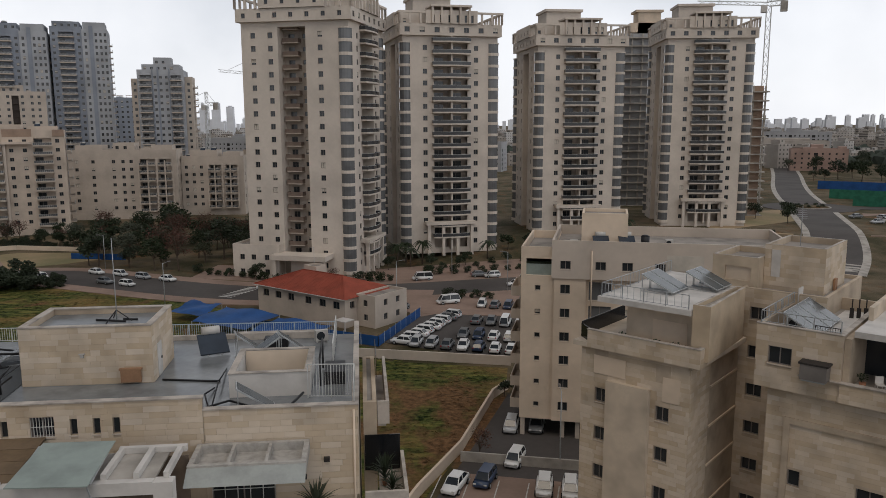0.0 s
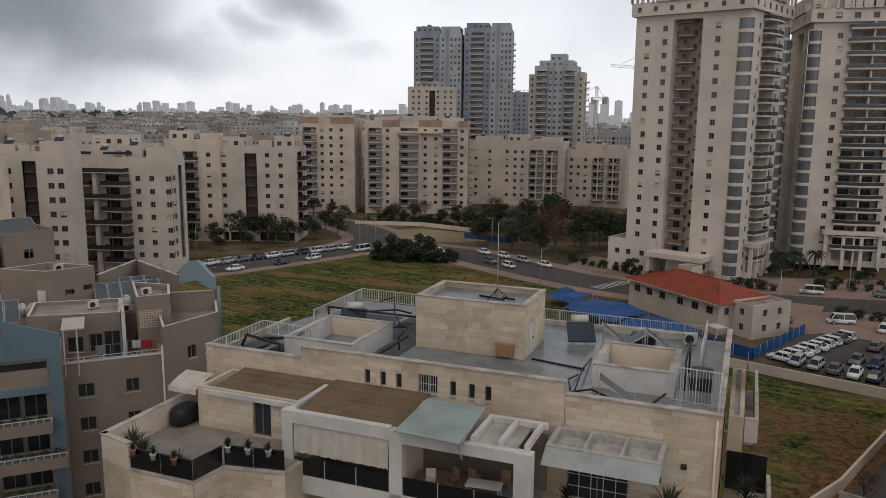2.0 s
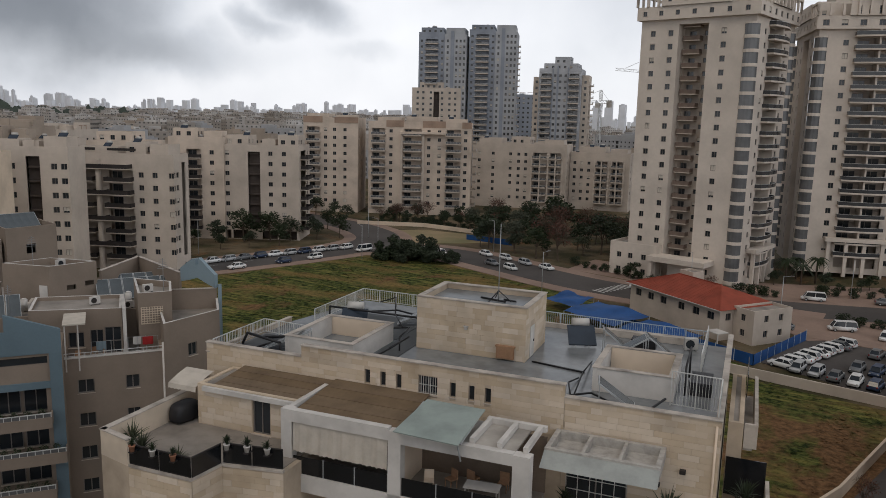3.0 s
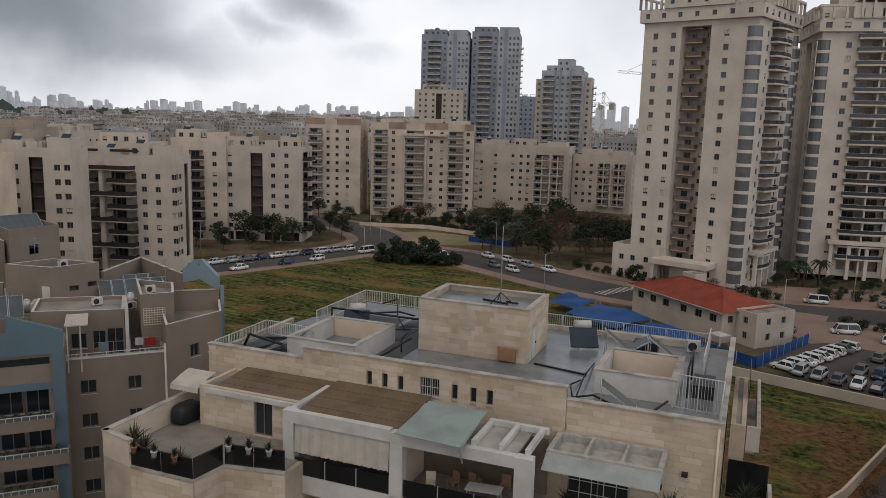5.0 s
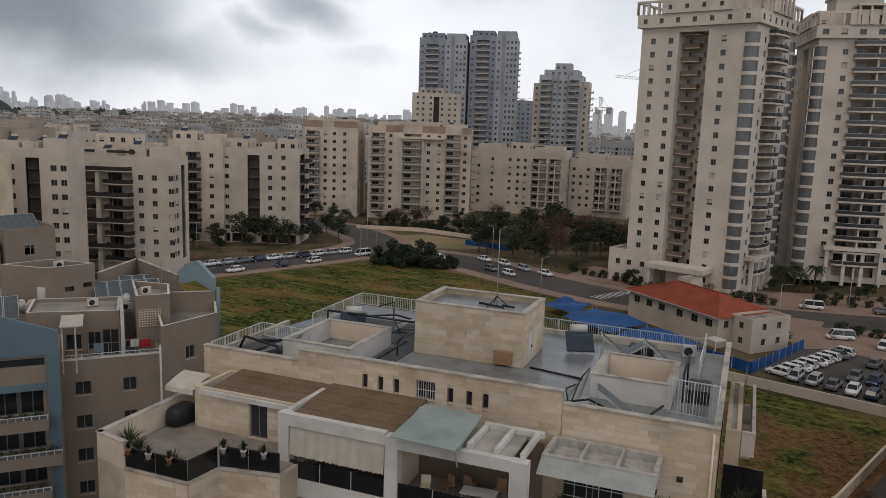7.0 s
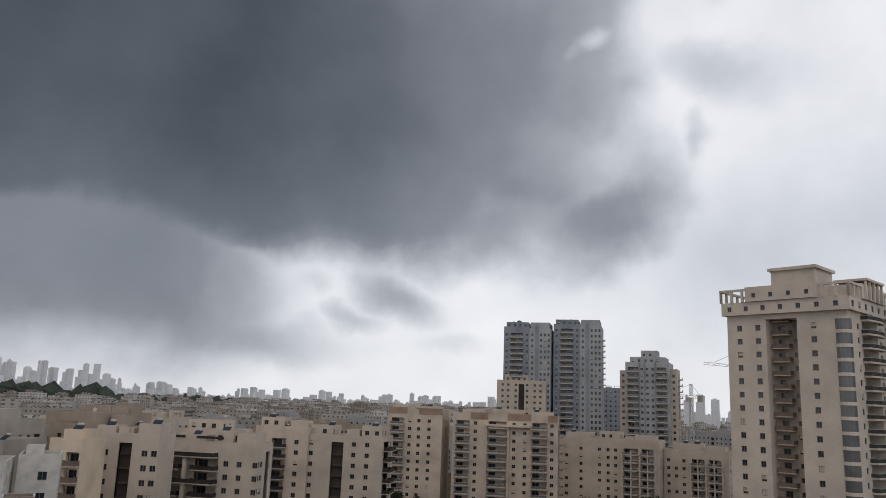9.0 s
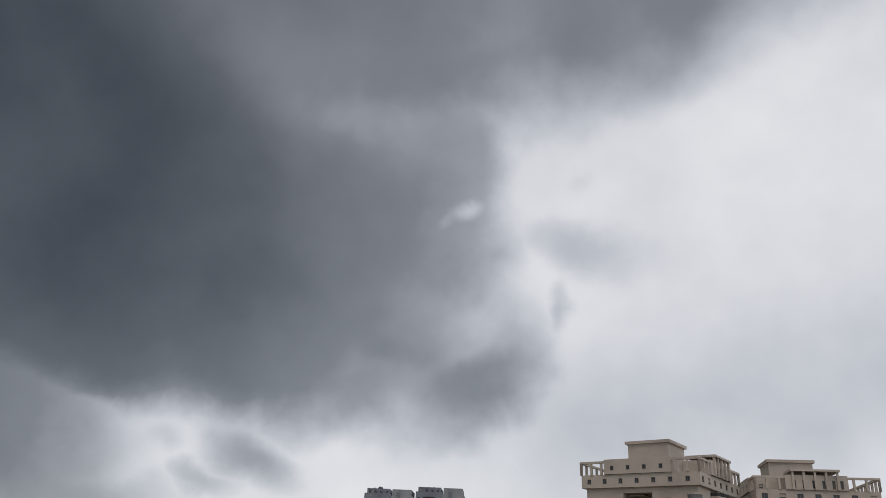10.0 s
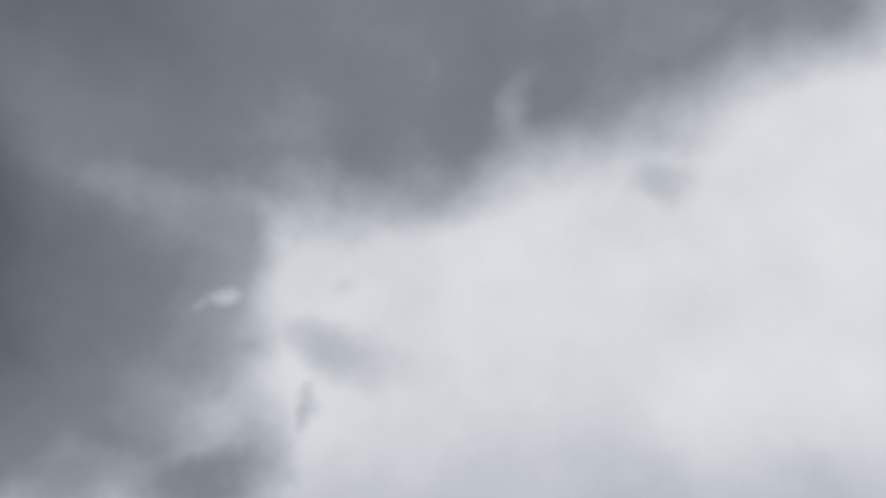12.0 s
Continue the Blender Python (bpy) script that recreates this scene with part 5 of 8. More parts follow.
for u0, u1 in ((-21.5, -19.7), (-19.65, -17.85), (-17.8, -15.95), (-15.15, -13.3), (-13.25, -11.4), (-11.35, -9.45)):
    slabwork("glass_panel", NB, DARKGLASS, (u0, 33.28, 19.0, u1, 33.32, 19.95))
    slabwork("post", NB, METAL, (u1, 33.26, 18.98, u1 + 0.05, 33.34, 20.0))
slabwork("partition", NB, CREAM, (-15.55, 33.76, 18.98, -15.45, 38.19, 21.75))
bm = bmesh.new()
vs = [bm.verts.new(p) for p in ((-15.4, 32.7, 22.62), (-11.9, 32.5, 22.62), (-11.8, 36.2, 23.1), (-15.1, 36.3, 23.1))]
f = bm.faces.new(vs)
for q in bmesh.ops.extrude_face_region(bm, geom=[f])["geom"]:
    if isinstance(q, bmesh.types.BMVert):
        q.co.z -= 0.05
bmesh.ops.recalc_face_normals(bm, faces=bm.faces[:])
part("glass_awning", bm, PALEGLASS, NB, "pale green sloping glass awning")
bm = bmesh.new()
for u in (-15.2, -13.5, -11.9):
    beam(bm, (u, 32.8, 22.55), (u, 36.1, 23.0), 0.07)
beam(bm, (-12.0, 32.7, 22.5), (-12.0, 33.2, 21.5), 0.06)
part("awning_frame", bm, METAL, NB)
bm = bmesh.new()
for u in (-11.6, -10.2, -8.9):
    box(bm, u - 0.12, 33.62, 22.31, u + 0.12, 36.4, 22.6)
box(bm, -11.75, 36.41, 22.31, -8.6, 36.7, 22.6)
part("pergola_beam", bm, WHITE, NB)
# concrete canopy with compartments, window below
bm = bmesh.new()
box(bm, -8.5, 35.7, 21.25, -2.9, 38.35, 21.4)
for x0, y0, x1, y1 in ((-8.5, 35.7, -2.9, 35.95), (-8.5, 38.1, -2.9, 38.35), (-8.5, 35.95, -8.25, 38.1), (-3.15, 35.95, -2.9, 38.1), (-6.7, 35.95, -6.55, 38.1), (-4.9, 35.95, -4.75, 38.1)):
    box(bm, x0, y0, 21.4, x1, y1, 21.85)
vs = [bm.verts.new(p) for p in ((-8.5, 34.75, 21.2), (-2.9, 34.75, 21.2), (-2.9, 35.69, 21.75), (-8.5, 35.69, 21.75))]
bm.faces.new(vs).material_index = 1
part("canopy", bm, [mat("peeling_white_paint", (0.43, 0.405, 0.37), 0.85, var=0.12, scale=2.2, fine=9, stain=0.14), mat("weathered_pale_sheet", (0.33, 0.345, 0.325), 0.5, var=0.08, scale=1.2, fine=7, stain=0.1)], NB)
part("window", window_mesh(3.2, 2.0, None, "grid"), None, NB, m=pose(-7.9, 38.3, 18.0))
slabwork("wall_lamp", NB, RAILDARK, (-2.2, 38.2, 20.6, -1.9, 38.46, 20.8))
slabwork("wall_lamp", NB, RAILDARK, (-3.3, 38.2, 19.7, -3.1, 38.46, 19.9))
bm = bmesh.new()
tube(bm, (-0.62, 38.42, 15), (-0.62, 38.42, 23.3), 0.06, n=8)
part("drain_pipe", bm, CREAM, NB)
# right flank with lower balconies
block(NB, -0.15, 44.0, 0.65, 53.0, 0, 21.6, JOINT, {}, 3, 0, 0.1)
wall_run(NB, [(0.7, 44.0), (1.4, 44.0), (1.4, 53.0)], 20.2, 21.6, 0.2, COPING, "parapet")
slabwork("balcony", NB, COPING, (0.7, 44.2, 20.0, 1.2, 53, 20.2), (0.7, 38.6, 17.2, 2.2, 44, 17.4))
wall_run(NB, [(-0.1, 38.6), (2.2, 38.6), (2.2, 43.8)], 17.4, 18.6, 0.2, COPING, "parapet")
slabwork("glass_panel", NB, DARKGLASS, (-0.1, 43.85, 17.4, 2.0, 43.9, 19.6))
slabwork("glass_panel", NB, DARKGLASS, (0.7, 48.5, 21.6, 0.74, 52.5, 23.0))
# cream awning over the terrace end, with a scalloped hem
bm = bmesh.new()
prev = None
for k in range(25):
    u = -31.1 + 2.0 * k / 24
    hem = 21.78 + 0.05 * abs(math.sin(k * math.pi / 3))
    cur = [bm.verts.new(p) for p in ((u, 36.5, 22.5), (u, 35.7, 22.32), (u, 34.85, 22.02), (u, 34.8, hem - 0.08))]
    if prev:
        for q in range(3):
            bm.faces.new((prev[q], prev[q + 1], cur[q + 1], cur[q]))
    prev = cur
part("awning", bm, CLOTH, NB, "cream sloping canvas awning")


def thing_at(name, u, v, z, yaw=0, **tags):
    T = group(name, **tags)
    T.matrix_world = NB.matrix_world @ pose(u, v, z, 0, 0, yaw)
    return T


G_ = thing_at("covered_barbecue", -30.05, 35.0, 19.8, 82, label="barbecue under a bulging black cover on the terrace", category="barbecue")
bm = bmesh.new()
bmesh.ops.create_icosphere(bm, subdivisions=3, radius=0.75)
for v in bm.verts:
    sq = Vector([math.copysign(abs(c / 0.75) ** 0.55, c) for c in v.co])
    v.co = Vector((sq.x * (0.95 - 0.1 * sq.z), sq.y * 0.55, 0.6 + 0.6 * sq.z))
    k = 1 + 0.06 * noise.noise(v.co * 3)
    v.co.x, v.co.y = v.co.x * k, v.co.y * k
for f in bm.faces:
    f.smooth = True
part("cover", bm, BLACK, G_)


def pot_plant(u, v, z, h, kind, seed, white=True):
    """A plant in a pot: a lathe-turned pot and narrow leaves."""
    rnd = random.Random(seed)
    if 20.4 < z < 20.9:
        slabwork("planter_bracket", NB, RAILDARK, (u - 0.14, v - 0.14, z - 0.06, u + 0.14, v + 0.3, z - 0.005))
    T = thing_at("potted_plant", u, v, z, rnd.random() * 90, label="leafy plant in a small %s pot on the terrace" % ("white" if white else "terracotta"), category="plant", group="terrace plants")
    bm = bmesh.new()
    r = 0.16
    prof = ((0.0, 0.0), (r * 0.7, 0.0), (r, 0.28), (r * 1.12, 0.29), (r * 1.12, 0.34), (r * 0.9, 0.34), (r * 0.85, 0.3), (0, 0.3))
    rings = [[bm.verts.new((max(q, 0.001) * math.cos(a * math.tau / 12), max(q, 0.001) * math.sin(a * math.tau / 12), zz)) for a in range(12)] for q, zz in prof]
    for a, b in zip(rings, rings[1:]):
        for k in range(12):
            bm.faces.new((a[k], a[(k + 1) % 12], b[(k + 1) % 12], b[k])).smooth = True
    part("pot", bm, WHITE if white else TERRACOTTA, T)
    bm = bmesh.new()
    for k in range(46 if kind == "frond" else 60):
        a, lean = rnd.random() * math.tau, rnd.uniform(0.15, 1.0)
        ln = h * rnd.uniform(0.6, 1.0)
        base = Vector((0, 0, 0.3 + (h * rnd.random() * 0.5 if kind == "bush" else 0)))
        dirn = Vector((math.cos(a), math.sin(a), 0))
        side = Vector((-math.sin(a), math.cos(a), 0)) * (0.025 + 0.02 * h)
        prev = None
        for q in range(4):
            t = q / 3
            p = base + dirn * ln * lean * t + Vector((0, 0, ln * (t * (1.1 - 0.5 * lean) - 0.4 * lean * t * t)))
            s = side * (1 - t) * (1 + t)
            cur = [bm.verts.new(p - s), bm.verts.new(p + s)]
            if prev:
                bm.faces.new((prev[0], prev[1], cur[1], cur[0]))
            prev = cur
    part("foliage", bm, LEAFGREY if kind == "frond" else LEAF, T)


for k, (u, v, h, kind, w) in enumerate(((-30.2, 30.9, 1.5, "frond", 1), (-29.0, 30.3, 1.3, "frond", 0), (-28.2, 28.8, 0.4, "bush", 0), (-26.3, 29.9, 1.1, "frond", 1), (-26.9, 28.8, 0.4, "bush", 1), (-25.6, 28.8, 0.4, "bush", 0), (-24.0, 30.95, 0.5, "bush", 1), (-22.9, 31.15, 0.5, "bush", 1), (-21.8, 31.35, 0.45, "bush", 1))):
    pot_plant(u, v, 19.8 if h > 0.9 else 20.72, h, kind, k + 3, bool(w))
pot_plant(-2.6, 37.4, 18.4, 1.9, "frond", 31, False)
pot_plant(-7.6, 36.8, 18.2, 0.9, "bush", 33, False)
pot_plant(1.0, 41.8, 17.4, 1.6, "bush", 35, False)
pot_plant(1.4, 40.4, 17.4, 1.2, "bush", 36)


def garden_chair(u, v, z, yaw, colour, label="garden chair standing in the shaded loggia"):
    T = thing_at("garden_chair", u, v, z, yaw, label=label, category="chair", group="loggia chairs")
    for x in (-0.22, 0.22):
        for y in (-0.2, 0.2):
            bm = bmesh.new()
            beam(bm, (x, y, 0), (x, y, 0.44), 0.04)
            part("leg", bm, colour, T)
    bm = bmesh.new()
    box(bm, -0.25, -0.24, 0.44, 0.25, 0.24, 0.5)
    part("seat", bm, colour, T)
    bm = bmesh.new()
    box(bm, -0.25, 0.2, 0.5, 0.25, 0.25, 0.95)
    part("backrest", bm, colour, T)
    return T


for u, v, yw, c in ((-14.2, 34.6, 20, CREAM), (-13.2, 35.2, -30, BROWNPANEL), (-12.2, 35.8, 160, BROWNPANEL), (-10.6, 35.9, 0, BROWNPANEL)):
    garden_chair(u, v, 18.98, yw, c)
TB = thing_at("garden_table", -11.3, 34.6, 18.98, 5, label="white garden table in the shaded loggia", category="table")
slabwork("tabletop", TB, WHITE, (-0.9, -0.45, 0.7, 0.9, 0.45, 0.75))
for x in (-0.8, 0.8):
    for y in (-0.35, 0.35):
        slabwork("leg", TB, WHITE, (x - 0.03, y - 0.03, 0, x + 0.03, y + 0.03, 0.7))


def leaves(bm, rnd, centre, r, n, size, flat=0.8):
    for _ in range(n):
        while True:
            p = Vector((rnd.uniform(-1, 1), rnd.uniform(-1, 1), rnd.uniform(-1, 1)))
            if 0.25 < p.length < 1:
                break
        p = centre + Vector((p.x * r, p.y * r, p.z * r * flat))
        a = Vector((rnd.uniform(-1, 1), rnd.uniform(-1, 1), rnd.uniform(-0.6, 0.6))).normalized() * size * rnd.uniform(0.6, 1.3)
        b = a.cross(Vector((rnd.uniform(-1, 1), rnd.uniform(-1, 1), rnd.uniform(-1, 1))).normalized()) * 0.8
        bm.faces.new([bm.verts.new(q) for q in (p - a, p - b * 0.6, p + a, p + b * 0.6)])


# ---- flats to the east ----
RB = group("apartment_block", 9.2, 90.0, 0, -12, label="cream apartment block raised on open ground-floor columns", category="apartment block", group="apartment blocks")
win = lambda m, w=1.05, h=1.1, s=1.0: (m, w, h, s)
block(RB, 0, 0, 3.9, 14, 2.3, 23.4, CREAM, {"S": [win(2.0, 0.65, 0.6, 1.25)]}, 2.87, 0.3, 1.0, under=True, top_skip=1, holes={"S": [(0.6, 3.6, 20.0, 22.0)], "W": [(10.4, 13.4, 20.0, 22.0)]})
slabwork("glass_panel", RB, PALEGLASS, (0.6, 0.3, 20.0, 3.6, 0.34, 21.3))
slabwork("loggia_wall", RB, LEAFGREY, (0.4, 1.6, 19.9, 3.8, 1.7, 21.4))
block(RB, 3.9, -0.3, 7.6, 14, 2.3, 19.8, CREAM, {"S": [win(1.3, 1.15)]}, 2.87, 0.3, 0.1, under=True)
block(RB, 3.6, -0.5, 30, 13.5, 19.8, 24.3, WHITE_STONE, {"S": [win(m, 1.2, 1.0, 1.1) for m in (1.6, 5.6, 8.6, 12.2)]}, 3.2, 0.0, 1.2, under=True)
block(RB, 7.6, 0.4, 30, 14, 2.3, 19.8, CREAM, {"S": [win(1.6, 2.6, 2.2, 0.2), win(5, 1.1)]}, 2.87, 0.3, 0.1, under=True, glass=BAYGLASS)
slabwork("window_shutter", RB, BLIND, (16.5, -0.53, 21.2, 20.5, -0.51, 22.9))
block(RB, 6.8, 4, 12.2, 9.5, 23.2, 27.0, CREAM, {}, 3, 0, 0.4, name="lift_room")
for x in (0.4, 5.2, 7.0, 12, 18, 24):
    for y in (0.4, 7, 13):
        slabwork("column", RB, WHITE_STONE, (x - 0.25, y - 0.25, -0.2, x + 0.25, y + 0.25, 2.3))
for k in range(6):
    part("balcony", balcony_mesh(5.5, 1.5, "solid"), None, RB, m=pose(0, 8.5, 2.6 + 2.87 * k, 0, 0, -90))
    part("balcony", balcony_mesh(4.5, 1.2, "rail"), None, RB, m=pose(0, 13.6, 2.6 + 2.87 * k, 0, 0, -90))
bm = bmesh.new()
tube(bm, (8.2, -0.62, 14), (8.2, -0.62, 23.2), 0.09, n=8)
part("drain_pipe", bm, CREAM, RB)


def water_tank(parent, x, y, z, r=0.35, h=1.0, material=None, name="water_tank", label="small roof water tank"):
    bm = bmesh.new()
    tube(bm, (0, 0, 0.12), (0, 0, h * 0.9), r, r, 16)
    tube(bm, (0, 0, h * 0.9), (0, 0, h), r, r * 0.5, 16)
    for k in range(3):
        a = k * math.tau / 3
        box(bm, 0.7 * r * math.cos(a) - 0.04, 0.7 * r * math.sin(a) - 0.04, 0, 0.7 * r * math.cos(a) + 0.04, 0.7 * r * math.sin(a) + 0.04, 0.12)
    T = part(name, bm, material or WHITE)
    T.matrix_world = parent.matrix_world @ pose(x, y, z)
    return tagged(T, label, "water tank", "roof water tanks")


def aircon(parent, x, y, z, yaw=0):
    T = group("air_conditioner", label="white outdoor air-conditioner unit on a roof", category="air conditioner", group="air conditioners")
    T.matrix_world = parent.matrix_world @ pose(x, y, z, 0, 0, yaw)
    bm = bmesh.new()
    box(bm, -0.45, -0.17, 0.08, 0.45, 0.17, 0.75)
    part("casing", bm, WHITE, T)
    bm = bmesh.new()
    tube(bm, (-0.12, -0.175, 0.42), (-0.12, -0.19, 0.42), 0.26, 0.24, 18)
    part("fan_grille", bm, RAILDARK, T)
    for u in (-0.35, 0.35):
        slabwork("foot", T, RAILDARK, (u - 0.04, -0.17, 0, u + 0.04, 0.17, 0.08))


water_tank(RB, 14.2, 3, 23.2, 0.5, 1.5, BLACK, label="black plastic roof water tank")
aircon(RB, 5.2, 2.0, 23.2)
aircon(RB, 6.0, 2.6, 23.2)

NR = group("apartment_block", 10.8, 56.3, 0, -40.3, label="sand-coloured stone apartment block with stepped wings", category="apartment block", group="apartment blocks")
st = 3.05


def stone_front(parent, x0, x1, y, z0, z1, base, cols, rows, limit, seed):
    """Stone slabs over a front, left open round its rows of windows."""
    gaps = [(m - w / 2 - 0.05, m + w / 2 + 0.05, base + k * st + s - 0.05, base + k * st + s + h + 0.05) for m, w, h, s in cols for k in range(rows)]
    clad(parent, (x0, y), (x1, y), z0, z1, 0.34, 1.0, limit, gaps, seed)


# wing with the terrace
f0 = [(1.7, 1.0, 1.1, 1.0), (6.6, 1.0, 1.1, 0.7)]
block(NR, -0.7, 0.45, 7.9, 14, 0, 21.3, JOINT, {"S": f0}, st, 0.7, 0.1)
stone_front(NR, -0.7, 7.9, 0.45, 9.0, 21.2, 0.7, f0, 7, 200, 41)
clad(NR, (7.9, 0.45), (7.9, 4.0), 9.5, 21.2, 0.34, 1.0, 70, (), 42)
slabwork("pier", NR, STONE, (1.6, 0.02, 0, 5.0, 0.42, 18.9))
slabwork("shutter", NR, CREAM, (0.4, 0.38, 19.2, 3.0, 0.42, 20.6))
slabwork("shutter", NR, CREAM, (5.9, 0.38, 18.2, 7.2, 0.42, 20.0))
slabwork("terrace_slab", NR, STONE, (-1.2, 0, 21.2, 8.66, 9, 21.56))
slabwork("parapet", NR, JOINT, (0.0, 0.0, 21.565, 8.66, 0.25, 22.55), (8.41, 0.25, 21.565, 8.66, 3.1, 22.55))
clad(NR, (0.0, 0.0), (8.66, 0.0), 21.2, 22.55, 0.34, 1.0, 0, (), 48)
clad(NR, (8.66, 0.0), (8.66, 3.1), 21.2, 22.55, 0.34, 1.0, 0, (), 49)
slabwork("coping", NR, COPING, (-0.04, -0.05, 22.555, 8.71, 0.3, 22.62), (8.36, 0.3, 22.555, 8.71, 3.1, 22.62))
wall_run(NR, [(-1.2, 8.2), (-1.2, 1.2)], 21.57, 22.75, 0.06, DARKGLASS, "glass_panel")
wall_run(NR, [(-1.2, 1.15), (0.0, 0.25)], 21.57, 22.6, 0.06, DARKGLASS, "glass_panel")
block(NR, 2.2, 1.9, 7.7, 13, 21.57, 24.68, STONE, {}, 3, 0, 0.1, name="penthouse")
slabwork("shutter", NR, CREAM, (4.3, 1.85, 21.9, 6.9, 1.89, 23.7))
slabwork("roof_slab", NR, WHITE, (0.5, 0.45, 24.7, 7.65, 13.0, 25.1))
railing(NR, [(0.7, 12.8), (0.7, 0.7), (7.4, 0.7)], 25.1, 1.0, METAL, 0.5, label="thin steel roof railing")
polyroom(NR, [(7.7, 0.7), (8.95, 0.7), (8.5, 8.6), (7.7, 8.6)], 21.58, 25.5, STONE, 0.3, ROOFDUST, "stair_wall", None, COPING)
# stair glazing and the court behind it
bm = bmesh.new()
box(bm, 7.5, 4.0, 0, 7.75, 9.5, 21.2, 0)
for k in range(8):
    box(bm, 7.75, 4.0, 0.4 + k * st, 8.0, 9.5, 0.55 + k * st, 1)
part("stair_glazing", bm, [BAYGLASS, CREAM], NR)
fb = [(1.3, 1.2, 1.0, 0.9), (3.4, 0.9, 1.1, 0.7)]
block(NR, 7.9, 9.6, 14, 20, 0, 25.3, JOINT, {"S": fb}, st, 0.6, 0.3)
clad(NR, (7.9, 9.6), (14, 9.6), 9.0, 25.2, 0.34, 1.0, 0, [(m - w / 2 - 0.05, m + w / 2 + 0.05, 0.6 + k * st + s - 0.05, 0.6 + k * st + s + h + 0.05) for m, w, h, s in fb for k in range(8)], 44)
# wing with the roof terraces
fr = [(2.0, 0.8, 1.15, 0.9), (6.6, 1.6, 1.2, 0.8), (11.5, 1.5, 1.2, 0.8)]
block(NR, 12.4, 2.6, 34, 20, 0, 21.0, JOINT, {"S": fr}, st, 0.5, 0.1, top_skip=1)
stone_front(NR, 12.4, 30, 2.6, 8.5, 21.0, 0.5, fr, 5, 0, 43)
slabwork("wall", NR, JOINT, (13.6, 2.42, 10, 14.0, 2.57, 18.4), (14.0, 2.42, 18.0, 24.0, 2.57, 18.4))
slabwork("parapet", NR, JOINT, (16.9, 1.95, 20.3, 34, 2.25, 21.55))
clad(NR, (16.9, 1.95), (34, 1.95), 20.3, 21.5, 0.34, 1.0, 0, (), 50)
slabwork("coping", NR, COPING, (14.4, 1.85, 21.555, 34, 2.35, 21.62))
block(NR, 11.6, 2.1, 16.9, 14, 20.3, 24.6, JOINT, {}, 3, 0, 0.9, name="upper_storey", under=True, holes={"S": [(0.8, 2.3, 22.0, 23.2)]})
clad(NR, (11.6, 2.1), (16.9, 2.1), 20.3, 24.55, 0.34, 1.0, 0, [(0.75, 2.35, 21.95, 23.25)], 45)
clad(NR, (11.6, 9.5), (11.6, 2.1), 20.3, 24.55, 0.34, 1.0, 0, (), 51)
part("window", window_mesh(1.5, 1.2), None, NR, m=pose(12.4, 2.22, 22.0))
slabwork("coping", NR, COPING, (11.55, 2.05, 24.605, 16.95, 2.38, 24.66), (16.6, 2.38, 24.605, 16.95, 14, 24.66))
railing(NR, [(11.8, 9.4), (11.8, 2.25), (16.7, 2.25)], 24.66, 0.8, METAL, 0.5)
railing(NR, [(15.0, 2.9), (16.5, 2.9)], 23.72, 1.1, RAILDARK, 0.14, label="black steel stair railing")
slabwork("terrace_floor", NR, PORCELAIN, (16.95, 2.3, 21.003, 34, 6.8, 21.06))
slabwork("terrace_wall", NR, JOINT, (16.92, 2.4, 21.06, 17.3, 6.8, 24.4))
slabwork("terrace_glazing", NR, GLASS, (17.3, 6.8, 21.06, 34, 6.9, 24.38))
slabwork("roof_slab", NR, WHITE, (17.3, 3.0, 24.4, 34, 14, 24.8))
slabwork("roof_wall", NR, STONE, (17.3, 6.6, 24.81, 17.6, 14, 25.7), (17.6, 13.7, 24.81, 34, 14, 25.9))
slabwork("light_roof_tiles", NR, WHITE, (14.4, 6.4, 23.703, 16.6, 13.4, 23.74))
polyroom(NR, [(5.2, 10.4), (8.78, 10.4), (8.78, 16), (5.2, 16)], 21.6, 27.5, STONE, 0.5, ROOFDUST, "roof_room", {0: [(1.0, 3.0, 25.6, 26.7)]}, COPING)
slabwork("shutter", NR, CREAM, (6.1, 10.6, 25.5, 8.3, 10.64, 26.8))
polyroom(NR, [(8.8, 11.6), (13.2, 11.6), (13.2, 17.6), (8.8, 17.6)], 21.6, 28.5, JOINT, 0.5, ROOFDUST, "lift_room", None, COPING)
clad(NR, (8.8, 11.6), (13.2, 11.6), 25.3, 28.45, 0.34, 1.0, 0, [(0.5, 1.2, 26.0, 28.1)], 46)
clad(NR, (13.2, 11.6), (13.2, 17.6), 23.8, 28.45, 0.34, 1.0, 0, (), 47)
slabwork("door", NR, WHITE, (9.35, 11.54, 26.0, 10.0, 11.59, 28.1), (12.0, 9.5, 23.72, 12.08, 10.5, 25.75))
slabwork("electric_panel", NR, BROWNPANEL, (13.25, 14.0, 24.6, 13.4, 14.7, 25.9))
for u, v in ((3.4, 4.6), (3.4, 6.1), (5.6, 7.6), (5.6, 9.1)):
    T = collector(0, 0, 0, 0, 1.4, 2.8, 24, "grey solar panel propped on a flat roof")
    T.matrix_world = NR.matrix_world @ pose(u + 1.4, v, 25.11, 0, 0, 90)
for v in (4.2, 5.7, 7.2, 8.7):
    T = collector(0, 0, 0, 0, 1.4, 2.6, 30, "grey solar panel propped on a flat roof")
    T.matrix_world = NR.matrix_world @ pose(15.0, v, 23.72, 0, 0, 90)
T = group("garden_shed", label="small grey plastic store with a dark lid on a terrace", category="store box")
slabwork("body", T, FRAME, (-0.8, -0.45, 0, 0.8, 0.45, 1.0))
bm = bmesh.new()
prism(bm, [(-0.9, -0.5), (0.9, -0.5), (0.9, 0.5), (-0.9, 0.5)], 1.003, 1.12)
part("lid", bm, RAILDARK, T)
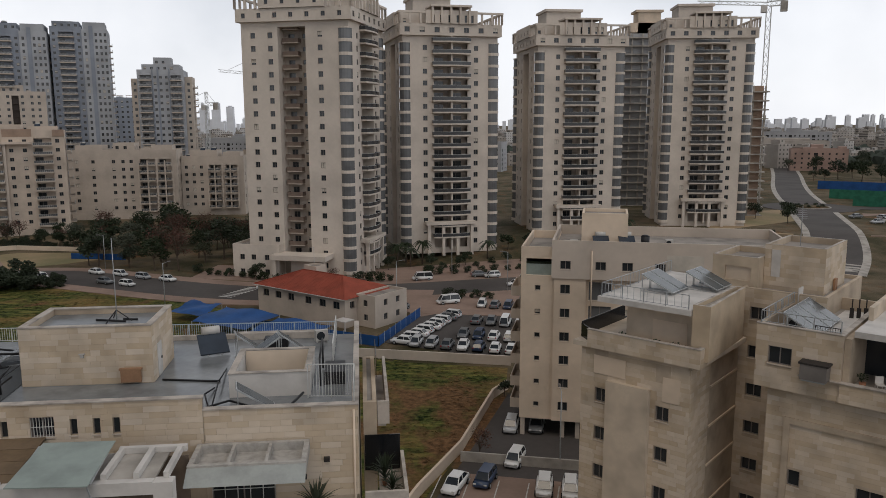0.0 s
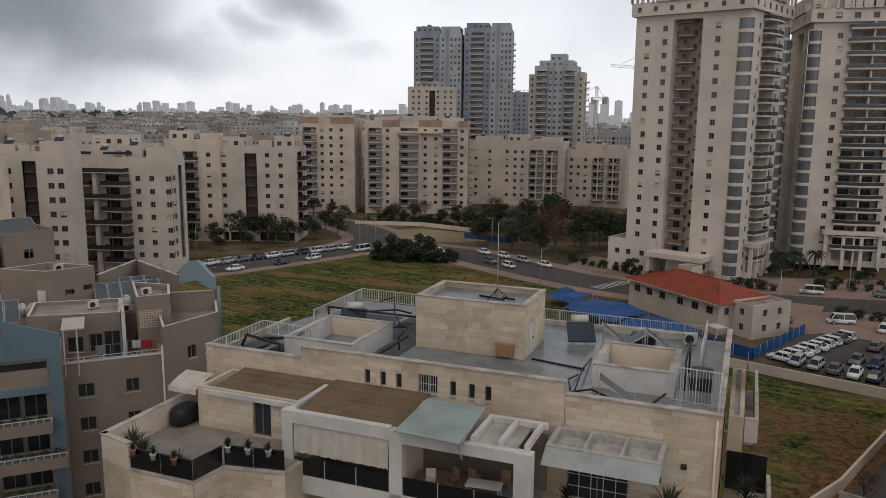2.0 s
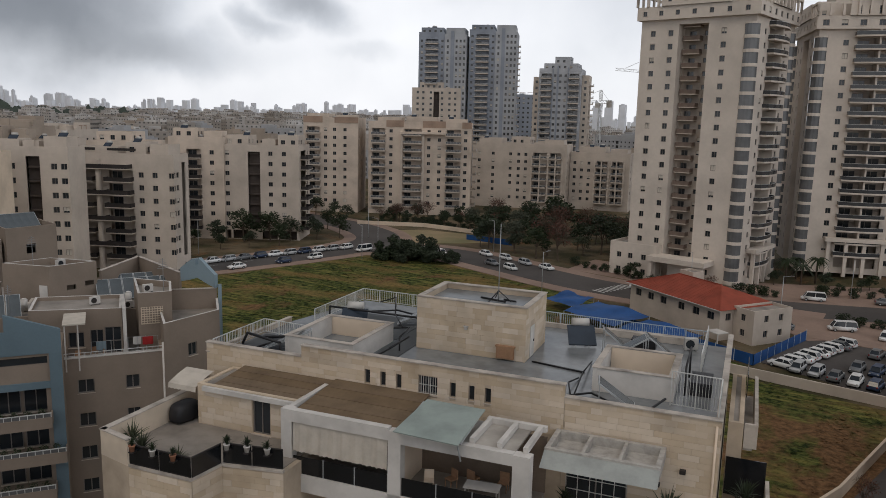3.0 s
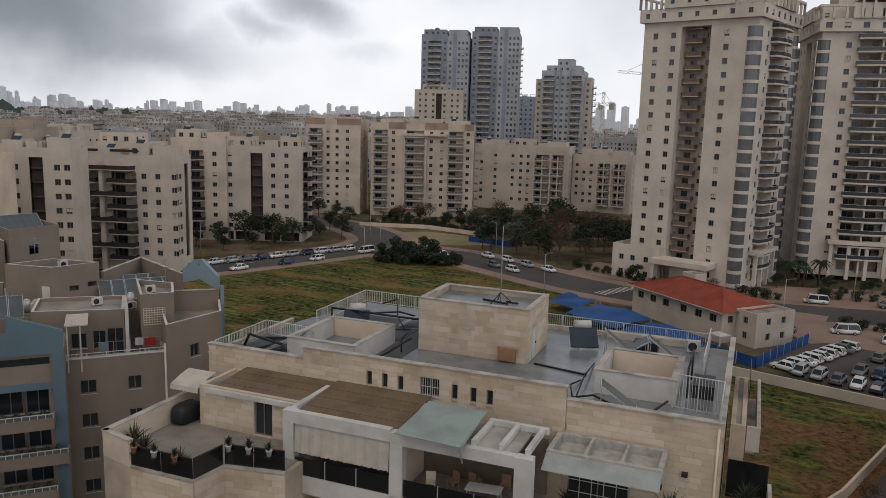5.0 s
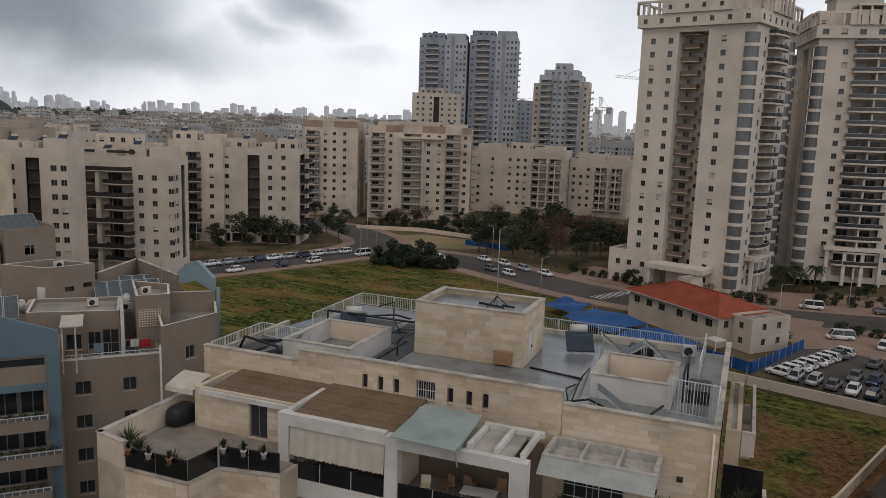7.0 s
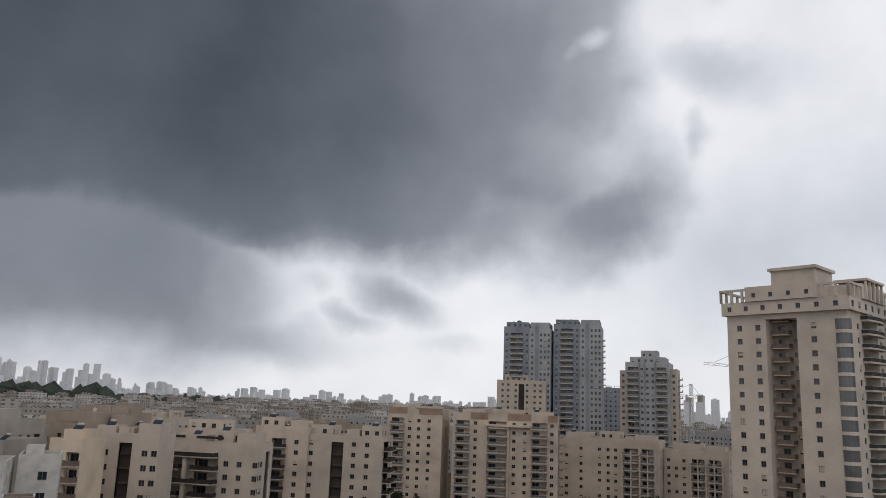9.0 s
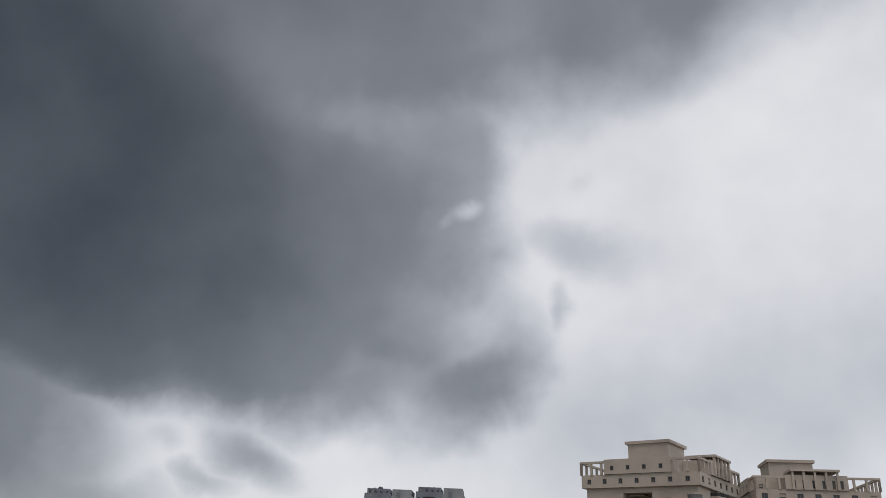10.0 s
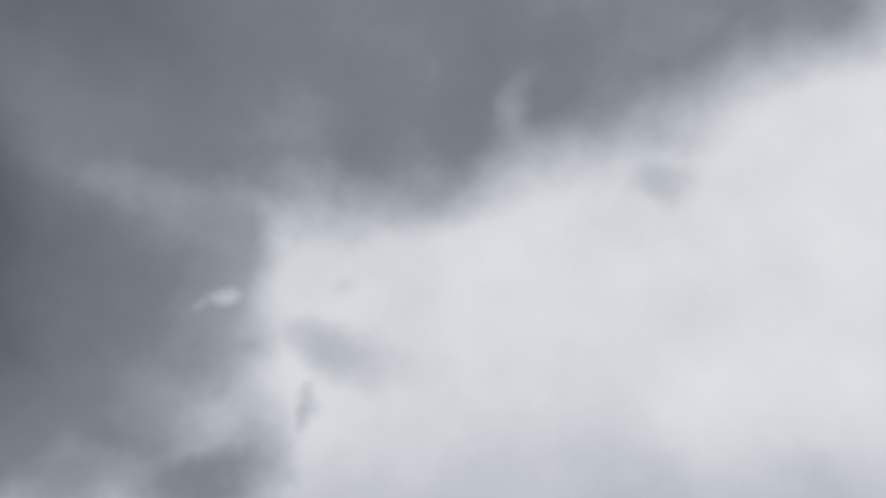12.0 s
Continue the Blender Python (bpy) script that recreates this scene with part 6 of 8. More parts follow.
T.matrix_world = NR.matrix_world @ pose(15.5, 1.55, 21.63)
slabwork("bracket", T, METAL, (-0.7, -0.4, -0.1, 0.7, 0.3, -0.005))

for k, (x, y, z) in enumerate(((2.4, 0.9, 21.57), (5.2, 0.7, 21.57), (6.6, 0.7, 21.57), (7.4, 0.7, 21.57), (17.9, 3.4, 21.07))):
    T = group("potted_plant", label="green plant in a terracotta pot on a terrace", category="plant", group="terrace plants")
    T.matrix_world = NR.matrix_world @ pose(x, y, z)
    bm = bmesh.new()
    tube(bm, (0, 0, 0), (0, 0, 0.4), 0.16, 0.22, 12)
    part("pot", bm, TERRACOTTA, T)
    bm = bmesh.new()
    leaves(bm, random.Random(60 + k), Vector((0, 0, 0.75)), 0.38, 70, 0.1)
    part("foliage", bm, LEAF, T)
for x, y, z, yaw in ((18.9, 3.4, 21.07, 30), (20.0, 3.8, 21.07, 140), (22.0, 4.0, 21.07, 200)):
    T = garden_chair(0, 0, 0, 0, WHITE, "white plastic garden chair on a roof terrace")
    T.matrix_world = NR.matrix_world @ pose(x, y, z, 0, 0, yaw)
for u, v in ((15.2, 11.0), (15.6, 11.3), (16.0, 11.6)):
    bm = bmesh.new()
    box(bm, 0, 0, 0.0, 0.28, 0.05, 0.75)
    box(bm, 0.1, 0.0, 0.752, 0.18, 0.05, 1.4)
    T = part("parasol_base", bm, RAILDARK)
    T.matrix_world = NR.matrix_world @ pose(u, v, 23.745)
    tagged(T, "dark upright stand on a pale tiled roof terrace", "stand", "terrace stands")
for kind, x, y, z in (("solar_boiler", 19.6, 10.5, 24.81), ("solar_boiler", 22.6, 10.5, 24.81), ("cooling_unit", 13.0, 5.2, 23.72), ("aerial", 10.4, 15, 28.02)):
    part(kind, roof_mesh(kind), None, NR, m=pose(x, y, z, 0, 0, 40))
for kind, x, y in (("solar_boiler", 9, 4), ("solar_boiler", 12, 4.4), ("cooling_unit", 17, 4), ("aerial", 7.4, 4.4)):
    part(kind, roof_mesh(kind), None, RB, m=pose(x, y, 23.2, 0, 0, 10))

# ---- grey and blue block to the west ----
LB = group("apartment_block", -57.0, 40.6, 0, 51.4, label="taupe and blue-grey stepped apartment block with roof terraces", category="apartment block", group="apartment blocks")
gw = [(1.7, 1.3, 1.2, 1.0), (5.4, 1.1, 1.2, 1.0)]
block(LB, 0, 0, 8.0, 16, 0, 17.0, GREYWALL, {"S": gw}, 3.0, 0.9, 0.9, roof=PORCELAIN)
slabwork("coping", LB, WHITE, (-0.05, -0.05, 17.003, 8.05, 0.3, 17.08))
railing(LB, [(0.1, 0.12), (7.9, 0.12)], 17.08, 0.35, RAILWHITE, 0.4)
bm = bmesh.new()
tube(bm, (8.0, -0.12, 2), (8.0, -0.12, 17.8), 0.14, n=8)
part("drain_pipe", bm, WHITE, LB)
E_WING = [(8.02, -0.7), (13.2, 2.9), (13.7, 7.6), (10.7, 12.0), (8.02, 19.0)]
polyroom(LB, E_WING, 0, 19.6, GREYWALL, 1.0, PORCELAIN, "wing", {0: [(2.6, 3.6, 16.0, 17.2), (2.6, 3.6, 12.9, 14.1), (2.6, 3.6, 9.8, 11.0)]}, WHITE)
for zz in (16.0, 12.9, 9.8):
    part("window", window_mesh(1.0, 1.2), None, LB, m=pose(8.02, -0.7, zz, 0, 0, 34.8) @ pose(2.6, 0.12, 0))
block(LB, -22, 8, 8.0, 24, 0, 19.0, GREYWALL, {}, 3, 0, 0.4, roof=ROOFDUST)
# penthouse behind the terrace and the room beside it
polyroom(LB, [(-2.7, 4.6), (4.8, 3.3), (5.0, 9.0), (-2.5, 10.0)], 16.1, 20.3, GREYWALL, 0.35, ROOFDUST, "penthouse", {0: [(3.1, 4.4, 16.8, 18.2), (4.9, 6.0, 16.2, 18.4), (6.1, 7.5, 16.2, 18.6)]}, WHITE)
for u, w, z, h in ((3.1, 1.3, 16.8, 1.4), (4.9, 1.1, 16.2, 2.2), (6.1, 1.4, 16.2, 2.4)):
    part("window" if z > 16.5 else "door", window_mesh(w, h), None, LB, m=pose(-2.7, 4.6, z, 0, 0, -9.83) @ pose(u, 0.12, 0))
slabwork("wall", LB, WHITE, (4.85, 2.7, 16.1, 5.15, 3.25, 20.4), (4.85, 3.3, 18.9, 5.15, 8.6, 20.4))
polyroom(LB, [(6.2, 3.5), (9.1, 3.6), (9.4, 8.0), (6.1, 10.5)], 16.1, 21.5, GREYWALL, 0.6, ROOFDUST, "roof_room", None, WHITE)
bm = bmesh.new()
facade(bm, (6.4, 3.42), (8.3, 3.44), 18.6, 20.2, [(0.08 + 0.23 * a, 0.25 + 0.23 * a, 18.68 + 0.22 * b, 18.84 + 0.22 * b) for a in range(8) for b in range(7)], 0.05)
part("lattice_window", bm, CREAM, LB)
polyroom(LB, [(-1.4, 12.9), (2.8, 14.8), (-1.5, 18.0), (-5.7, 16.1)], 18.6, 22.6, GREYWALL, 0.7, ROOFDUST, "lift_room", {0: [(1.6, 2.5, 20.0, 20.5), (3.4, 4.3, 20.2, 20.7)]}, WHITE)
slabwork("room_back", LB, GREYWALL, (-1.6, 14.6, 19.6, 0.6, 15.4, 21.0))
bm = bmesh.new()
box(bm, 4.2, -0.08, 0, 5.1, -0.02, 2.05)
part("door", bm, WHITE, LB, m=pose(-5.7, 16.1, 18.62, 0, 0, -36.7))
# back walls of the stepped roof, white copings
wall_run(LB, [(7.1, 22.7), (3.0, 15.2)], 18.6, 21.5, 0.25, GREYWALL, "roof_wall", 0.06)
wall_run(LB, [(10.7, 12.0), (7.1, 22.7)], 18.6, 21.5, 0.25, GREYWALL, "roof_wall", 0.06)
wall_run(LB, [(9.4, 8.0), (13.6, 7.5)], 18.6, 20.6, 0.25, GREYWALL, "roof_wall", 0.06)
wall_run(LB, [(-16, 12.0), (-6.4, 12.6)], 18.6, 19.9, 0.25, GREYWALL, "roof_wall", 0.08)
wall_run(LB, [(-14, 18.6), (-6.0, 16.4)], 18.6, 20.6, 0.25, GREYWALL, "roof_wall", 0.08)
wall_run(LB, [(-3.0, 10.3), (-2.8, 12.6)], 18.6, 19.6, 0.2, WHITE, "roof_wall", 0.06)
# pale blue cut-out gable with its slim post
bm = bmesh.new()
prism(bm, [(0, 0), (1.2, 0.3), (2.5, 0.7), (3.8, 0.3), (5.0, 0), (5.0, 1.3), (2.75, 2.75), (2.7, 2.0), (2.3, 2.0), (2.25, 2.6), (1.7, 2.5), (0, 1.4)], 0, 0.4)
part("gable", bm, BLUEPALE, LB, "pale blue cut-out gable", pose(10.9, 11.6, 20.7, 90, 0, -55.7))
slabwork("gable_post", LB, BLUEPALE, (13.72, 7.3, 8, 14.05, 7.65, 21.0))
ROWS = [(3.4 + 1.25 * k, 13.3 + 0.1 * k, 2.6) for k in range(6)] + [(4.6 + 1.25 * k, 16.6 + 0.1 * k, 2.4) for k in range(4)] + [(-14.6 + 1.3 * k, 8.7, 2.6) for k in range(9)] + [(-15 + 1.3 * k, 14.0, 2.4) for k in range(7)]
for u, v, ln in ROWS:
    T = collector(0, 0, 0, 0, 1.2, ln, 42, "dark solar water collector on a flat roof")
    T.matrix_world = LB.matrix_world @ pose(u, v, 18.62, 0, 0, 6)
for x, y, z in ((-3.6, 11.6, 18.6), (0.6, 11.2, 18.6), (3.4, 10.6, 18.6), (-7.4, 11.0, 18.6), (5.6, 11.8, 18.6)):
    water_tank(LB, x, y, z + 0.02, 0.32, 1.3, label="white roof water boiler")
for x, y, z in ((7.2, 6.4, 20.92), (5.5, 10.0, 18.62), (1.8, 12.6, 18.62), (2.6, 6.8, 19.97)):
    aircon(LB, x, y, z, 20)
# blue wing with balconies
BW = group("apartment_block", -54.6, 38.3, 1.1, 51.4, label="blue-grey wing with plant-filled balconies and a sloping gable", category="apartment block", group="apartment blocks")
block(BW, -14, 0, 0.4, 6, -1.2, 17.6, GREYWALL, {}, 3, 0, 0.2, holes={"S": [(4.0, 13.2, 0.2 + 3 * k, 2.7 + 3 * k) for k in range(5)] + [(7.6, 13.4, 16.75, 17.35)]})
slabwork("recess", BW, GREYWALL, (-11, 1.9, 0, -0.7, 2.1, 15.0))
slabwork("window_strip", BW, GLASS, (-6.6, 0.15, 16.75, -0.5, 0.2, 17.35))
slabwork("frame", BW, BLUEWALL, (-0.45, -0.2, 0, 0.45, -0.02, 17.6), (-14, -0.2, 14.75, -0.46, -0.02, 15.3))
bm = bmesh.new()
prism(bm, [(0, 0), (10, 0), (10, 1.9), (6.1, 3.3), (6.1, 1.9), (5.1, 1.9), (5.1, 3.3), (0, 2.2)], 0, 0.35)
part("gable", bm, BLUEWALL, BW, "blue-grey sloping gable wall", pose(-9.55, 0.15, 17.6, 90, 0, 0))
slabwork("pergola_roof", BW, CLOTH, (0.45, 2.5, 19.0, 2.2, 6.4, 19.12))
for u in (0.6, 1.6):
    slabwork("pergola_post", BW, WHITE, (u - 0.05, 2.6, 15.0, u + 0.05, 2.7, 19.0))
for k in range(5):
    u = -5.4 + 0.9 * (k % 2)
    part("balcony", balcony_mesh(5.0, 1.6, "grey"), None, BW, m=pose(u, -0.22, 0.2 + 3 * k))
    part("balcony", balcony_mesh(4.4, 1.4, "grey"), None, BW, m=pose(-11.0, -0.22, 0.2 + 3 * k))
    for u2 in (-9.8, -4.6, -2.6):
        part("window", window_mesh(1.8, 2.2), None, BW, m=pose(u2, 1.8, 0.25 + 3 * k))
    for q in range(5):
        T = group("potted_plant", label="green plant in a pot on a balcony", category="plant", group="balcony plants")
        T.matrix_world = BW.matrix_world @ pose(u + 0.5 + q * 0.95, -1.4, 0.2 + 3 * k)
        bm = bmesh.new()
        tube(bm, (0, 0, 0), (0, 0, 0.75), 0.14, 0.18, 10)
        part("pot", bm, TERRACOTTA, T)
        bm = bmesh.new()
        leaves(bm, random.Random(k * 9 + q), Vector((0, 0, 1.05)), 0.35, 60, 0.11)
        part("foliage", bm, LEAF, T)
block(BW, -24, 1.5, -14, 10, -1.2, 17.5, BLUEWALL, {"S": [(3, 1.2, 1.2, 1), (7, 1.2, 1.2, 1)]}, 3, 0.5, 0.8)


def laundry(x, y, z, w, h, material):
    T = group("laundry", label="washing hung out to dry on a roof terrace", category="laundry", group="laundry")
    T.matrix_world = LB.matrix_world @ pose(x, y, z)
    bm = bmesh.new()
    prev = None
    for k in range(9):
        u = k * w / 8
        cur = [bm.verts.new((u, 0.04 * math.sin(k * 2.1), 0)), bm.verts.new((u, 0.07 * math.sin(k * 1.7), -h))]
        if prev:
            bm.faces.new((prev[0], prev[1], cur[1], cur[0])).smooth = True
        prev = cur
    part("cloth", bm, material, T)
    slabwork("line", T, METAL, (-0.4, -0.01, 0, w + 0.4, 0.01, 0.02))
    for u in (-0.4, w + 0.4):
        slabwork("post", T, METAL, (u - 0.02, -0.02, -1.6, u + 0.02, 0.02, 0.02))


laundry(5.6, 2.6, 17.75, 0.7, 0.7, WHITE)
laundry(6.4, 2.4, 17.75, 0.9, 0.75, REDCLOTH)

laundry(2.6, 2.2, 17.7, 0.8, 0.8, BLUEPALE)
for x, y, yaw in ((1.2, 2.0, 20), (2.4, 3.2, 200), (3.4, 1.8, 80)):
    T = garden_chair(0, 0, 0, 0, BROWNPANEL, "dark garden chair on a cluttered roof terrace")
    T.matrix_world = LB.matrix_world @ pose(x, y, 16.12, 0, 0, yaw)
for k, (kind, x, y, z) in enumerate((("aerial", -3, 16.5, 21.9), ("aerial", 8.6, 6.4, 20.92), ("solar_boiler", -9.5, 11.5, 18.62), ("cooling_unit", 2.0, 10.8, 18.62), ("cooling_unit", -0.5, 15.6, 21.92), ("aerial", -4.6, 9, 18.62), ("solar_boiler", -17.5, 16, 18.62))):
    part(kind, roof_mesh(kind), None, LB, m=pose(x, y, z, 0, 0, 10 * k))

# ---- city beyond ----


def city_block(x, y, yaw, w, d, h, material, label, z=0.0, name="apartment_block"):
    """A plain block further off: walls with window openings, a near-black filling painted as unlit interior, roof
    rooms.
    """
    T = group(name, x, y, z, yaw, label=label, category="building", group="buildings beyond")
    bm = bmesh.new()
    n = int((h - 2.2) / 3.0)
    rnd = random.Random(int(abs(x * 7 + y * 13)))
    step_u = rnd.choice((3.0, 3.4, 3.8))

    def openings(length):
        k = int((length - 1.5) / step_u)
        out = []
        for i in range(k):
            u = 0.9 + (i + 0.5) * (length - 1.8) / k
            kind = (i * 7 + int(w)) % 5
            ww, hh, s = (2.4, 1.9, 0.3) if kind == 0 else (1.1, 1.15, 1.0)
            out += [(u - ww / 2, u + ww / 2, 1.2 + f * 3.0 + s, 1.2 + f * 3.0 + s + hh) for f in range(n)]
        return out

    for side, (turn, ends) in SIDES.items():
        a, b = ends(0, 0, w, d)
        facade(bm, a, b, -0.5, h, openings(w if side in "SN" else d) if side in "SEW" else [], 0.4)
    bm.faces.new([bm.verts.new(p) for p in ((0, 0, h - 0.8), (w, 0, h - 0.8), (w, d, h - 0.8), (0, d, h - 0.8))]).material_index = 1
    part("wall", bm, [material, ROOFDUST], T)
    # solid filling whose near-black colour stands for the shade indoors
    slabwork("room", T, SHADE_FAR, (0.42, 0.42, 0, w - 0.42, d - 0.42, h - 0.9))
    if x * x + y * y < 430 ** 2 :
        rooftop(T, w, d, h - 0.8, material, int(abs(x + y)), 3)
    for k in range(rnd.randint(3, 5)):
        rw, rd = rnd.uniform(0.08, 0.4) * w, rnd.uniform(0.15, 0.5) * d
        rx, ry = rnd.uniform(0, w - rw), rnd.uniform(0.5, d - rd)
        slabwork("roof_room", T, material, (rx, ry, h - 0.9, rx + rw, ry + rd, h + rnd.uniform(0.3, 3.0)))
    return T


# near-black that paints indoor shade behind far openings
SHADE_FAR = mat("painted_interior_dark", (0.03, 0.028, 0.027), 0.6, var=0.3, scale=0.35, fine=1.0, bump=0)
PALE_A = mat("weathered_white_render", (0.43, 0.385, 0.34), 0.9, var=0.08, scale=0.1, fine=1.2, stain=0.14)
PALE_B = mat("warm_beige_render", (0.37, 0.305, 0.245), 0.9, var=0.08, scale=0.1, fine=1.2, stain=0.14)
PALE_C = mat("cool_grey_render", (0.37, 0.37, 0.375), 0.9, var=0.08, scale=0.1, fine=1.2, stain=0.1)
# base colour paled and cooled to paint in the haze of distance
DISTANT = mat("haze_paled_concrete", (0.72, 0.73, 0.76), 0.95, var=0.1, scale=0.01, fine=0.1, bump=0, stain=0.1)
WOODS = mat("far_trees", (0.05, 0.062, 0.05), 0.95, var=0.3, scale=0.05, fine=0.4, bump=0)


def city_material():
    """Pale walls that differ from block to block, with rows of dark windows."""
    m = mat("mixed_pale_city_walls", (0.41, 0.365, 0.32), 0.9, var=0.06, scale=0.05, fine=0.6, bump=0)
    N, L = m.node_tree.nodes, m.node_tree.links
    b = N["Principled BSDF"]
    src = b.inputs["Base Color"].links[0].from_socket
    geo = N.new("ShaderNodeNewGeometry")
    sep = N.new("ShaderNodeSeparateXYZ")
    L.new(geo.outputs["Position"], sep.inputs[0])

    def f(op, a, c=None):
        n = N.new("ShaderNodeMath")
        n.operation = op
        for i, v in enumerate((a, c)):
            if v is None:
                continue
            if isinstance(v, (int, float)):
                n.inputs[i].default_value = v
            else:
                L.new(v, n.inputs[i])
        return n.outputs[0]

    row = f("GREATER_THAN", f("FRACT", f("DIVIDE", sep.outputs[2], 3.0)), 0.58)
    col = f("GREATER_THAN", f("FRACT", f("DIVIDE", f("ADD", sep.outputs[0], f("MULTIPLY", sep.outputs[1], 0.35)), 3.3)), 0.62)
    flat = f("LESS_THAN", f("ABSOLUTE", sep_normal(N, L, geo)), 0.5)
    fac = f("MULTIPLY", f("MULTIPLY", row, col), flat)
    dark = N.new("ShaderNodeMix")
    dark.data_type = "RGBA"
    L.new(f("MULTIPLY", fac, 0.75), dark.inputs[0])
    dark.inputs[7].default_value = (0.04, 0.037, 0.035, 1)
    tint = N.new("ShaderNodeHueSaturation")
    L.new(src, tint.inputs["Color"])
    L.new(f("ADD", f("MULTIPLY", geo.outputs["Random Per Island"], 0.7), 0.65), tint.inputs["Value"])
    L.new(f("ADD", f("MULTIPLY", geo.outputs["Random Per Island"], -0.9), 1.2), tint.inputs["Saturation"])
    L.new(tint.outputs[0], dark.inputs[6])
    L.new(dark.outputs[2], b.inputs["Base Color"])
    return m


def sep_normal(N, L, geo):
    s = N.new("ShaderNodeSeparateXYZ")
    L.new(geo.outputs["Normal"], s.inputs[0])
    return s.outputs[2]


CITY = city_material()


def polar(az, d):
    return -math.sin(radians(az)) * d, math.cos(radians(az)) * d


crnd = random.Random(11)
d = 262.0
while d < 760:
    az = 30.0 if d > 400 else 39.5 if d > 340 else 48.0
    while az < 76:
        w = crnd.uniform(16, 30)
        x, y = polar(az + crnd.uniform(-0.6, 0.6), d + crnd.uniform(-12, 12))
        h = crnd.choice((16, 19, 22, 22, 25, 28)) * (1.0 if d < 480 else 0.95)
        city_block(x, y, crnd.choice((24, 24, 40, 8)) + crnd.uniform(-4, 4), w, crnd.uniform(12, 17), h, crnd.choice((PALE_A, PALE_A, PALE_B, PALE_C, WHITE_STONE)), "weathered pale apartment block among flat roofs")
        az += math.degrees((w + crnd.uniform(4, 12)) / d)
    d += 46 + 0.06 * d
# white houses and taupe blocks nearer on the west
flats(-117.5, 48.5, 56, 11.5, 10, 28.2, WHITE, "white apartment block with square windows and a roof terrace", (1.8, 4.6, 9.4), (2.5, 6), (), [], None, [(1, 3, 6, 9, 1.6)])
flats(-116.6, 62.6, 58, 5.6, 9, 28.6, WHITE, "narrow white apartment block with square windows", (3.4,), (2.5, 6), (2.4,), [], None, [(0.6, 4, 3, 8, 1.0)])
N2 = group("apartment_block", label="taupe stepped apartment block with roof rooms and collectors", category="apartment block", group="apartment blocks")
polyroom(N2, [(-95.4, 48.1), (-91.6, 54.6), (-99, 60), (-103, 52)], 0, 22.8, GREYWALL, 0.9, ROOFDUST, "wall", {0: [(2.0, 3.4, 19.4, 21.6), (3.8, 6.6, 19.4, 21.6), (0.4, 1.6, 16.4, 18.6), (3.8, 6.6, 16.4, 18.6)]}, WHITE)
slabwork("room_back", N2, SHADE, (-100, 54.2, 16, -96.2, 55.2, 21.8))
polyroom(N2, [(-90.8, 58.1), (-90, 64.4), (-98.7, 66.9), (-99.5, 60.6)], 0, 23.0, GREYWALL, 0.9, ROOFDUST, "wall", {0: [(2.4, 3.6, 19.6, 20.8)]}, GREYWALL)
polyroom(N2, [(-92.4, 54.7), (-91.6, 58.0), (-98, 60.6), (-98.6, 58.2)], 0, 21.6, GREYWALL, 0.5, ROOFDUST, "wall", None, WHITE)
polyroom(N2, [(-98.8, 51.6), (-97.2, 54.9), (-100.6, 56.8), (-102.2, 53.4)], 21.9, 25.0, GREYWALL, 0.4, ROOFDUST, "roof_room", {0: [(2.0, 2.8, 21.95, 23.8)]}, WHITE)
block(N2, -104, 60, -101, 66, 0, 22, GREYWALL, {}, 3, 0, 0.4)
for k in range(7):
    T = collector(0, 0, 0, 0, 1.15, 2.6, 42, "dark solar water collector on a flat roof")
    T.matrix_world = pose(-93.2 + 0.17 * k - 1.4, 58.6 + 0.93 * k, 22.12, 0, 0, 80)
N3 = group("apartment_block", -87.5, 39.5, 0, 49, label="pale blue-grey stepped apartment block with a pitched gable", category="apartment block", group="apartment blocks")
block(N3, -10, 0, 7.4, 9, 0, 21.2, BLUEPALE, {"S": [(m, 1.2, 1.2, 1.0) for m in (3, 7, 11, 15)]}, 3.0, 0.6, 0.5)
bm = bmesh.new()
prism(bm, [(0, 0), (7.0, 0), (7.0, 0.6), (4.4, 1.9), (4.0, 0.7), (3.6, 0.7), (3.2, 1.9), (0, 0.8)], 0, 0.35)
part("gable", bm, BLUEPALE, N3, "pale blue pitched gable", pose(0.3, 0.4, 21.2, 90, 0, 0))
block(N3, -9, 3, -2, 9, 20.7, 23.4, GREYWALL, {}, 3, 0, 0.4, name="roof_room")
for k in range(4):
    T = collector(0, 0, 0, 0, 1.2, 2.4, 38, "dark solar water collector on a flat roof")
    T.matrix_world = N3.matrix_world @ pose(0.8 + 1.35 * k, 3.4, 20.72, 0, 0, 4)
for x, y, w, dd, h in ((-196, 112, 26, 14, 30), (-205, 84, 24, 14, 31), (-178, 72, 22, 13, 28), (-230, 130, 26, 14, 32), (-236, 92, 26, 14, 30)):
    city_block(x, y, 26, w, dd, h, PALE_B if w > 24 else PALE_A, "weathered beige apartment block with small windows")
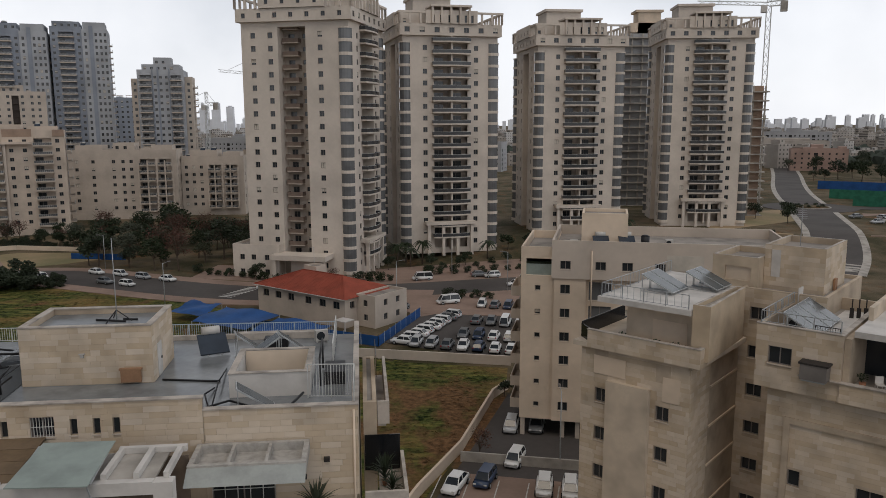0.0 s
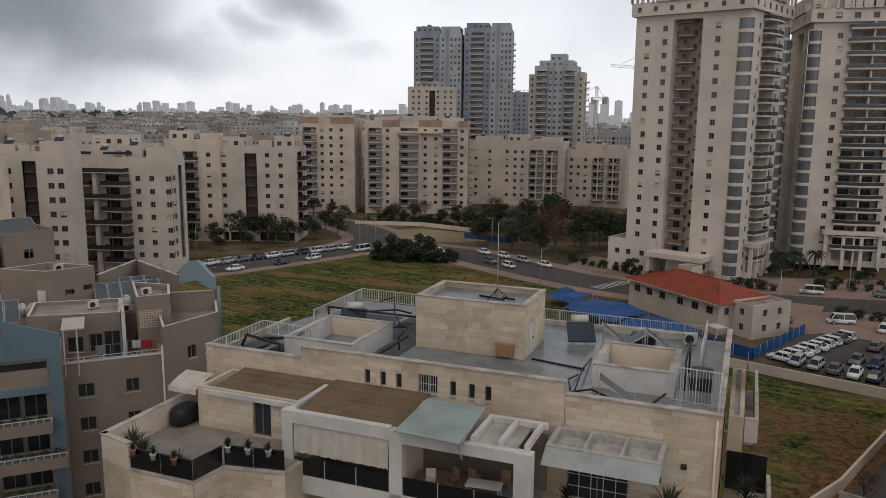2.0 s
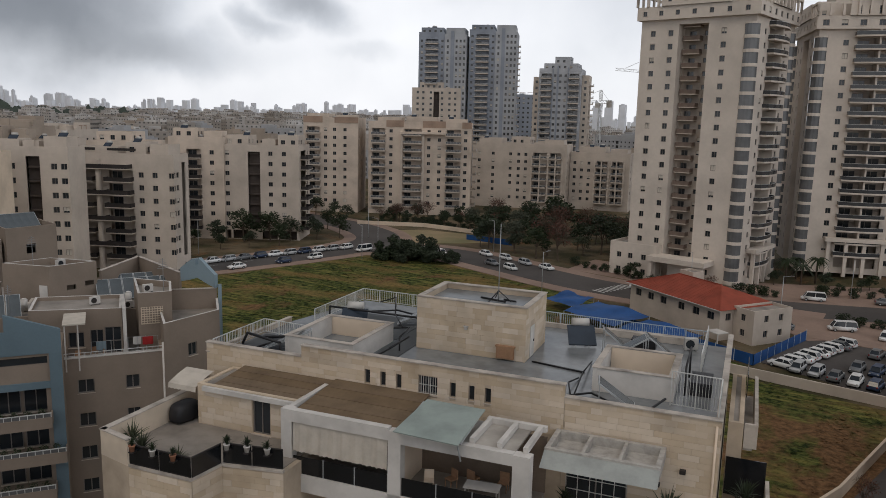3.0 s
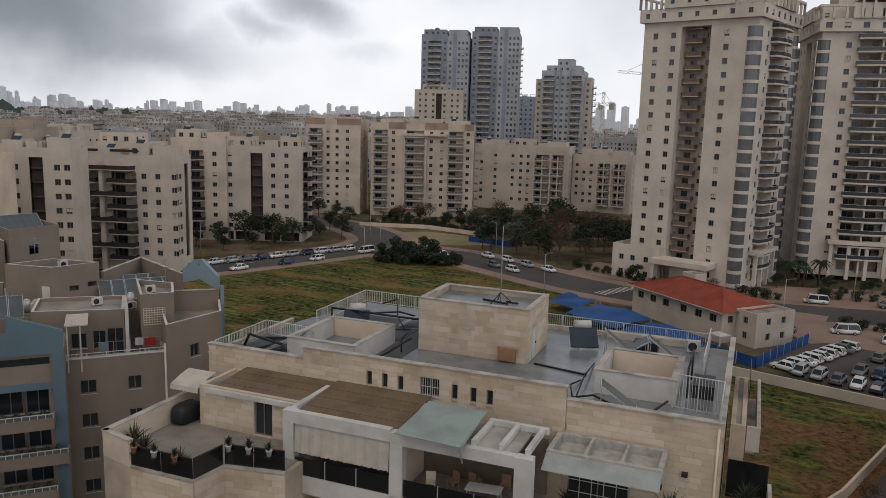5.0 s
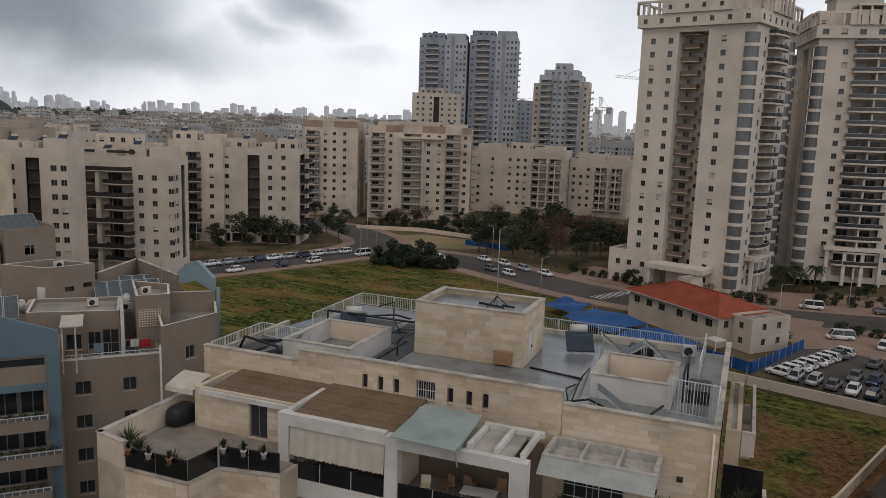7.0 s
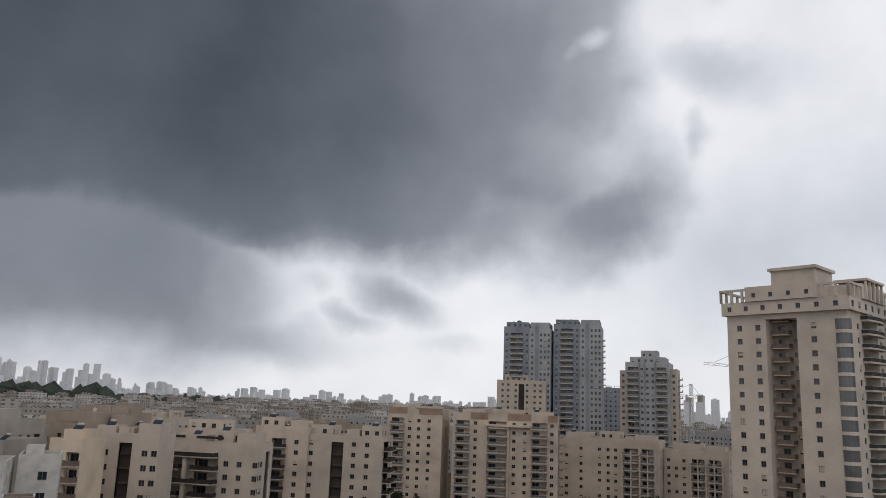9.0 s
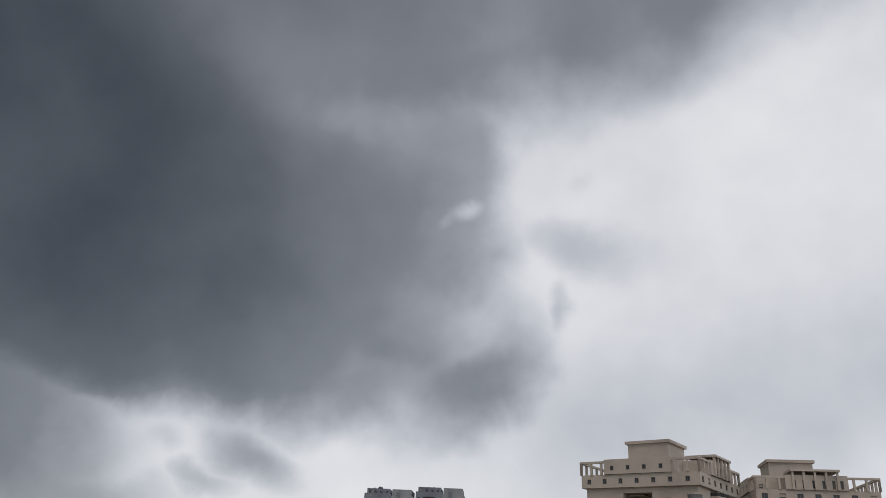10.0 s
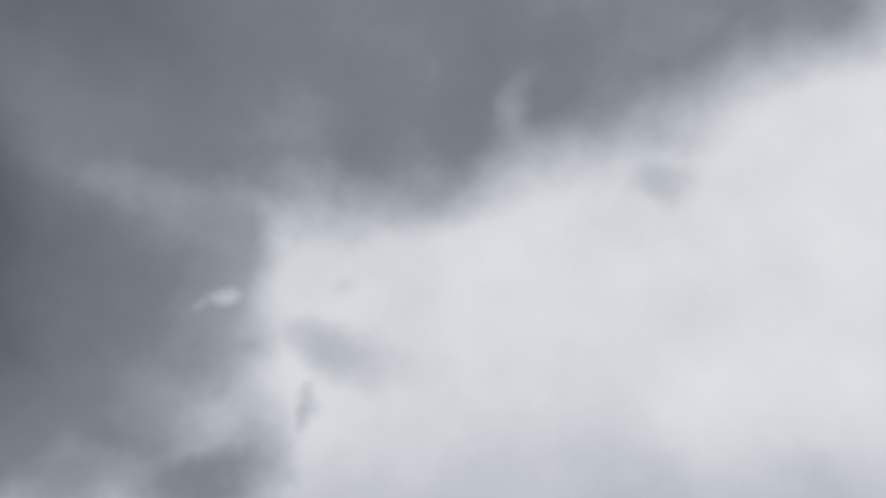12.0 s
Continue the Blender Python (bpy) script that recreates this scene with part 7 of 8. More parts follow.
# east side: industrial sheds and offices
for x, y, w, dd, h, m in ((228, 512, 34, 16, 15, mat("pinkish_brick_render", (0.36, 0.25, 0.205), 0.9, var=0.08, scale=0.1, fine=1.2, stain=0.14)), (262, 640, 50, 20, 24, PALE_C), (350, 560, 70, 24, 9, PALE_A), (400, 640, 70, 24, 16, PALE_A), (150, 520, 40, 20, 14, PALE_C), (230, 600, 60, 24, 18, PALE_A), (-40, 420, 24, 14, 16, PALE_A), (10, 520, 30, 14, 20, PALE_C), (-60, 560, 40, 16, 18, PALE_A), (-120, 470, 40, 16, 17, PALE_B), (-170, 560, 60, 18, 22, PALE_C)):
    city_block(x, y, -20, w, dd, h, m, "low industrial building on the plain", 4.0, "industrial_building")


def skyline():
    """Towers on the horizon, past counting, with haze painted into their pale colour."""
    rnd = random.Random(3)
    bm = bmesh.new()
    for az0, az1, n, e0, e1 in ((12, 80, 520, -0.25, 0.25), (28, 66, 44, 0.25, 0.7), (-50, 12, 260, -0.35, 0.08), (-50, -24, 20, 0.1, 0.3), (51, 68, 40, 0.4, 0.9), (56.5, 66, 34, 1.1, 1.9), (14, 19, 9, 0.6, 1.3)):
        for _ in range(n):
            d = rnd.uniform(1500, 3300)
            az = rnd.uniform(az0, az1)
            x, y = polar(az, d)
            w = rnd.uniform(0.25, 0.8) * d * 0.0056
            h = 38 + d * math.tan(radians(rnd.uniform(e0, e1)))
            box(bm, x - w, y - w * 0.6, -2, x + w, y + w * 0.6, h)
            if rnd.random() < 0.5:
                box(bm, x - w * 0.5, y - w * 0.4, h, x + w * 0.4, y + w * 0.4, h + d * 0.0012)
    tagged(part("distant_skyline", bm, DISTANT), "skyline of distant tower blocks paled by painted haze", "skyline", kind="stuff")
    bm = bmesh.new()
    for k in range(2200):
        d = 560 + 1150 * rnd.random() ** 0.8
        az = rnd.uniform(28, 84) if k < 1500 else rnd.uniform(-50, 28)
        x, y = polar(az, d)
        w, h = rnd.uniform(5, 14), (rnd.uniform(14, 31) + (5 if d > 1000 else 0)) * (1 if k < 1500 else 0.7)
        c, sn = math.cos(rnd.uniform(-0.4, 0.8)), math.sin(rnd.uniform(-0.4, 0.8))
        for x0, y0, x1, y1, z0, z1 in ((-w, -6, w, 6, 0, h), (-w * 0.5, -4, w * 0.2, 4, h, h + rnd.uniform(1, 3.2)), (w * 0.4, -3, w * 0.7, 3, h, h + rnd.uniform(0.5, 2.5))):
            vs = box(bm, x0, y0, z0, x1, y1, z1)
            for v in vs:
                v.co.x, v.co.y = x + v.co.x * c - v.co.y * sn, y + v.co.x * sn + v.co.y * c
    tagged(part("far_city", bm, CITY), "dense weathered city of pale flat-roofed blocks", "buildings", kind="stuff")
    bm = bmesh.new()
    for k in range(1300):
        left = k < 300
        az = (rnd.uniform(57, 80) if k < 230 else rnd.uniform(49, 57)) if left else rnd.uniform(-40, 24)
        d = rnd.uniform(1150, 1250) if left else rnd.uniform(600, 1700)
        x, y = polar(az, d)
        r = rnd.uniform(14, 17) if left else rnd.uniform(4, 8)
        base = ground_z(x, y) + ((r * 1.5 if k < 230 else r * 0.9) if left else 0)
        ret = bmesh.ops.create_icosphere(bm, subdivisions=1, radius=r, matrix=pose(x, y, base + r * 0.25, 0, 0, rnd.random() * 90))
        for v in ret["verts"]:
            v.co += Vector((rnd.uniform(-1, 1), rnd.uniform(-1, 1), rnd.uniform(-1, 1))) * r * 0.35
    tagged(part("far_woods", bm, WOODS), "dark belts of trees on the plain", "trees", kind="stuff")


skyline()


def lattice_mast(bm, a, b, w, n):
    """A square lattice between two points."""
    a, b = Vector(a), Vector(b)
    dirn = (b - a).normalized()
    s = dirn.cross(Vector((0, 0, 1)))
    s = (s if s.length > 0.01 else Vector((1, 0, 0))).normalized() * w / 2
    u = s.cross(dirn).normalized() * w / 2
    corners = (s + u, s - u, -s - u, -s + u)
    for c in corners:
        beam(bm, a + c, b + c, w * 0.12)
    for k in range(n):
        p, q = a.lerp(b, k / n), a.lerp(b, (k + 1) / n)
        for i in range(4):
            beam(bm, p + corners[i], q + corners[(i + 1) % 4], w * 0.08)


def crane(x, y, z, h, yaw, jib, counter, label):
    T = group("tower_crane", x, y, z, yaw, label=label, category="crane", group="tower cranes")
    bm = bmesh.new()
    lattice_mast(bm, (0, 0, 0), (0, 0, h), 1.6, int(h / 3))
    part("mast", bm, RAILWHITE, T)
    bm = bmesh.new()
    lattice_mast(bm, (0, 0, h + 0.5), (jib, 0, h + 2.0), 1.1, int(jib / 3))
    part("jib", bm, RAILWHITE, T)
    bm = bmesh.new()
    lattice_mast(bm, (0, 0, h + 0.5), (-counter, 0, h + 0.8), 1.6, 4)
    part("counter_jib", bm, RAILWHITE, T)
    slabwork("counterweight", T, CONCRETE, (-counter, -1, h - 2.2, -counter + 2.2, 1, h + 1.2))
    slabwork("cab", T, WHITE, (0.6, -1.2, h - 2.4, 2.6, 1.0, h))
    bm = bmesh.new()
    lattice_mast(bm, (0, 0, h + 1), (0, 0, h + 7), 1.2, 3)
    beam(bm, (0, 0, h + 7), (jib * 0.7, 0, h + 2.4), 0.15)
    beam(bm, (0, 0, h + 7), (-counter + 1, 0, h + 1), 0.15)
    part("apex", bm, RAILWHITE, T)


crane(114.6, 282.5, 4.4, 73, 163, 24, 6, "white lattice tower crane above the towers")
crane(-123, 412, 0, 46, 172, 16, 6, "white tower crane on a far building site")
crane(-88, 367, 0, 59, 172, 16, 6, "white tower crane half hidden by a tower")
crane(250, 640, 4, 36, 170, 46, 12, "white tower crane on a far building site")
# towers being built behind
for x, y, yaw, w, dd, h, m, lab in ((68, 304, 0, 19, 16, 66, PALE_C, "concrete tower under construction with open floors"), (102.5, 272, -8, 9, 14, 45, BROWNBAND, "beige tower under construction")):
    T = group("unfinished_tower", x, y, 4.4, yaw, label=lab, category="apartment tower", group="apartment towers")
    slabwork("core", T, m, (1.2, 1.2, 0, w - 1.2, dd - 1.2, h))
    for k in range(int(h / 3.05) + 1):
        slabwork("floor_slab", T, CONCRETE, (-0.4 if k % 2 else 0, -0.8, 3.05 * k, w + 0.4, dd, 3.05 * k + 0.45))
    for u in range(0, int(w), 4):
        slabwork("column", T, CONCRETE, (u, -0.02, 0, u + 0.5, 0.5, h))
    if h > 60:
        slabwork("roof_core", T, CREAM, (w * 0.35, 2, h + 0.5, w * 0.8, 10, h + 8), (w * 0.2, 2, h + 0.5, w * 0.9, 12, h + 4), (w * 0.3, 1.5, h + 8, w * 0.85, 10.5, h + 8.8))

# ---- walls, fences, house extras ----
BW_ = wall_run(None, [(-17, 122.4), (-3, 119.8), (10.6, 117.2)], -0.2, 1.5, 0.3, WHITE_STONE, "boundary_wall", 0)
tagged(BW_, "long pale rendered boundary wall", "wall", kind="structure")
BW2 = wall_run(None, [(9.0, 106.5), (6.7, 102.7), (1.9, 85.3), (-2.7, 74.4), (-6.5, 63)], -0.2, 1.4, 0.3, CREAM, "boundary_wall", 0)
tagged(BW2, "cream rendered wall between the yard and the meadow", "wall", kind="structure")
BW3 = wall_run(None, [(1.9, 82.5), (18.5, 79.3)], -0.2, 1.2, 0.25, CONCRETE, "boundary_wall", 0)
tagged(BW3, "low concrete wall across the yard", "wall", kind="structure")
BW4 = wall_run(None, [(-104, 214), (-88, 212)], -0.2, 1.7, 0.08, TARP, "hoarding", 0)
tagged(BW4, "blue hoarding along the park", "fence", kind="structure")
BW5 = wall_run(None, [(-150, 222), (-128, 230), (-104, 226)], -0.2, 1.3, 0.4, CREAM, "boundary_wall", 0)
tagged(BW5, "cream garden wall along the street", "wall", kind="structure")
sheet("pavement", [(-118, 196), (-102, 206), (-92, 216), (-104, 224), (-124, 224), (-136, 214)], EARTH, 0.09, "bare sandy verge by the junction", category="pavement")
for pts, lab in (([(-11, 127.5), (-4.5, 148)], "blue mesh fence by the car park"), ([(-36, 140), (-11, 127.5)], "blue mesh fence round the building site")):
    T = group("fence", label=lab, category="fence", group="blue fences")
    wall_run(T, pts, 0.1, 1.9, 0.05, TARP, "mesh_panel")
    a, b = Vector(pts[0]), Vector(pts[1])
    for k in range(9):
        p = a.lerp(b, k / 8)
        slabwork("post", T, RAILBLUE, (p.x - 0.05, p.y - 0.05, 0, p.x + 0.05, p.y + 0.05, 2.1))


def tarpaulin(x, y, yaw, w, d, z, seed):
    """A sagging blue sheet on four poles."""
    rnd = random.Random(seed)
    T = group("shade_canopy", x, y, 0, yaw, label="sagging blue shade cloth on poles beside the house", category="canopy", group="blue canopies")
    bm = bmesh.new()
    n = 10
    grid = [[bm.verts.new((w * i / n, d * j / n, z + 0.28 * math.sin(i * 0.7 + seed) * math.sin(j * 0.5) + 0.9 * (j / n) + rnd.uniform(-0.08, 0.08))) for i in range(n + 1)] for j in range(n + 1)]
    for j in range(n):
        for i in range(n):
            bm.faces.new((grid[j][i], grid[j][i + 1], grid[j + 1][i + 1], grid[j + 1][i])).smooth = True
    part("cloth", bm, TARP, T)
    for i, j in ((0, 0), (n, 0), (0, n), (n, n)):
        slabwork("pole", T, METAL, (w * i / n - 0.05, d * j / n - 0.05, 0, w * i / n + 0.05, d * j / n + 0.05, z + 0.9 * (j / n)))


tarpaulin(-46, 138, -28, 13, 9, 1.9, 1)
tarpaulin(-34, 131.5, -28, 12, 8, 1.6, 2)
tarpaulin(-53, 146, -28, 8, 6, 1.8, 4)
# porch and roof ridges of the house
slabwork("porch_roof", HR, WHITE, (-3.6, -3.4, 2.3, -0.8, -0.9, 2.45))
for u in (-3.4, -1.0):
    slabwork("porch_post", HR, WHITE, (u - 0.08, -3.3, 0, u + 0.08, -3.14, 2.3))
bm = bmesh.new()
for k in range(26):
    u = -28.4 + k * 0.98
    beam(bm, (u, -0.68, 5.64), (max(-21.4, min(-10.6, u)), 6.4, 8.19), 0.06, 0.03)
beam(bm, (-21.5, 6.5, 8.25), (-10.5, 6.5, 8.25), 0.25, 0.12)
for a, b in (((-28.7, -0.7), (-21.5, 6.5)), ((-3.3, -0.7), (-10.5, 6.5))):
    beam(bm, (*a, 5.66), (*b, 8.26), 0.22, 0.1)
part("ridge_tile", bm, TILE, HR)
block(HR, -28.4, 13.0, -24.6, 16.0, 0, 7.4, WHITE_STONE, {}, 3, 0, 0.3, name="stair_room")

# ---- trees and planting ----


def make_tree(name, h, spread_r, material, seed, n=110, size=0.32, label="", bare=False, low=0.35):
    rnd = random.Random(seed)
    T = group(name, 0, 0, -500, 0, label=label, category="tree", group=name + " group")
    bm = bmesh.new()
    top = Vector((rnd.uniform(-0.3, 0.3), rnd.uniform(-0.3, 0.3), h * low))
    tube(bm, (0, 0, -0.3), top, 0.05 * h * 0.55, 0.03 * h * 0.55, 8, caps=False)
    hearts = []
    for k in range(9):
        a = k * 2.4 + rnd.random()
        r = spread_r * rnd.uniform(0.25, 0.8)
        end = Vector((math.cos(a) * r, math.sin(a) * r, h * rnd.uniform(low + 0.12, 0.88)))
        mid = top.lerp(end, 0.5) + Vector((0, 0, 0.06 * h))
        tube(bm, top, mid, 0.011 * h, 0.007 * h, 5, caps=False)
        tube(bm, mid, end, 0.007 * h, 0.003 * h, 5, caps=False)
        hearts.append(end)
        if bare:
            for _ in range(16):
                e2 = end + Vector((rnd.uniform(-1, 1), rnd.uniform(-1, 1), rnd.uniform(-0.2, 1))) * spread_r * 0.4
                tube(bm, mid.lerp(end, rnd.random()), e2, 0.03, 0.012, 3, caps=False)
    part("trunk", bm, BARK, T)
    bm = bmesh.new()
    for c in hearts:
        leaves(bm, rnd, c, spread_r * rnd.uniform(0.34, 0.5), n, size)
    part("crown", bm, material, T)
    return T


def plant(proto, x, y, s=1.0, yaw=0):
    ob = copy_thing(proto, pose(x, y, ground_z(x, y), 0, 0, yaw))
    ob.scale = (s, s, s * (0.9 + 0.2 * ((x * 7.3) % 1)))
    return ob


protos = [make_tree("broadleaf_tree", 7.5, 3.4, LEAF, 1, 120, 0.34, "dark green broadleaf tree with a ragged crown"), make_tree("broadleaf_tree", 6.0, 2.9, LEAF, 2, 120, 0.32, "dark green broadleaf tree with a ragged crown"),
          make_tree("olive_tree", 6.0, 3.0, LEAFGREY, 3, 80, 0.3, "grey-green tree with a loose crown"), make_tree("bare_tree", 7.0, 3.2, LEAFRED, 4, 40, 0.22, "bare winter tree with reddish twigs", True),
          make_tree("shrub", 2.2, 1.7, LEAF, 5, 90, 0.2, "dense dark green shrub", low=0.15)]
trnd = random.Random(21)
PARK = [(-90, 202), (-84, 206), (-82, 201), (-77, 210), (-72, 204), (-66, 207), (-77, 223), (-86, 218), (-94, 212), (-99, 220), (-62, 214), (-70, 226), (-58, 222), (-64, 236), (-80, 236), (-92, 232), (-104, 238), (-52, 208), (-55, 232), (-112, 234), (-74, 244), (-88, 248), (-60, 250), (-96, 204), (-70, 216), (-80, 228), (-54, 216), (-66, 196.5), (-75, 196), (-48, 222), (-100, 228), (-84, 242), (-108, 246), (-70, 256), (-52, 242)]
for k, (x, y) in enumerate(PARK):
    plant(protos[(0, 2, 1, 0, 3, 2, 3)[k % 7]], x + trnd.uniform(-2, 2), y + trnd.uniform(-2, 2), trnd.uniform(1.0, 1.55), trnd.uniform(0, 360))
for x, y, s in ((-160, 166, 1.2), (-155, 171, 1.3), (-149.5, 176, 1.2), (-146, 181, 1.1), (-141, 187, 1.1), (-137, 193, 1.0), (-163, 159, 0.9), (-150, 186, 1.0)):
    plant(protos[trnd.choice((0, 1))], x, y, s, trnd.uniform(0, 360))
for k in range(26):
    x, y = trnd.uniform(-112, -50), trnd.uniform(226, 262)
    plant(protos[(3, 0, 2, 3, 1)[k % 5]], x, y, trnd.uniform(0.9, 1.3), trnd.uniform(0, 360))
for k in range(30):
    x, y = trnd.uniform(-150, -112), 236 + trnd.uniform(-3, 8)
    plant(protos[(4, 4, 3, 1)[k % 4]], x, y, trnd.uniform(0.6, 1.0), trnd.uniform(0, 360))
for k in range(26):
    x = -4 + 4.2 * k
    plant(protos[(4, 4, 1)[k % 3]], x, 197 + 0.22 * (x + 4) + trnd.uniform(-1.5, 1.5), trnd.uniform(0.5, 0.8), trnd.uniform(0, 360))
for k in range(44):
    x, y = trnd.uniform(130, 340), trnd.uniform(400, 560)
    if abs(x - (150 + (y - 330) * 0.3)) > 14:
        plant(protos[k % 3], x, y, trnd.uniform(1.0, 1.7), trnd.uniform(0, 360))
bush = make_tree("thicket", 5.0, 3.6, LEAF, 9, 260, 0.34, "broad dense dark green thicket at the meadow's edge", low=0.12)
for x, y, k in ((-107.5, 171.5, 1.05), (-104, 174, 1.25), (-100.5, 172, 1.15), (-97, 175, 1.2), (-93.5, 174.5, 1.0), (-90.5, 177, 0.75), (-102, 177.5, 1.25), (-106, 177, 1.05)):
    plant(bush, x, y, k, trnd.uniform(0, 360))
for x, y, s in ((-147, 164, 0.8), (-143, 172, 0.9), (-151, 206, 0.9), (-176, 233, 1.0), (-168, 234, 0.9), (-160, 230, 0.8), (-152, 158, 0.8), (-156, 144, 0.8), (-146, 136, 0.7), (-45, 184, 0.7), (-125, 250, 0.8), (-137, 242, 0.8), (-145, 238, 0.7), (-115, 256, 0.8), (8.5, 103.5, 0.45), (-3, 198, 0.7), (6, 200, 0.6), (-14, 196, 0.6), (18, 214, 0.8), (24, 216, 0.8), (56, 214, 0.9), (60, 208, 0.8), (112, 250, 1.0), (106, 262, 0.9), (120, 268, 1.0)):
    plant(protos[trnd.choice((0, 1, 1))], x, y, s, trnd.uniform(0, 360))
for x, y in ((-30, 183), (-26, 180.5), (4.2, 82.6)):
    plant(protos[3], x, y, 0.55, trnd.uniform(0, 360))
HEDGE = [(-62 + 3.1 * k, 193 - 1.4 * k) for k in range(10)] + [(-24 + 3 * k, 182.5) for k in range(5)] + [(-4 + 3.4 * k, 190 + 0.8 * k) for k in range(10)] + [(-148 + 4 * k, 226 + 1.2 * k) for k in range(9)] + [(-131 + 3 * k, 236) for k in range(6)] + [(0.5 + 3 * k, 163.5) for k in range(4)]
for x, y in HEDGE:
    plant(protos[4], x + trnd.uniform(-0.5, 0.5), y + trnd.uniform(-0.6, 0.6), trnd.uniform(0.6, 1.1), trnd.uniform(0, 360))


def palm(x, y, h, seed):
    rnd = random.Random(seed)
    T = group("palm_tree", x, y, ground_z(x, y), 0, label="tall date palm with arching fronds", category="tree", group="palms")
    bm = bmesh.new()
    tube(bm, (0, 0, -0.3), (0.1, 0.1, h), 0.24, 0.18, 8)
    part("trunk", bm, BARK, T)
    bm = bmesh.new()
    for k in range(26):
        a, lift = k * 2.4, rnd.uniform(-0.2, 1.0)
        d = Vector((math.cos(a), math.sin(a), 0))
        s = Vector((-d.y, d.x, 0)) * 0.32
        prev = None
        for q in range(6):
            t = q / 5
            p = Vector((0.1, 0.1, h)) + d * 2.6 * t + Vector((0, 0, 2.0 * lift * t - 2.2 * t * t))
            cur = [bm.verts.new(p - s * (1 - t * 0.8) - Vector((0, 0, 0.12))), bm.verts.new(p), bm.verts.new(p + s * (1 - t * 0.8) - Vector((0, 0, 0.12)))]
            if prev:
                bm.faces.new((prev[0], prev[1], cur[1], cur[0]))
                bm.faces.new((prev[1], prev[2], cur[2], cur[1]))
            prev = cur
    part("fronds", bm, LEAF, T)


for k, (x, y, h) in enumerate(((-12, 201, 5.5), (-8.5, 199, 5.0), (-5.5, 203, 6), (-10, 206, 5.2), (12, 207, 4.6), (50, 222, 6), (54, 226, 5))):
    palm(x, y, h, k)


def tufts():
    """Grass tufts all over the meadow."""
    rnd = random.Random(8)
    verts, faces = [], []

    def inside(x, y):
        return (-118 < x < -6 and 92 < y < 178 and y < 188 + 0.35 * (x + 60) - max(0, x + 60) * 0.8 and x > -128 + (178 - y) * -0.3 and not (-56 < x and y > 124)) or (-16 < x < 0.24 * (y - 70) - 2.5 and 60 < y < 116)

    n = 0
    while n < 14000:
        x, y = rnd.uniform(-118, 10), rnd.uniform(60, 178)
        if not inside(x, y) or noise.noise(Vector((x * 0.12, y * 0.12, 0))) < -0.12:
            continue
        n += 1
        h = rnd.uniform(0.06, 0.16)
        a = rnd.random() * math.tau
        w = rnd.uniform(0.3, 0.8)
        i = len(verts)
        verts += [(x - w * math.cos(a), y - w * math.sin(a), -0.02), (x + w * math.cos(a), y + w * math.sin(a), -0.02), (x + rnd.uniform(-0.8, 0.8), y + rnd.uniform(-0.8, 0.8), h)]
        faces.append((i, i + 1, i + 2))
    me = bpy.data.meshes.new("grass")
    me.from_pydata(verts, [], faces)
    me.materials.append(MEADOW)
    tagged(new("grass", me), "rough tufts of winter grass", "grass", kind="stuff")


tufts()

# ---- cars ----
RUBBER = mat("tyre_rubber", (0.02, 0.02, 0.02), 0.9, var=0.1)
CARGLASS = mat("car_glass", (0.02, 0.025, 0.03), 0.08, var=0.05, bump=0, spec=0.6)
LAMP = mat("lamp_lens", (0.55, 0.55, 0.52), 0.2, var=0.05, bump=0)
REDLAMP = mat("red_lamp_lens", (0.30, 0.02, 0.02), 0.2, var=0.05, bump=0)
PAINT = {n: mat(n + "_car_paint", c, 0.3, 0.0, var=0.03, scale=0.5, fine=3, bump=0, spec=0.5, stain=0.05) for n, c in (("white", (0.70, 0.70, 0.69)), ("silver", (0.42, 0.43, 0.44)), ("grey", (0.14, 0.145, 0.15)), ("dark_blue", (0.03, 0.05, 0.10)), ("black", (0.02, 0.02, 0.022)))}


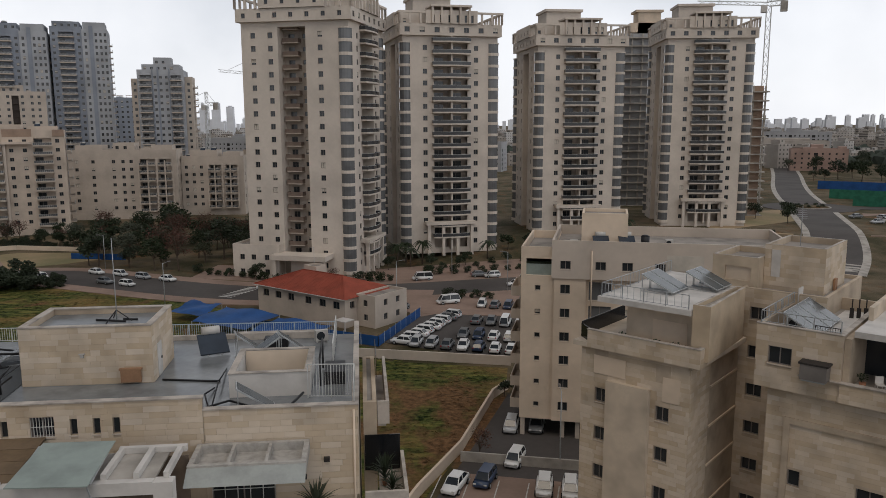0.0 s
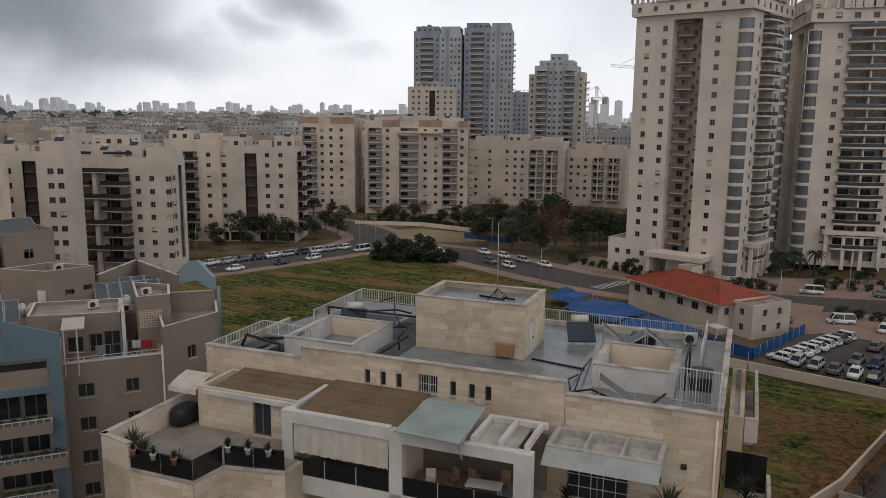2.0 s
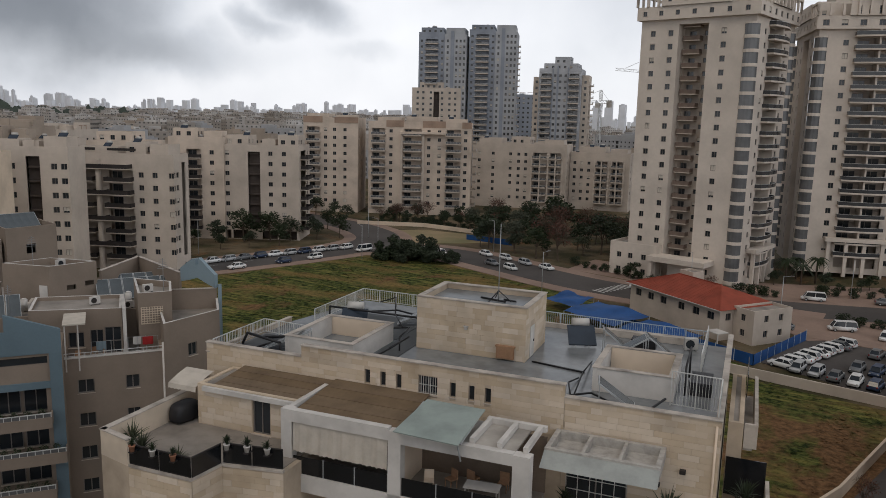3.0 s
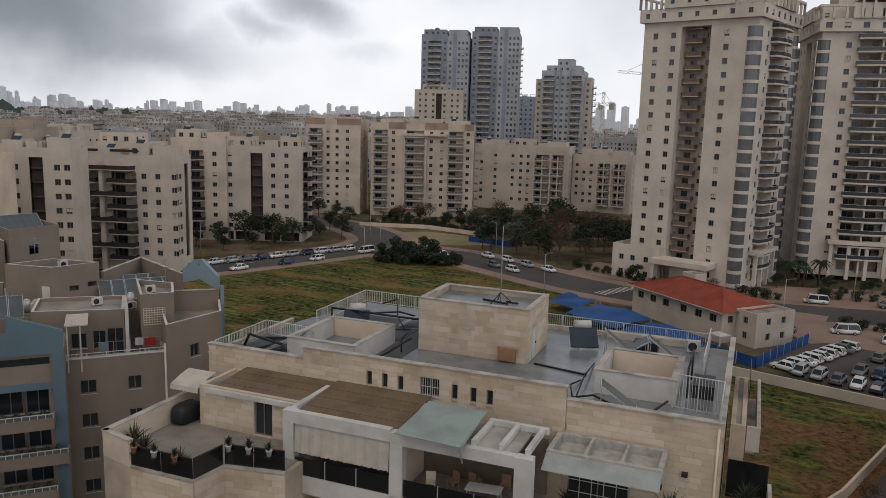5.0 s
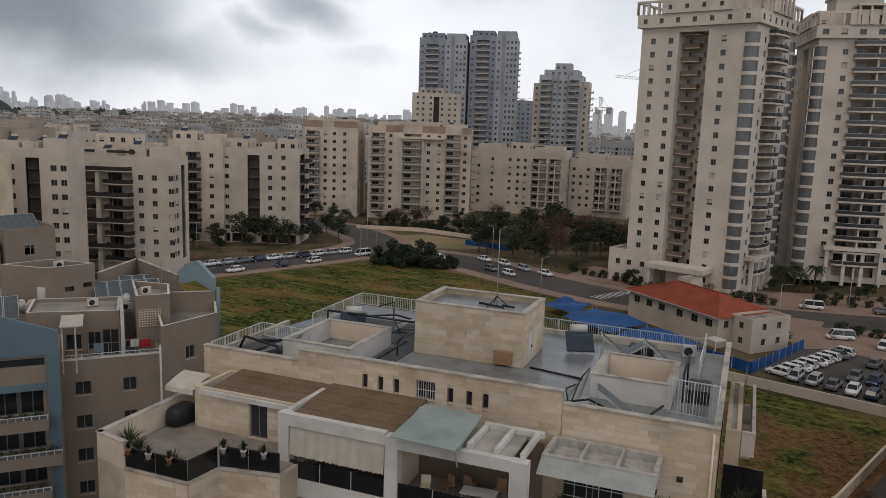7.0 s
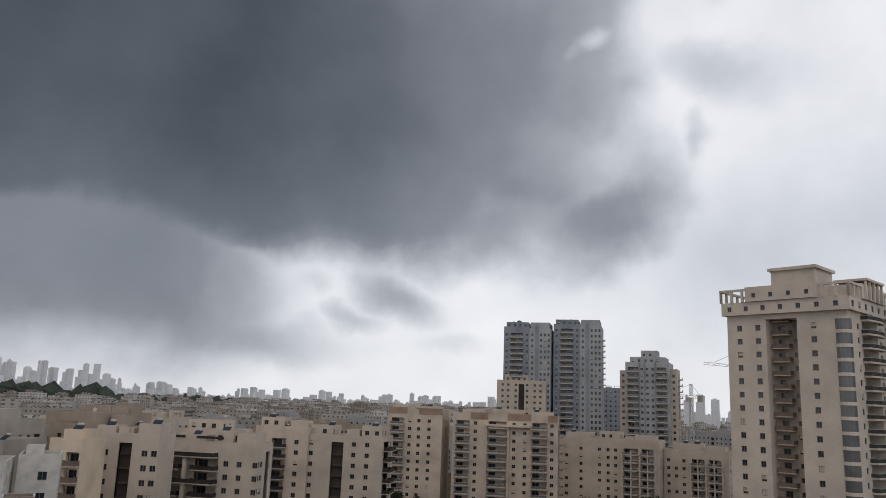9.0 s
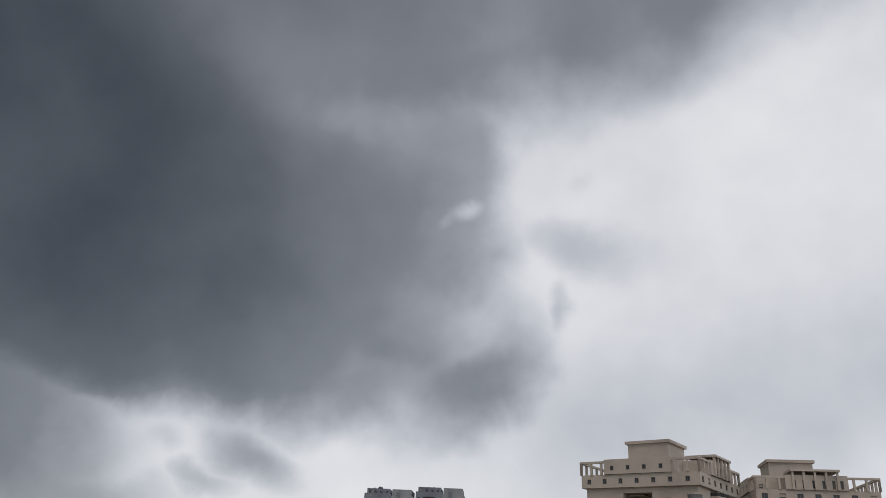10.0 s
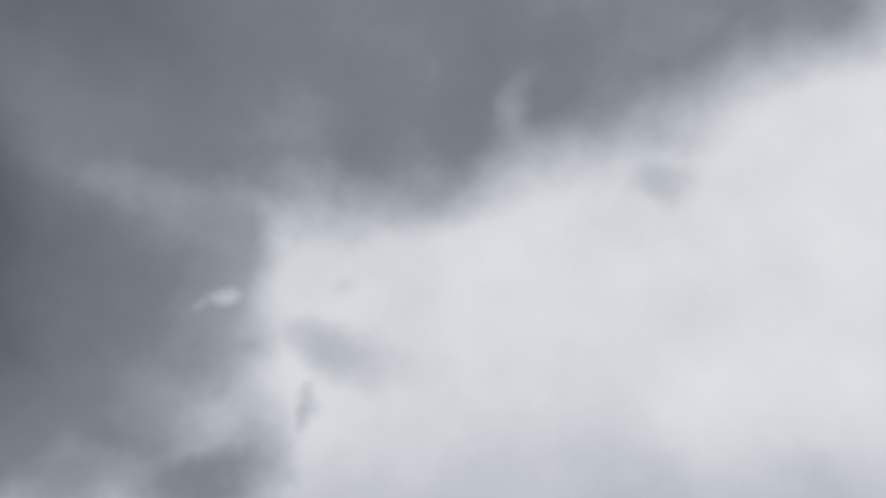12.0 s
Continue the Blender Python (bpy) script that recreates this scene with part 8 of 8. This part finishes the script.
def car_proto(colour, kind):
    """A car: lofted body and cabin, glass, four wheels, lamps."""
    T = group("car", 0, 0, -500, 0, label="parked %s %s" % (colour.replace("_", " "), {"hatch": "hatchback on the asphalt", "sedan": "saloon on the asphalt", "van": "van on the asphalt"}[kind]), category="car", group="parked cars")
    ln, wd, ht, roof0, roof1 = {"hatch": (4.0, 1.72, 1.5, -0.65, 1.55), "sedan": (4.5, 1.78, 1.45, -0.5, 1.1), "van": (4.9, 1.85, 1.9, -1.3, 2.2)}[kind]
    h = ln / 2
    bm = bmesh.new()
    sect = [(-h, 0.72, 0.40, 0.62), (-h + 0.12, 0.84, 0.25, 0.72), (-h + 0.9, 0.9, 0.22, 0.86 if kind != "van" else 1.0), (roof0 - 0.55, 0.92, 0.22, 0.92 if kind != "van" else 1.05), (0.3, 0.93, 0.22, 0.95), (h - 0.9, 0.92, 0.22, 0.97), (h - 0.1, 0.86, 0.3, 0.95), (h, 0.76, 0.45, 0.8)]
    rings = []
    for x, ws, z0, z1 in sect:
        w = wd / 2 * ws / 0.93
        rings.append([bm.verts.new(p) for p in ((x, -w * 0.9, z0), (x, -w, z0 + 0.15), (x, -w, z1 - 0.15), (x, -w * 0.86, z1), (x, w * 0.86, z1), (x, w, z1 - 0.15), (x, w, z0 + 0.15), (x, w * 0.9, z0))])
    for a, b in zip(rings, rings[1:]):
        for k in range(8):
            f = bm.faces.new((a[k], a[(k + 1) % 8], b[(k + 1) % 8], b[k]))
            f.smooth = True
    bm.faces.new(rings[0])
    bm.faces.new(rings[-1][::-1])
    bmesh.ops.recalc_face_normals(bm, faces=bm.faces[:])
    part("body", bm, PAINT[colour], T)
    bm = bmesh.new()
    lo = [(roof0 - 0.65, 0.82), (roof1 + 0.45 if kind != "sedan" else roof1 + 0.75, 0.84)]
    base = [bm.verts.new((x, s * wd / 2 * k, 0.9)) for x, k in lo for s in (-1, 1)]
    topv = [bm.verts.new((x, s * wd / 2 * 0.68, ht)) for x in (roof0, roof1) for s in (-1, 1)]
    b0, b1, b2, b3 = base
    t0, t1, t2, t3 = topv
    for f in ((b0, b1, t1, t0), (b2, t2, t3, b3), (b0, t0, t2, b2), (b1, b3, t3, t1)):
        bm.faces.new(f)
    bmesh.ops.recalc_face_normals(bm, faces=bm.faces[:])
    part("glazing", bm, CARGLASS, T)
    bm = bmesh.new()
    box(bm, roof0 - 0.06, -wd / 2 * 0.69, ht - 0.02, roof1 + 0.06, wd / 2 * 0.69, ht + 0.035)
    for s in (-1, 1):
        for (xa, xb) in ((roof0 - 0.62, roof0), (0.35, 0.35), (lo[1][0] - 0.04, roof1)):
            beam(bm, (xa, s * wd / 2 * 0.825, 0.9), (xb, s * wd / 2 * 0.69, ht), 0.08)
    part("roof", bm, PAINT[colour], T)
    for sx in (-1, 1):
        for sy in (-1, 1):
            bm = bmesh.new()
            x, y = sx * ln * 0.3, sy * (wd / 2 - 0.02)
            tube(bm, (x, y - 0.1, 0.31), (x, y + 0.1, 0.31), 0.31, 0.31, 14)
            wheel = part("wheel", bm, RUBBER, T)
            bm = bmesh.new()
            tube(bm, (x, y + sy * 0.08, 0.31), (x, y + sy * 0.11, 0.31), 0.2, 0.18, 12)
            part("rim", bm, METAL, wheel)
    for s in (-1, 1):
        slabwork("headlight", T, LAMP, (-h - 0.015, s * wd * 0.34 - 0.15, 0.6, -h + 0.1, s * wd * 0.34 + 0.15, 0.72))
        slabwork("tail_light", T, REDLAMP, (h - 0.08, s * wd * 0.36 - 0.11, 0.72, h + 0.015, s * wd * 0.36 + 0.11, 0.92))
    return T


CARS = [car_proto(c, k) for c, k in (("white", "hatch"), ("white", "sedan"), ("silver", "hatch"), ("grey", "sedan"), ("dark_blue", "hatch"), ("white", "van"), ("black", "sedan"), ("silver", "sedan"))]


def park(k, x, y, yaw, z=None):
    return copy_thing(CARS[k % len(CARS)], pose(x, y, (ground_z(x, y) + 0.11) if z is None else z, 0, 0, yaw))


# car park rows
vrnd = random.Random(4)
for k in range(9):
    park(vrnd.choice((0, 0, 1, 2, 1, 3)), 1.6 - 1.05 * k, 147.5 - 2.3 * k, -22 + vrnd.uniform(-3, 3))
for x0, y0, n in ((8.0, 156.0, 5), (6.4, 143.0, 5), (3.6, 133.4, 6), (-4.6, 128.4, 7)):
    for k in range(n):
        park(vrnd.choice((0, 1, 1, 2, 3, 4, 5, 0)), x0 + 2.65 * k, y0 - 0.75 * k, 78 + vrnd.uniform(-3, 3) + (180 if vrnd.random() < 0.5 else 0))
for x, y, yw, k in ((1.0, 158.5, 20, 5), (-8.5, 153, 60, 3), (-5, 183, 10, 5), (12, 186, 12, 0), (17, 176, 10, 1), (9, 187, 190, 3), (22, 183, 8, 0)):
    park(k, x, y, yw, 0.18)
# yard below the flats
for x, y, yw, k in ((8.0, 82.0, 70, 0), (1.2, 76.0, 68, 1), (4.4, 77.2, 70, 4), (10.4, 75.2, 80, 0), (13.0, 74.6, 80, 0), (8.4, 91.6, 78, 2), (11.6, 91.8, 78, 3), (15.5, 74.0, 80, 2)):
    park(k, x, y, yw, 0.08)
# along the west road
for k in range(12):
    t = k / 11
    x, y = -142.5 + 16.5 * t + 2 * t * t, 134 + 44 * t
    park(vrnd.choice((0, 1, 2, 3, 4, 7, 1)), x, y, 72, 0.17)
for x, y, yw, k in ((-125, 152, 72, 4), (-122, 161, 72, 0), (-129.5, 140, 70, 1), (-118, 178, 74, 5), (-131.5, 131, 70, 2), (-134, 121, 70, 0)):
    park(k, x, y, yw, 0.17)
for x, y, yw, k in ((-98, 186, 150, 0), (-87, 191.5, 152, 1), (-80, 189, 152, 0), (-73, 185.5, 152, 2), (-66, 182.5, 152, 1), (-80, 180, 152, 3), (-73.5, 177, 152, 0), (-104, 187, 160, 1), (-92, 182, 150, 6), (-112, 190, 165, 0), (-40, 172, 165, 1), (-22, 166, 176, 3)):
    park(k, x, y, yw, 0.175)


# painted crossing, bay lines, street lamps
def stripe(x, y, yaw, w, d, z):
    bm = bmesh.new()
    box(bm, -w / 2, -d / 2, 0, w / 2, d / 2, 0.006)
    part("road_marking", bm, ROADWHITE, MARKS, m=pose(x, y, z, 0, 0, yaw))


ROADWHITE = mat("worn_road_paint", (0.55, 0.54, 0.51), 0.9, var=0.2, scale=1.5, fine=6, stain=0.25)
MARKS = group("road_markings", label="worn white paint on the asphalt", category="road marking", kind="structure")
for k in range(9):
    stripe(-47.5 + 1.1 * k * 0.45, 165.5 + 1.15 * k, -22, 3.4, 0.55, 0.175)
for k in range(2, 12):
    stripe(-146 + 3.1 * k, 112 + 9.2 * k if k < 8 else 112 + 9.2 * 7 + 3 * (k - 7), 72, 2.4, 0.14, 0.172)
for k in range(7):
    stripe(-0.8 + 3.1 * k, 79.4 - 0.65 * k - 3.0, 78, 5.2, 0.12, 0.08)
sheet("pavement", [(2.6, 79.4), (17.0, 76.4), (15.5, 67.0), (0.2, 70.0)], PAVING, 0.075, "reddish brick parking bays", category="pavement")


def street_lamp(x, y, yaw, h=9.0):
    T = group("street_lamp", x, y, ground_z(x, y), yaw, label="slim grey steel street lamp", category="street lamp", group="street lamps")
    bm = bmesh.new()
    tube(bm, (0, 0, -0.2), (0, 0, h), 0.09, 0.05, 8)
    part("pole", bm, METAL, T)
    bm = bmesh.new()
    tube(bm, (0, 0, h - 0.1), (1.4, 0, h + 0.15), 0.04, 0.035, 6)
    part("arm", bm, METAL, T)
    slabwork("lamp_head", T, FRAME, (1.2, -0.14, h + 0.1, 1.9, 0.14, h + 0.24))


for x, y, yw in ((-9.8, 160, 0), (14.5, 171, 200), (-58, 158, 60), (-88, 199, 240), (-112, 168, 160), (-152, 150, -20), (-30, 178, 250), (2.2, 190, 270), (-131, 200, 0), (-116, 182, 180), (30, 176, 90), (12.8, 80.5, 90)):
    street_lamp(x, y, yw)
# far side of the east road, site fences and new road
EAST_ROAD = [(96, 190), (112, 216), (128, 262), (140, 296), (158, 350), (180, 405), (206, 465), (250, 575)]
ribbon("pavement", EAST_ROAD, 17, CONCRETE, 0.13, "pale concrete pavement along the new road", "pavement")
ribbon("road", EAST_ROAD, 13, ASPHALT, 0.16, "asphalt road to a roundabout")
ribbon("road", [(140, 296), (175, 290), (240, 276)], 10, ASPHALT, 0.15, "asphalt road through open ground")


def roundabout(x, y):
    bm = bmesh.new()
    tube(bm, (x, y, ground_z(x, y) - 0.1), (x, y, ground_z(x, y) + 0.18), 17, n=40)
    tagged(part("road", bm, ASPHALT), "asphalt roundabout", "road", kind="structure")
    T = group("roundabout_island", x, y, ground_z(x, y) + 0.18, label="planted roundabout island with a stone kerb", category="traffic island")
    bm = bmesh.new()
    tube(bm, (0, 0, 0), (0, 0, 0.25), 7.5, n=32)
    part("kerb", bm, CONCRETE, T)
    bm = bmesh.new()
    tube(bm, (0, 0, 0.25), (0, 0, 0.7), 6.9, 3.0, n=32)
    part("planting", bm, SCRUB, T)
    for k in range(9):
        plant(protos[4], x + 4.5 * math.cos(k * 0.7), y + 4.5 * math.sin(k * 0.7), 0.6, k * 40)


roundabout(140.5, 296)
sheet("pavement", [(80, 235), (104, 228), (120, 262), (128, 290), (104, 280)], EARTH, 0.08, "bare sandy building ground", category="pavement")
sheet("pavement", [(126, 226), (196, 222), (214, 268), (150, 276)], PAVING, 0.1, "reddish paved car park", category="pavement")
for pts, m, lab in (([(182, 377), (262, 330)], TARP, "blue hoarding round a building site"), ([(165, 331), (212, 300)], mat("green_mesh", (0.03, 0.16, 0.10), 0.8), "green mesh fence round a building site"), ([(160, 302), (205, 268)], mat("green_mesh", (0.03, 0.16, 0.10), 0.8), "green mesh fence round a building site")):
    T = wall_run(None, pts, 4.4, 8.6, 0.1, m, "hoarding")
    tagged(T, lab, "fence", kind="structure")
for k in range(26):
    park(vrnd.randrange(8), 138 + vrnd.uniform(0, 60), 246 + vrnd.uniform(-10, 20), vrnd.choice((10, 100, 190)), 4.75)
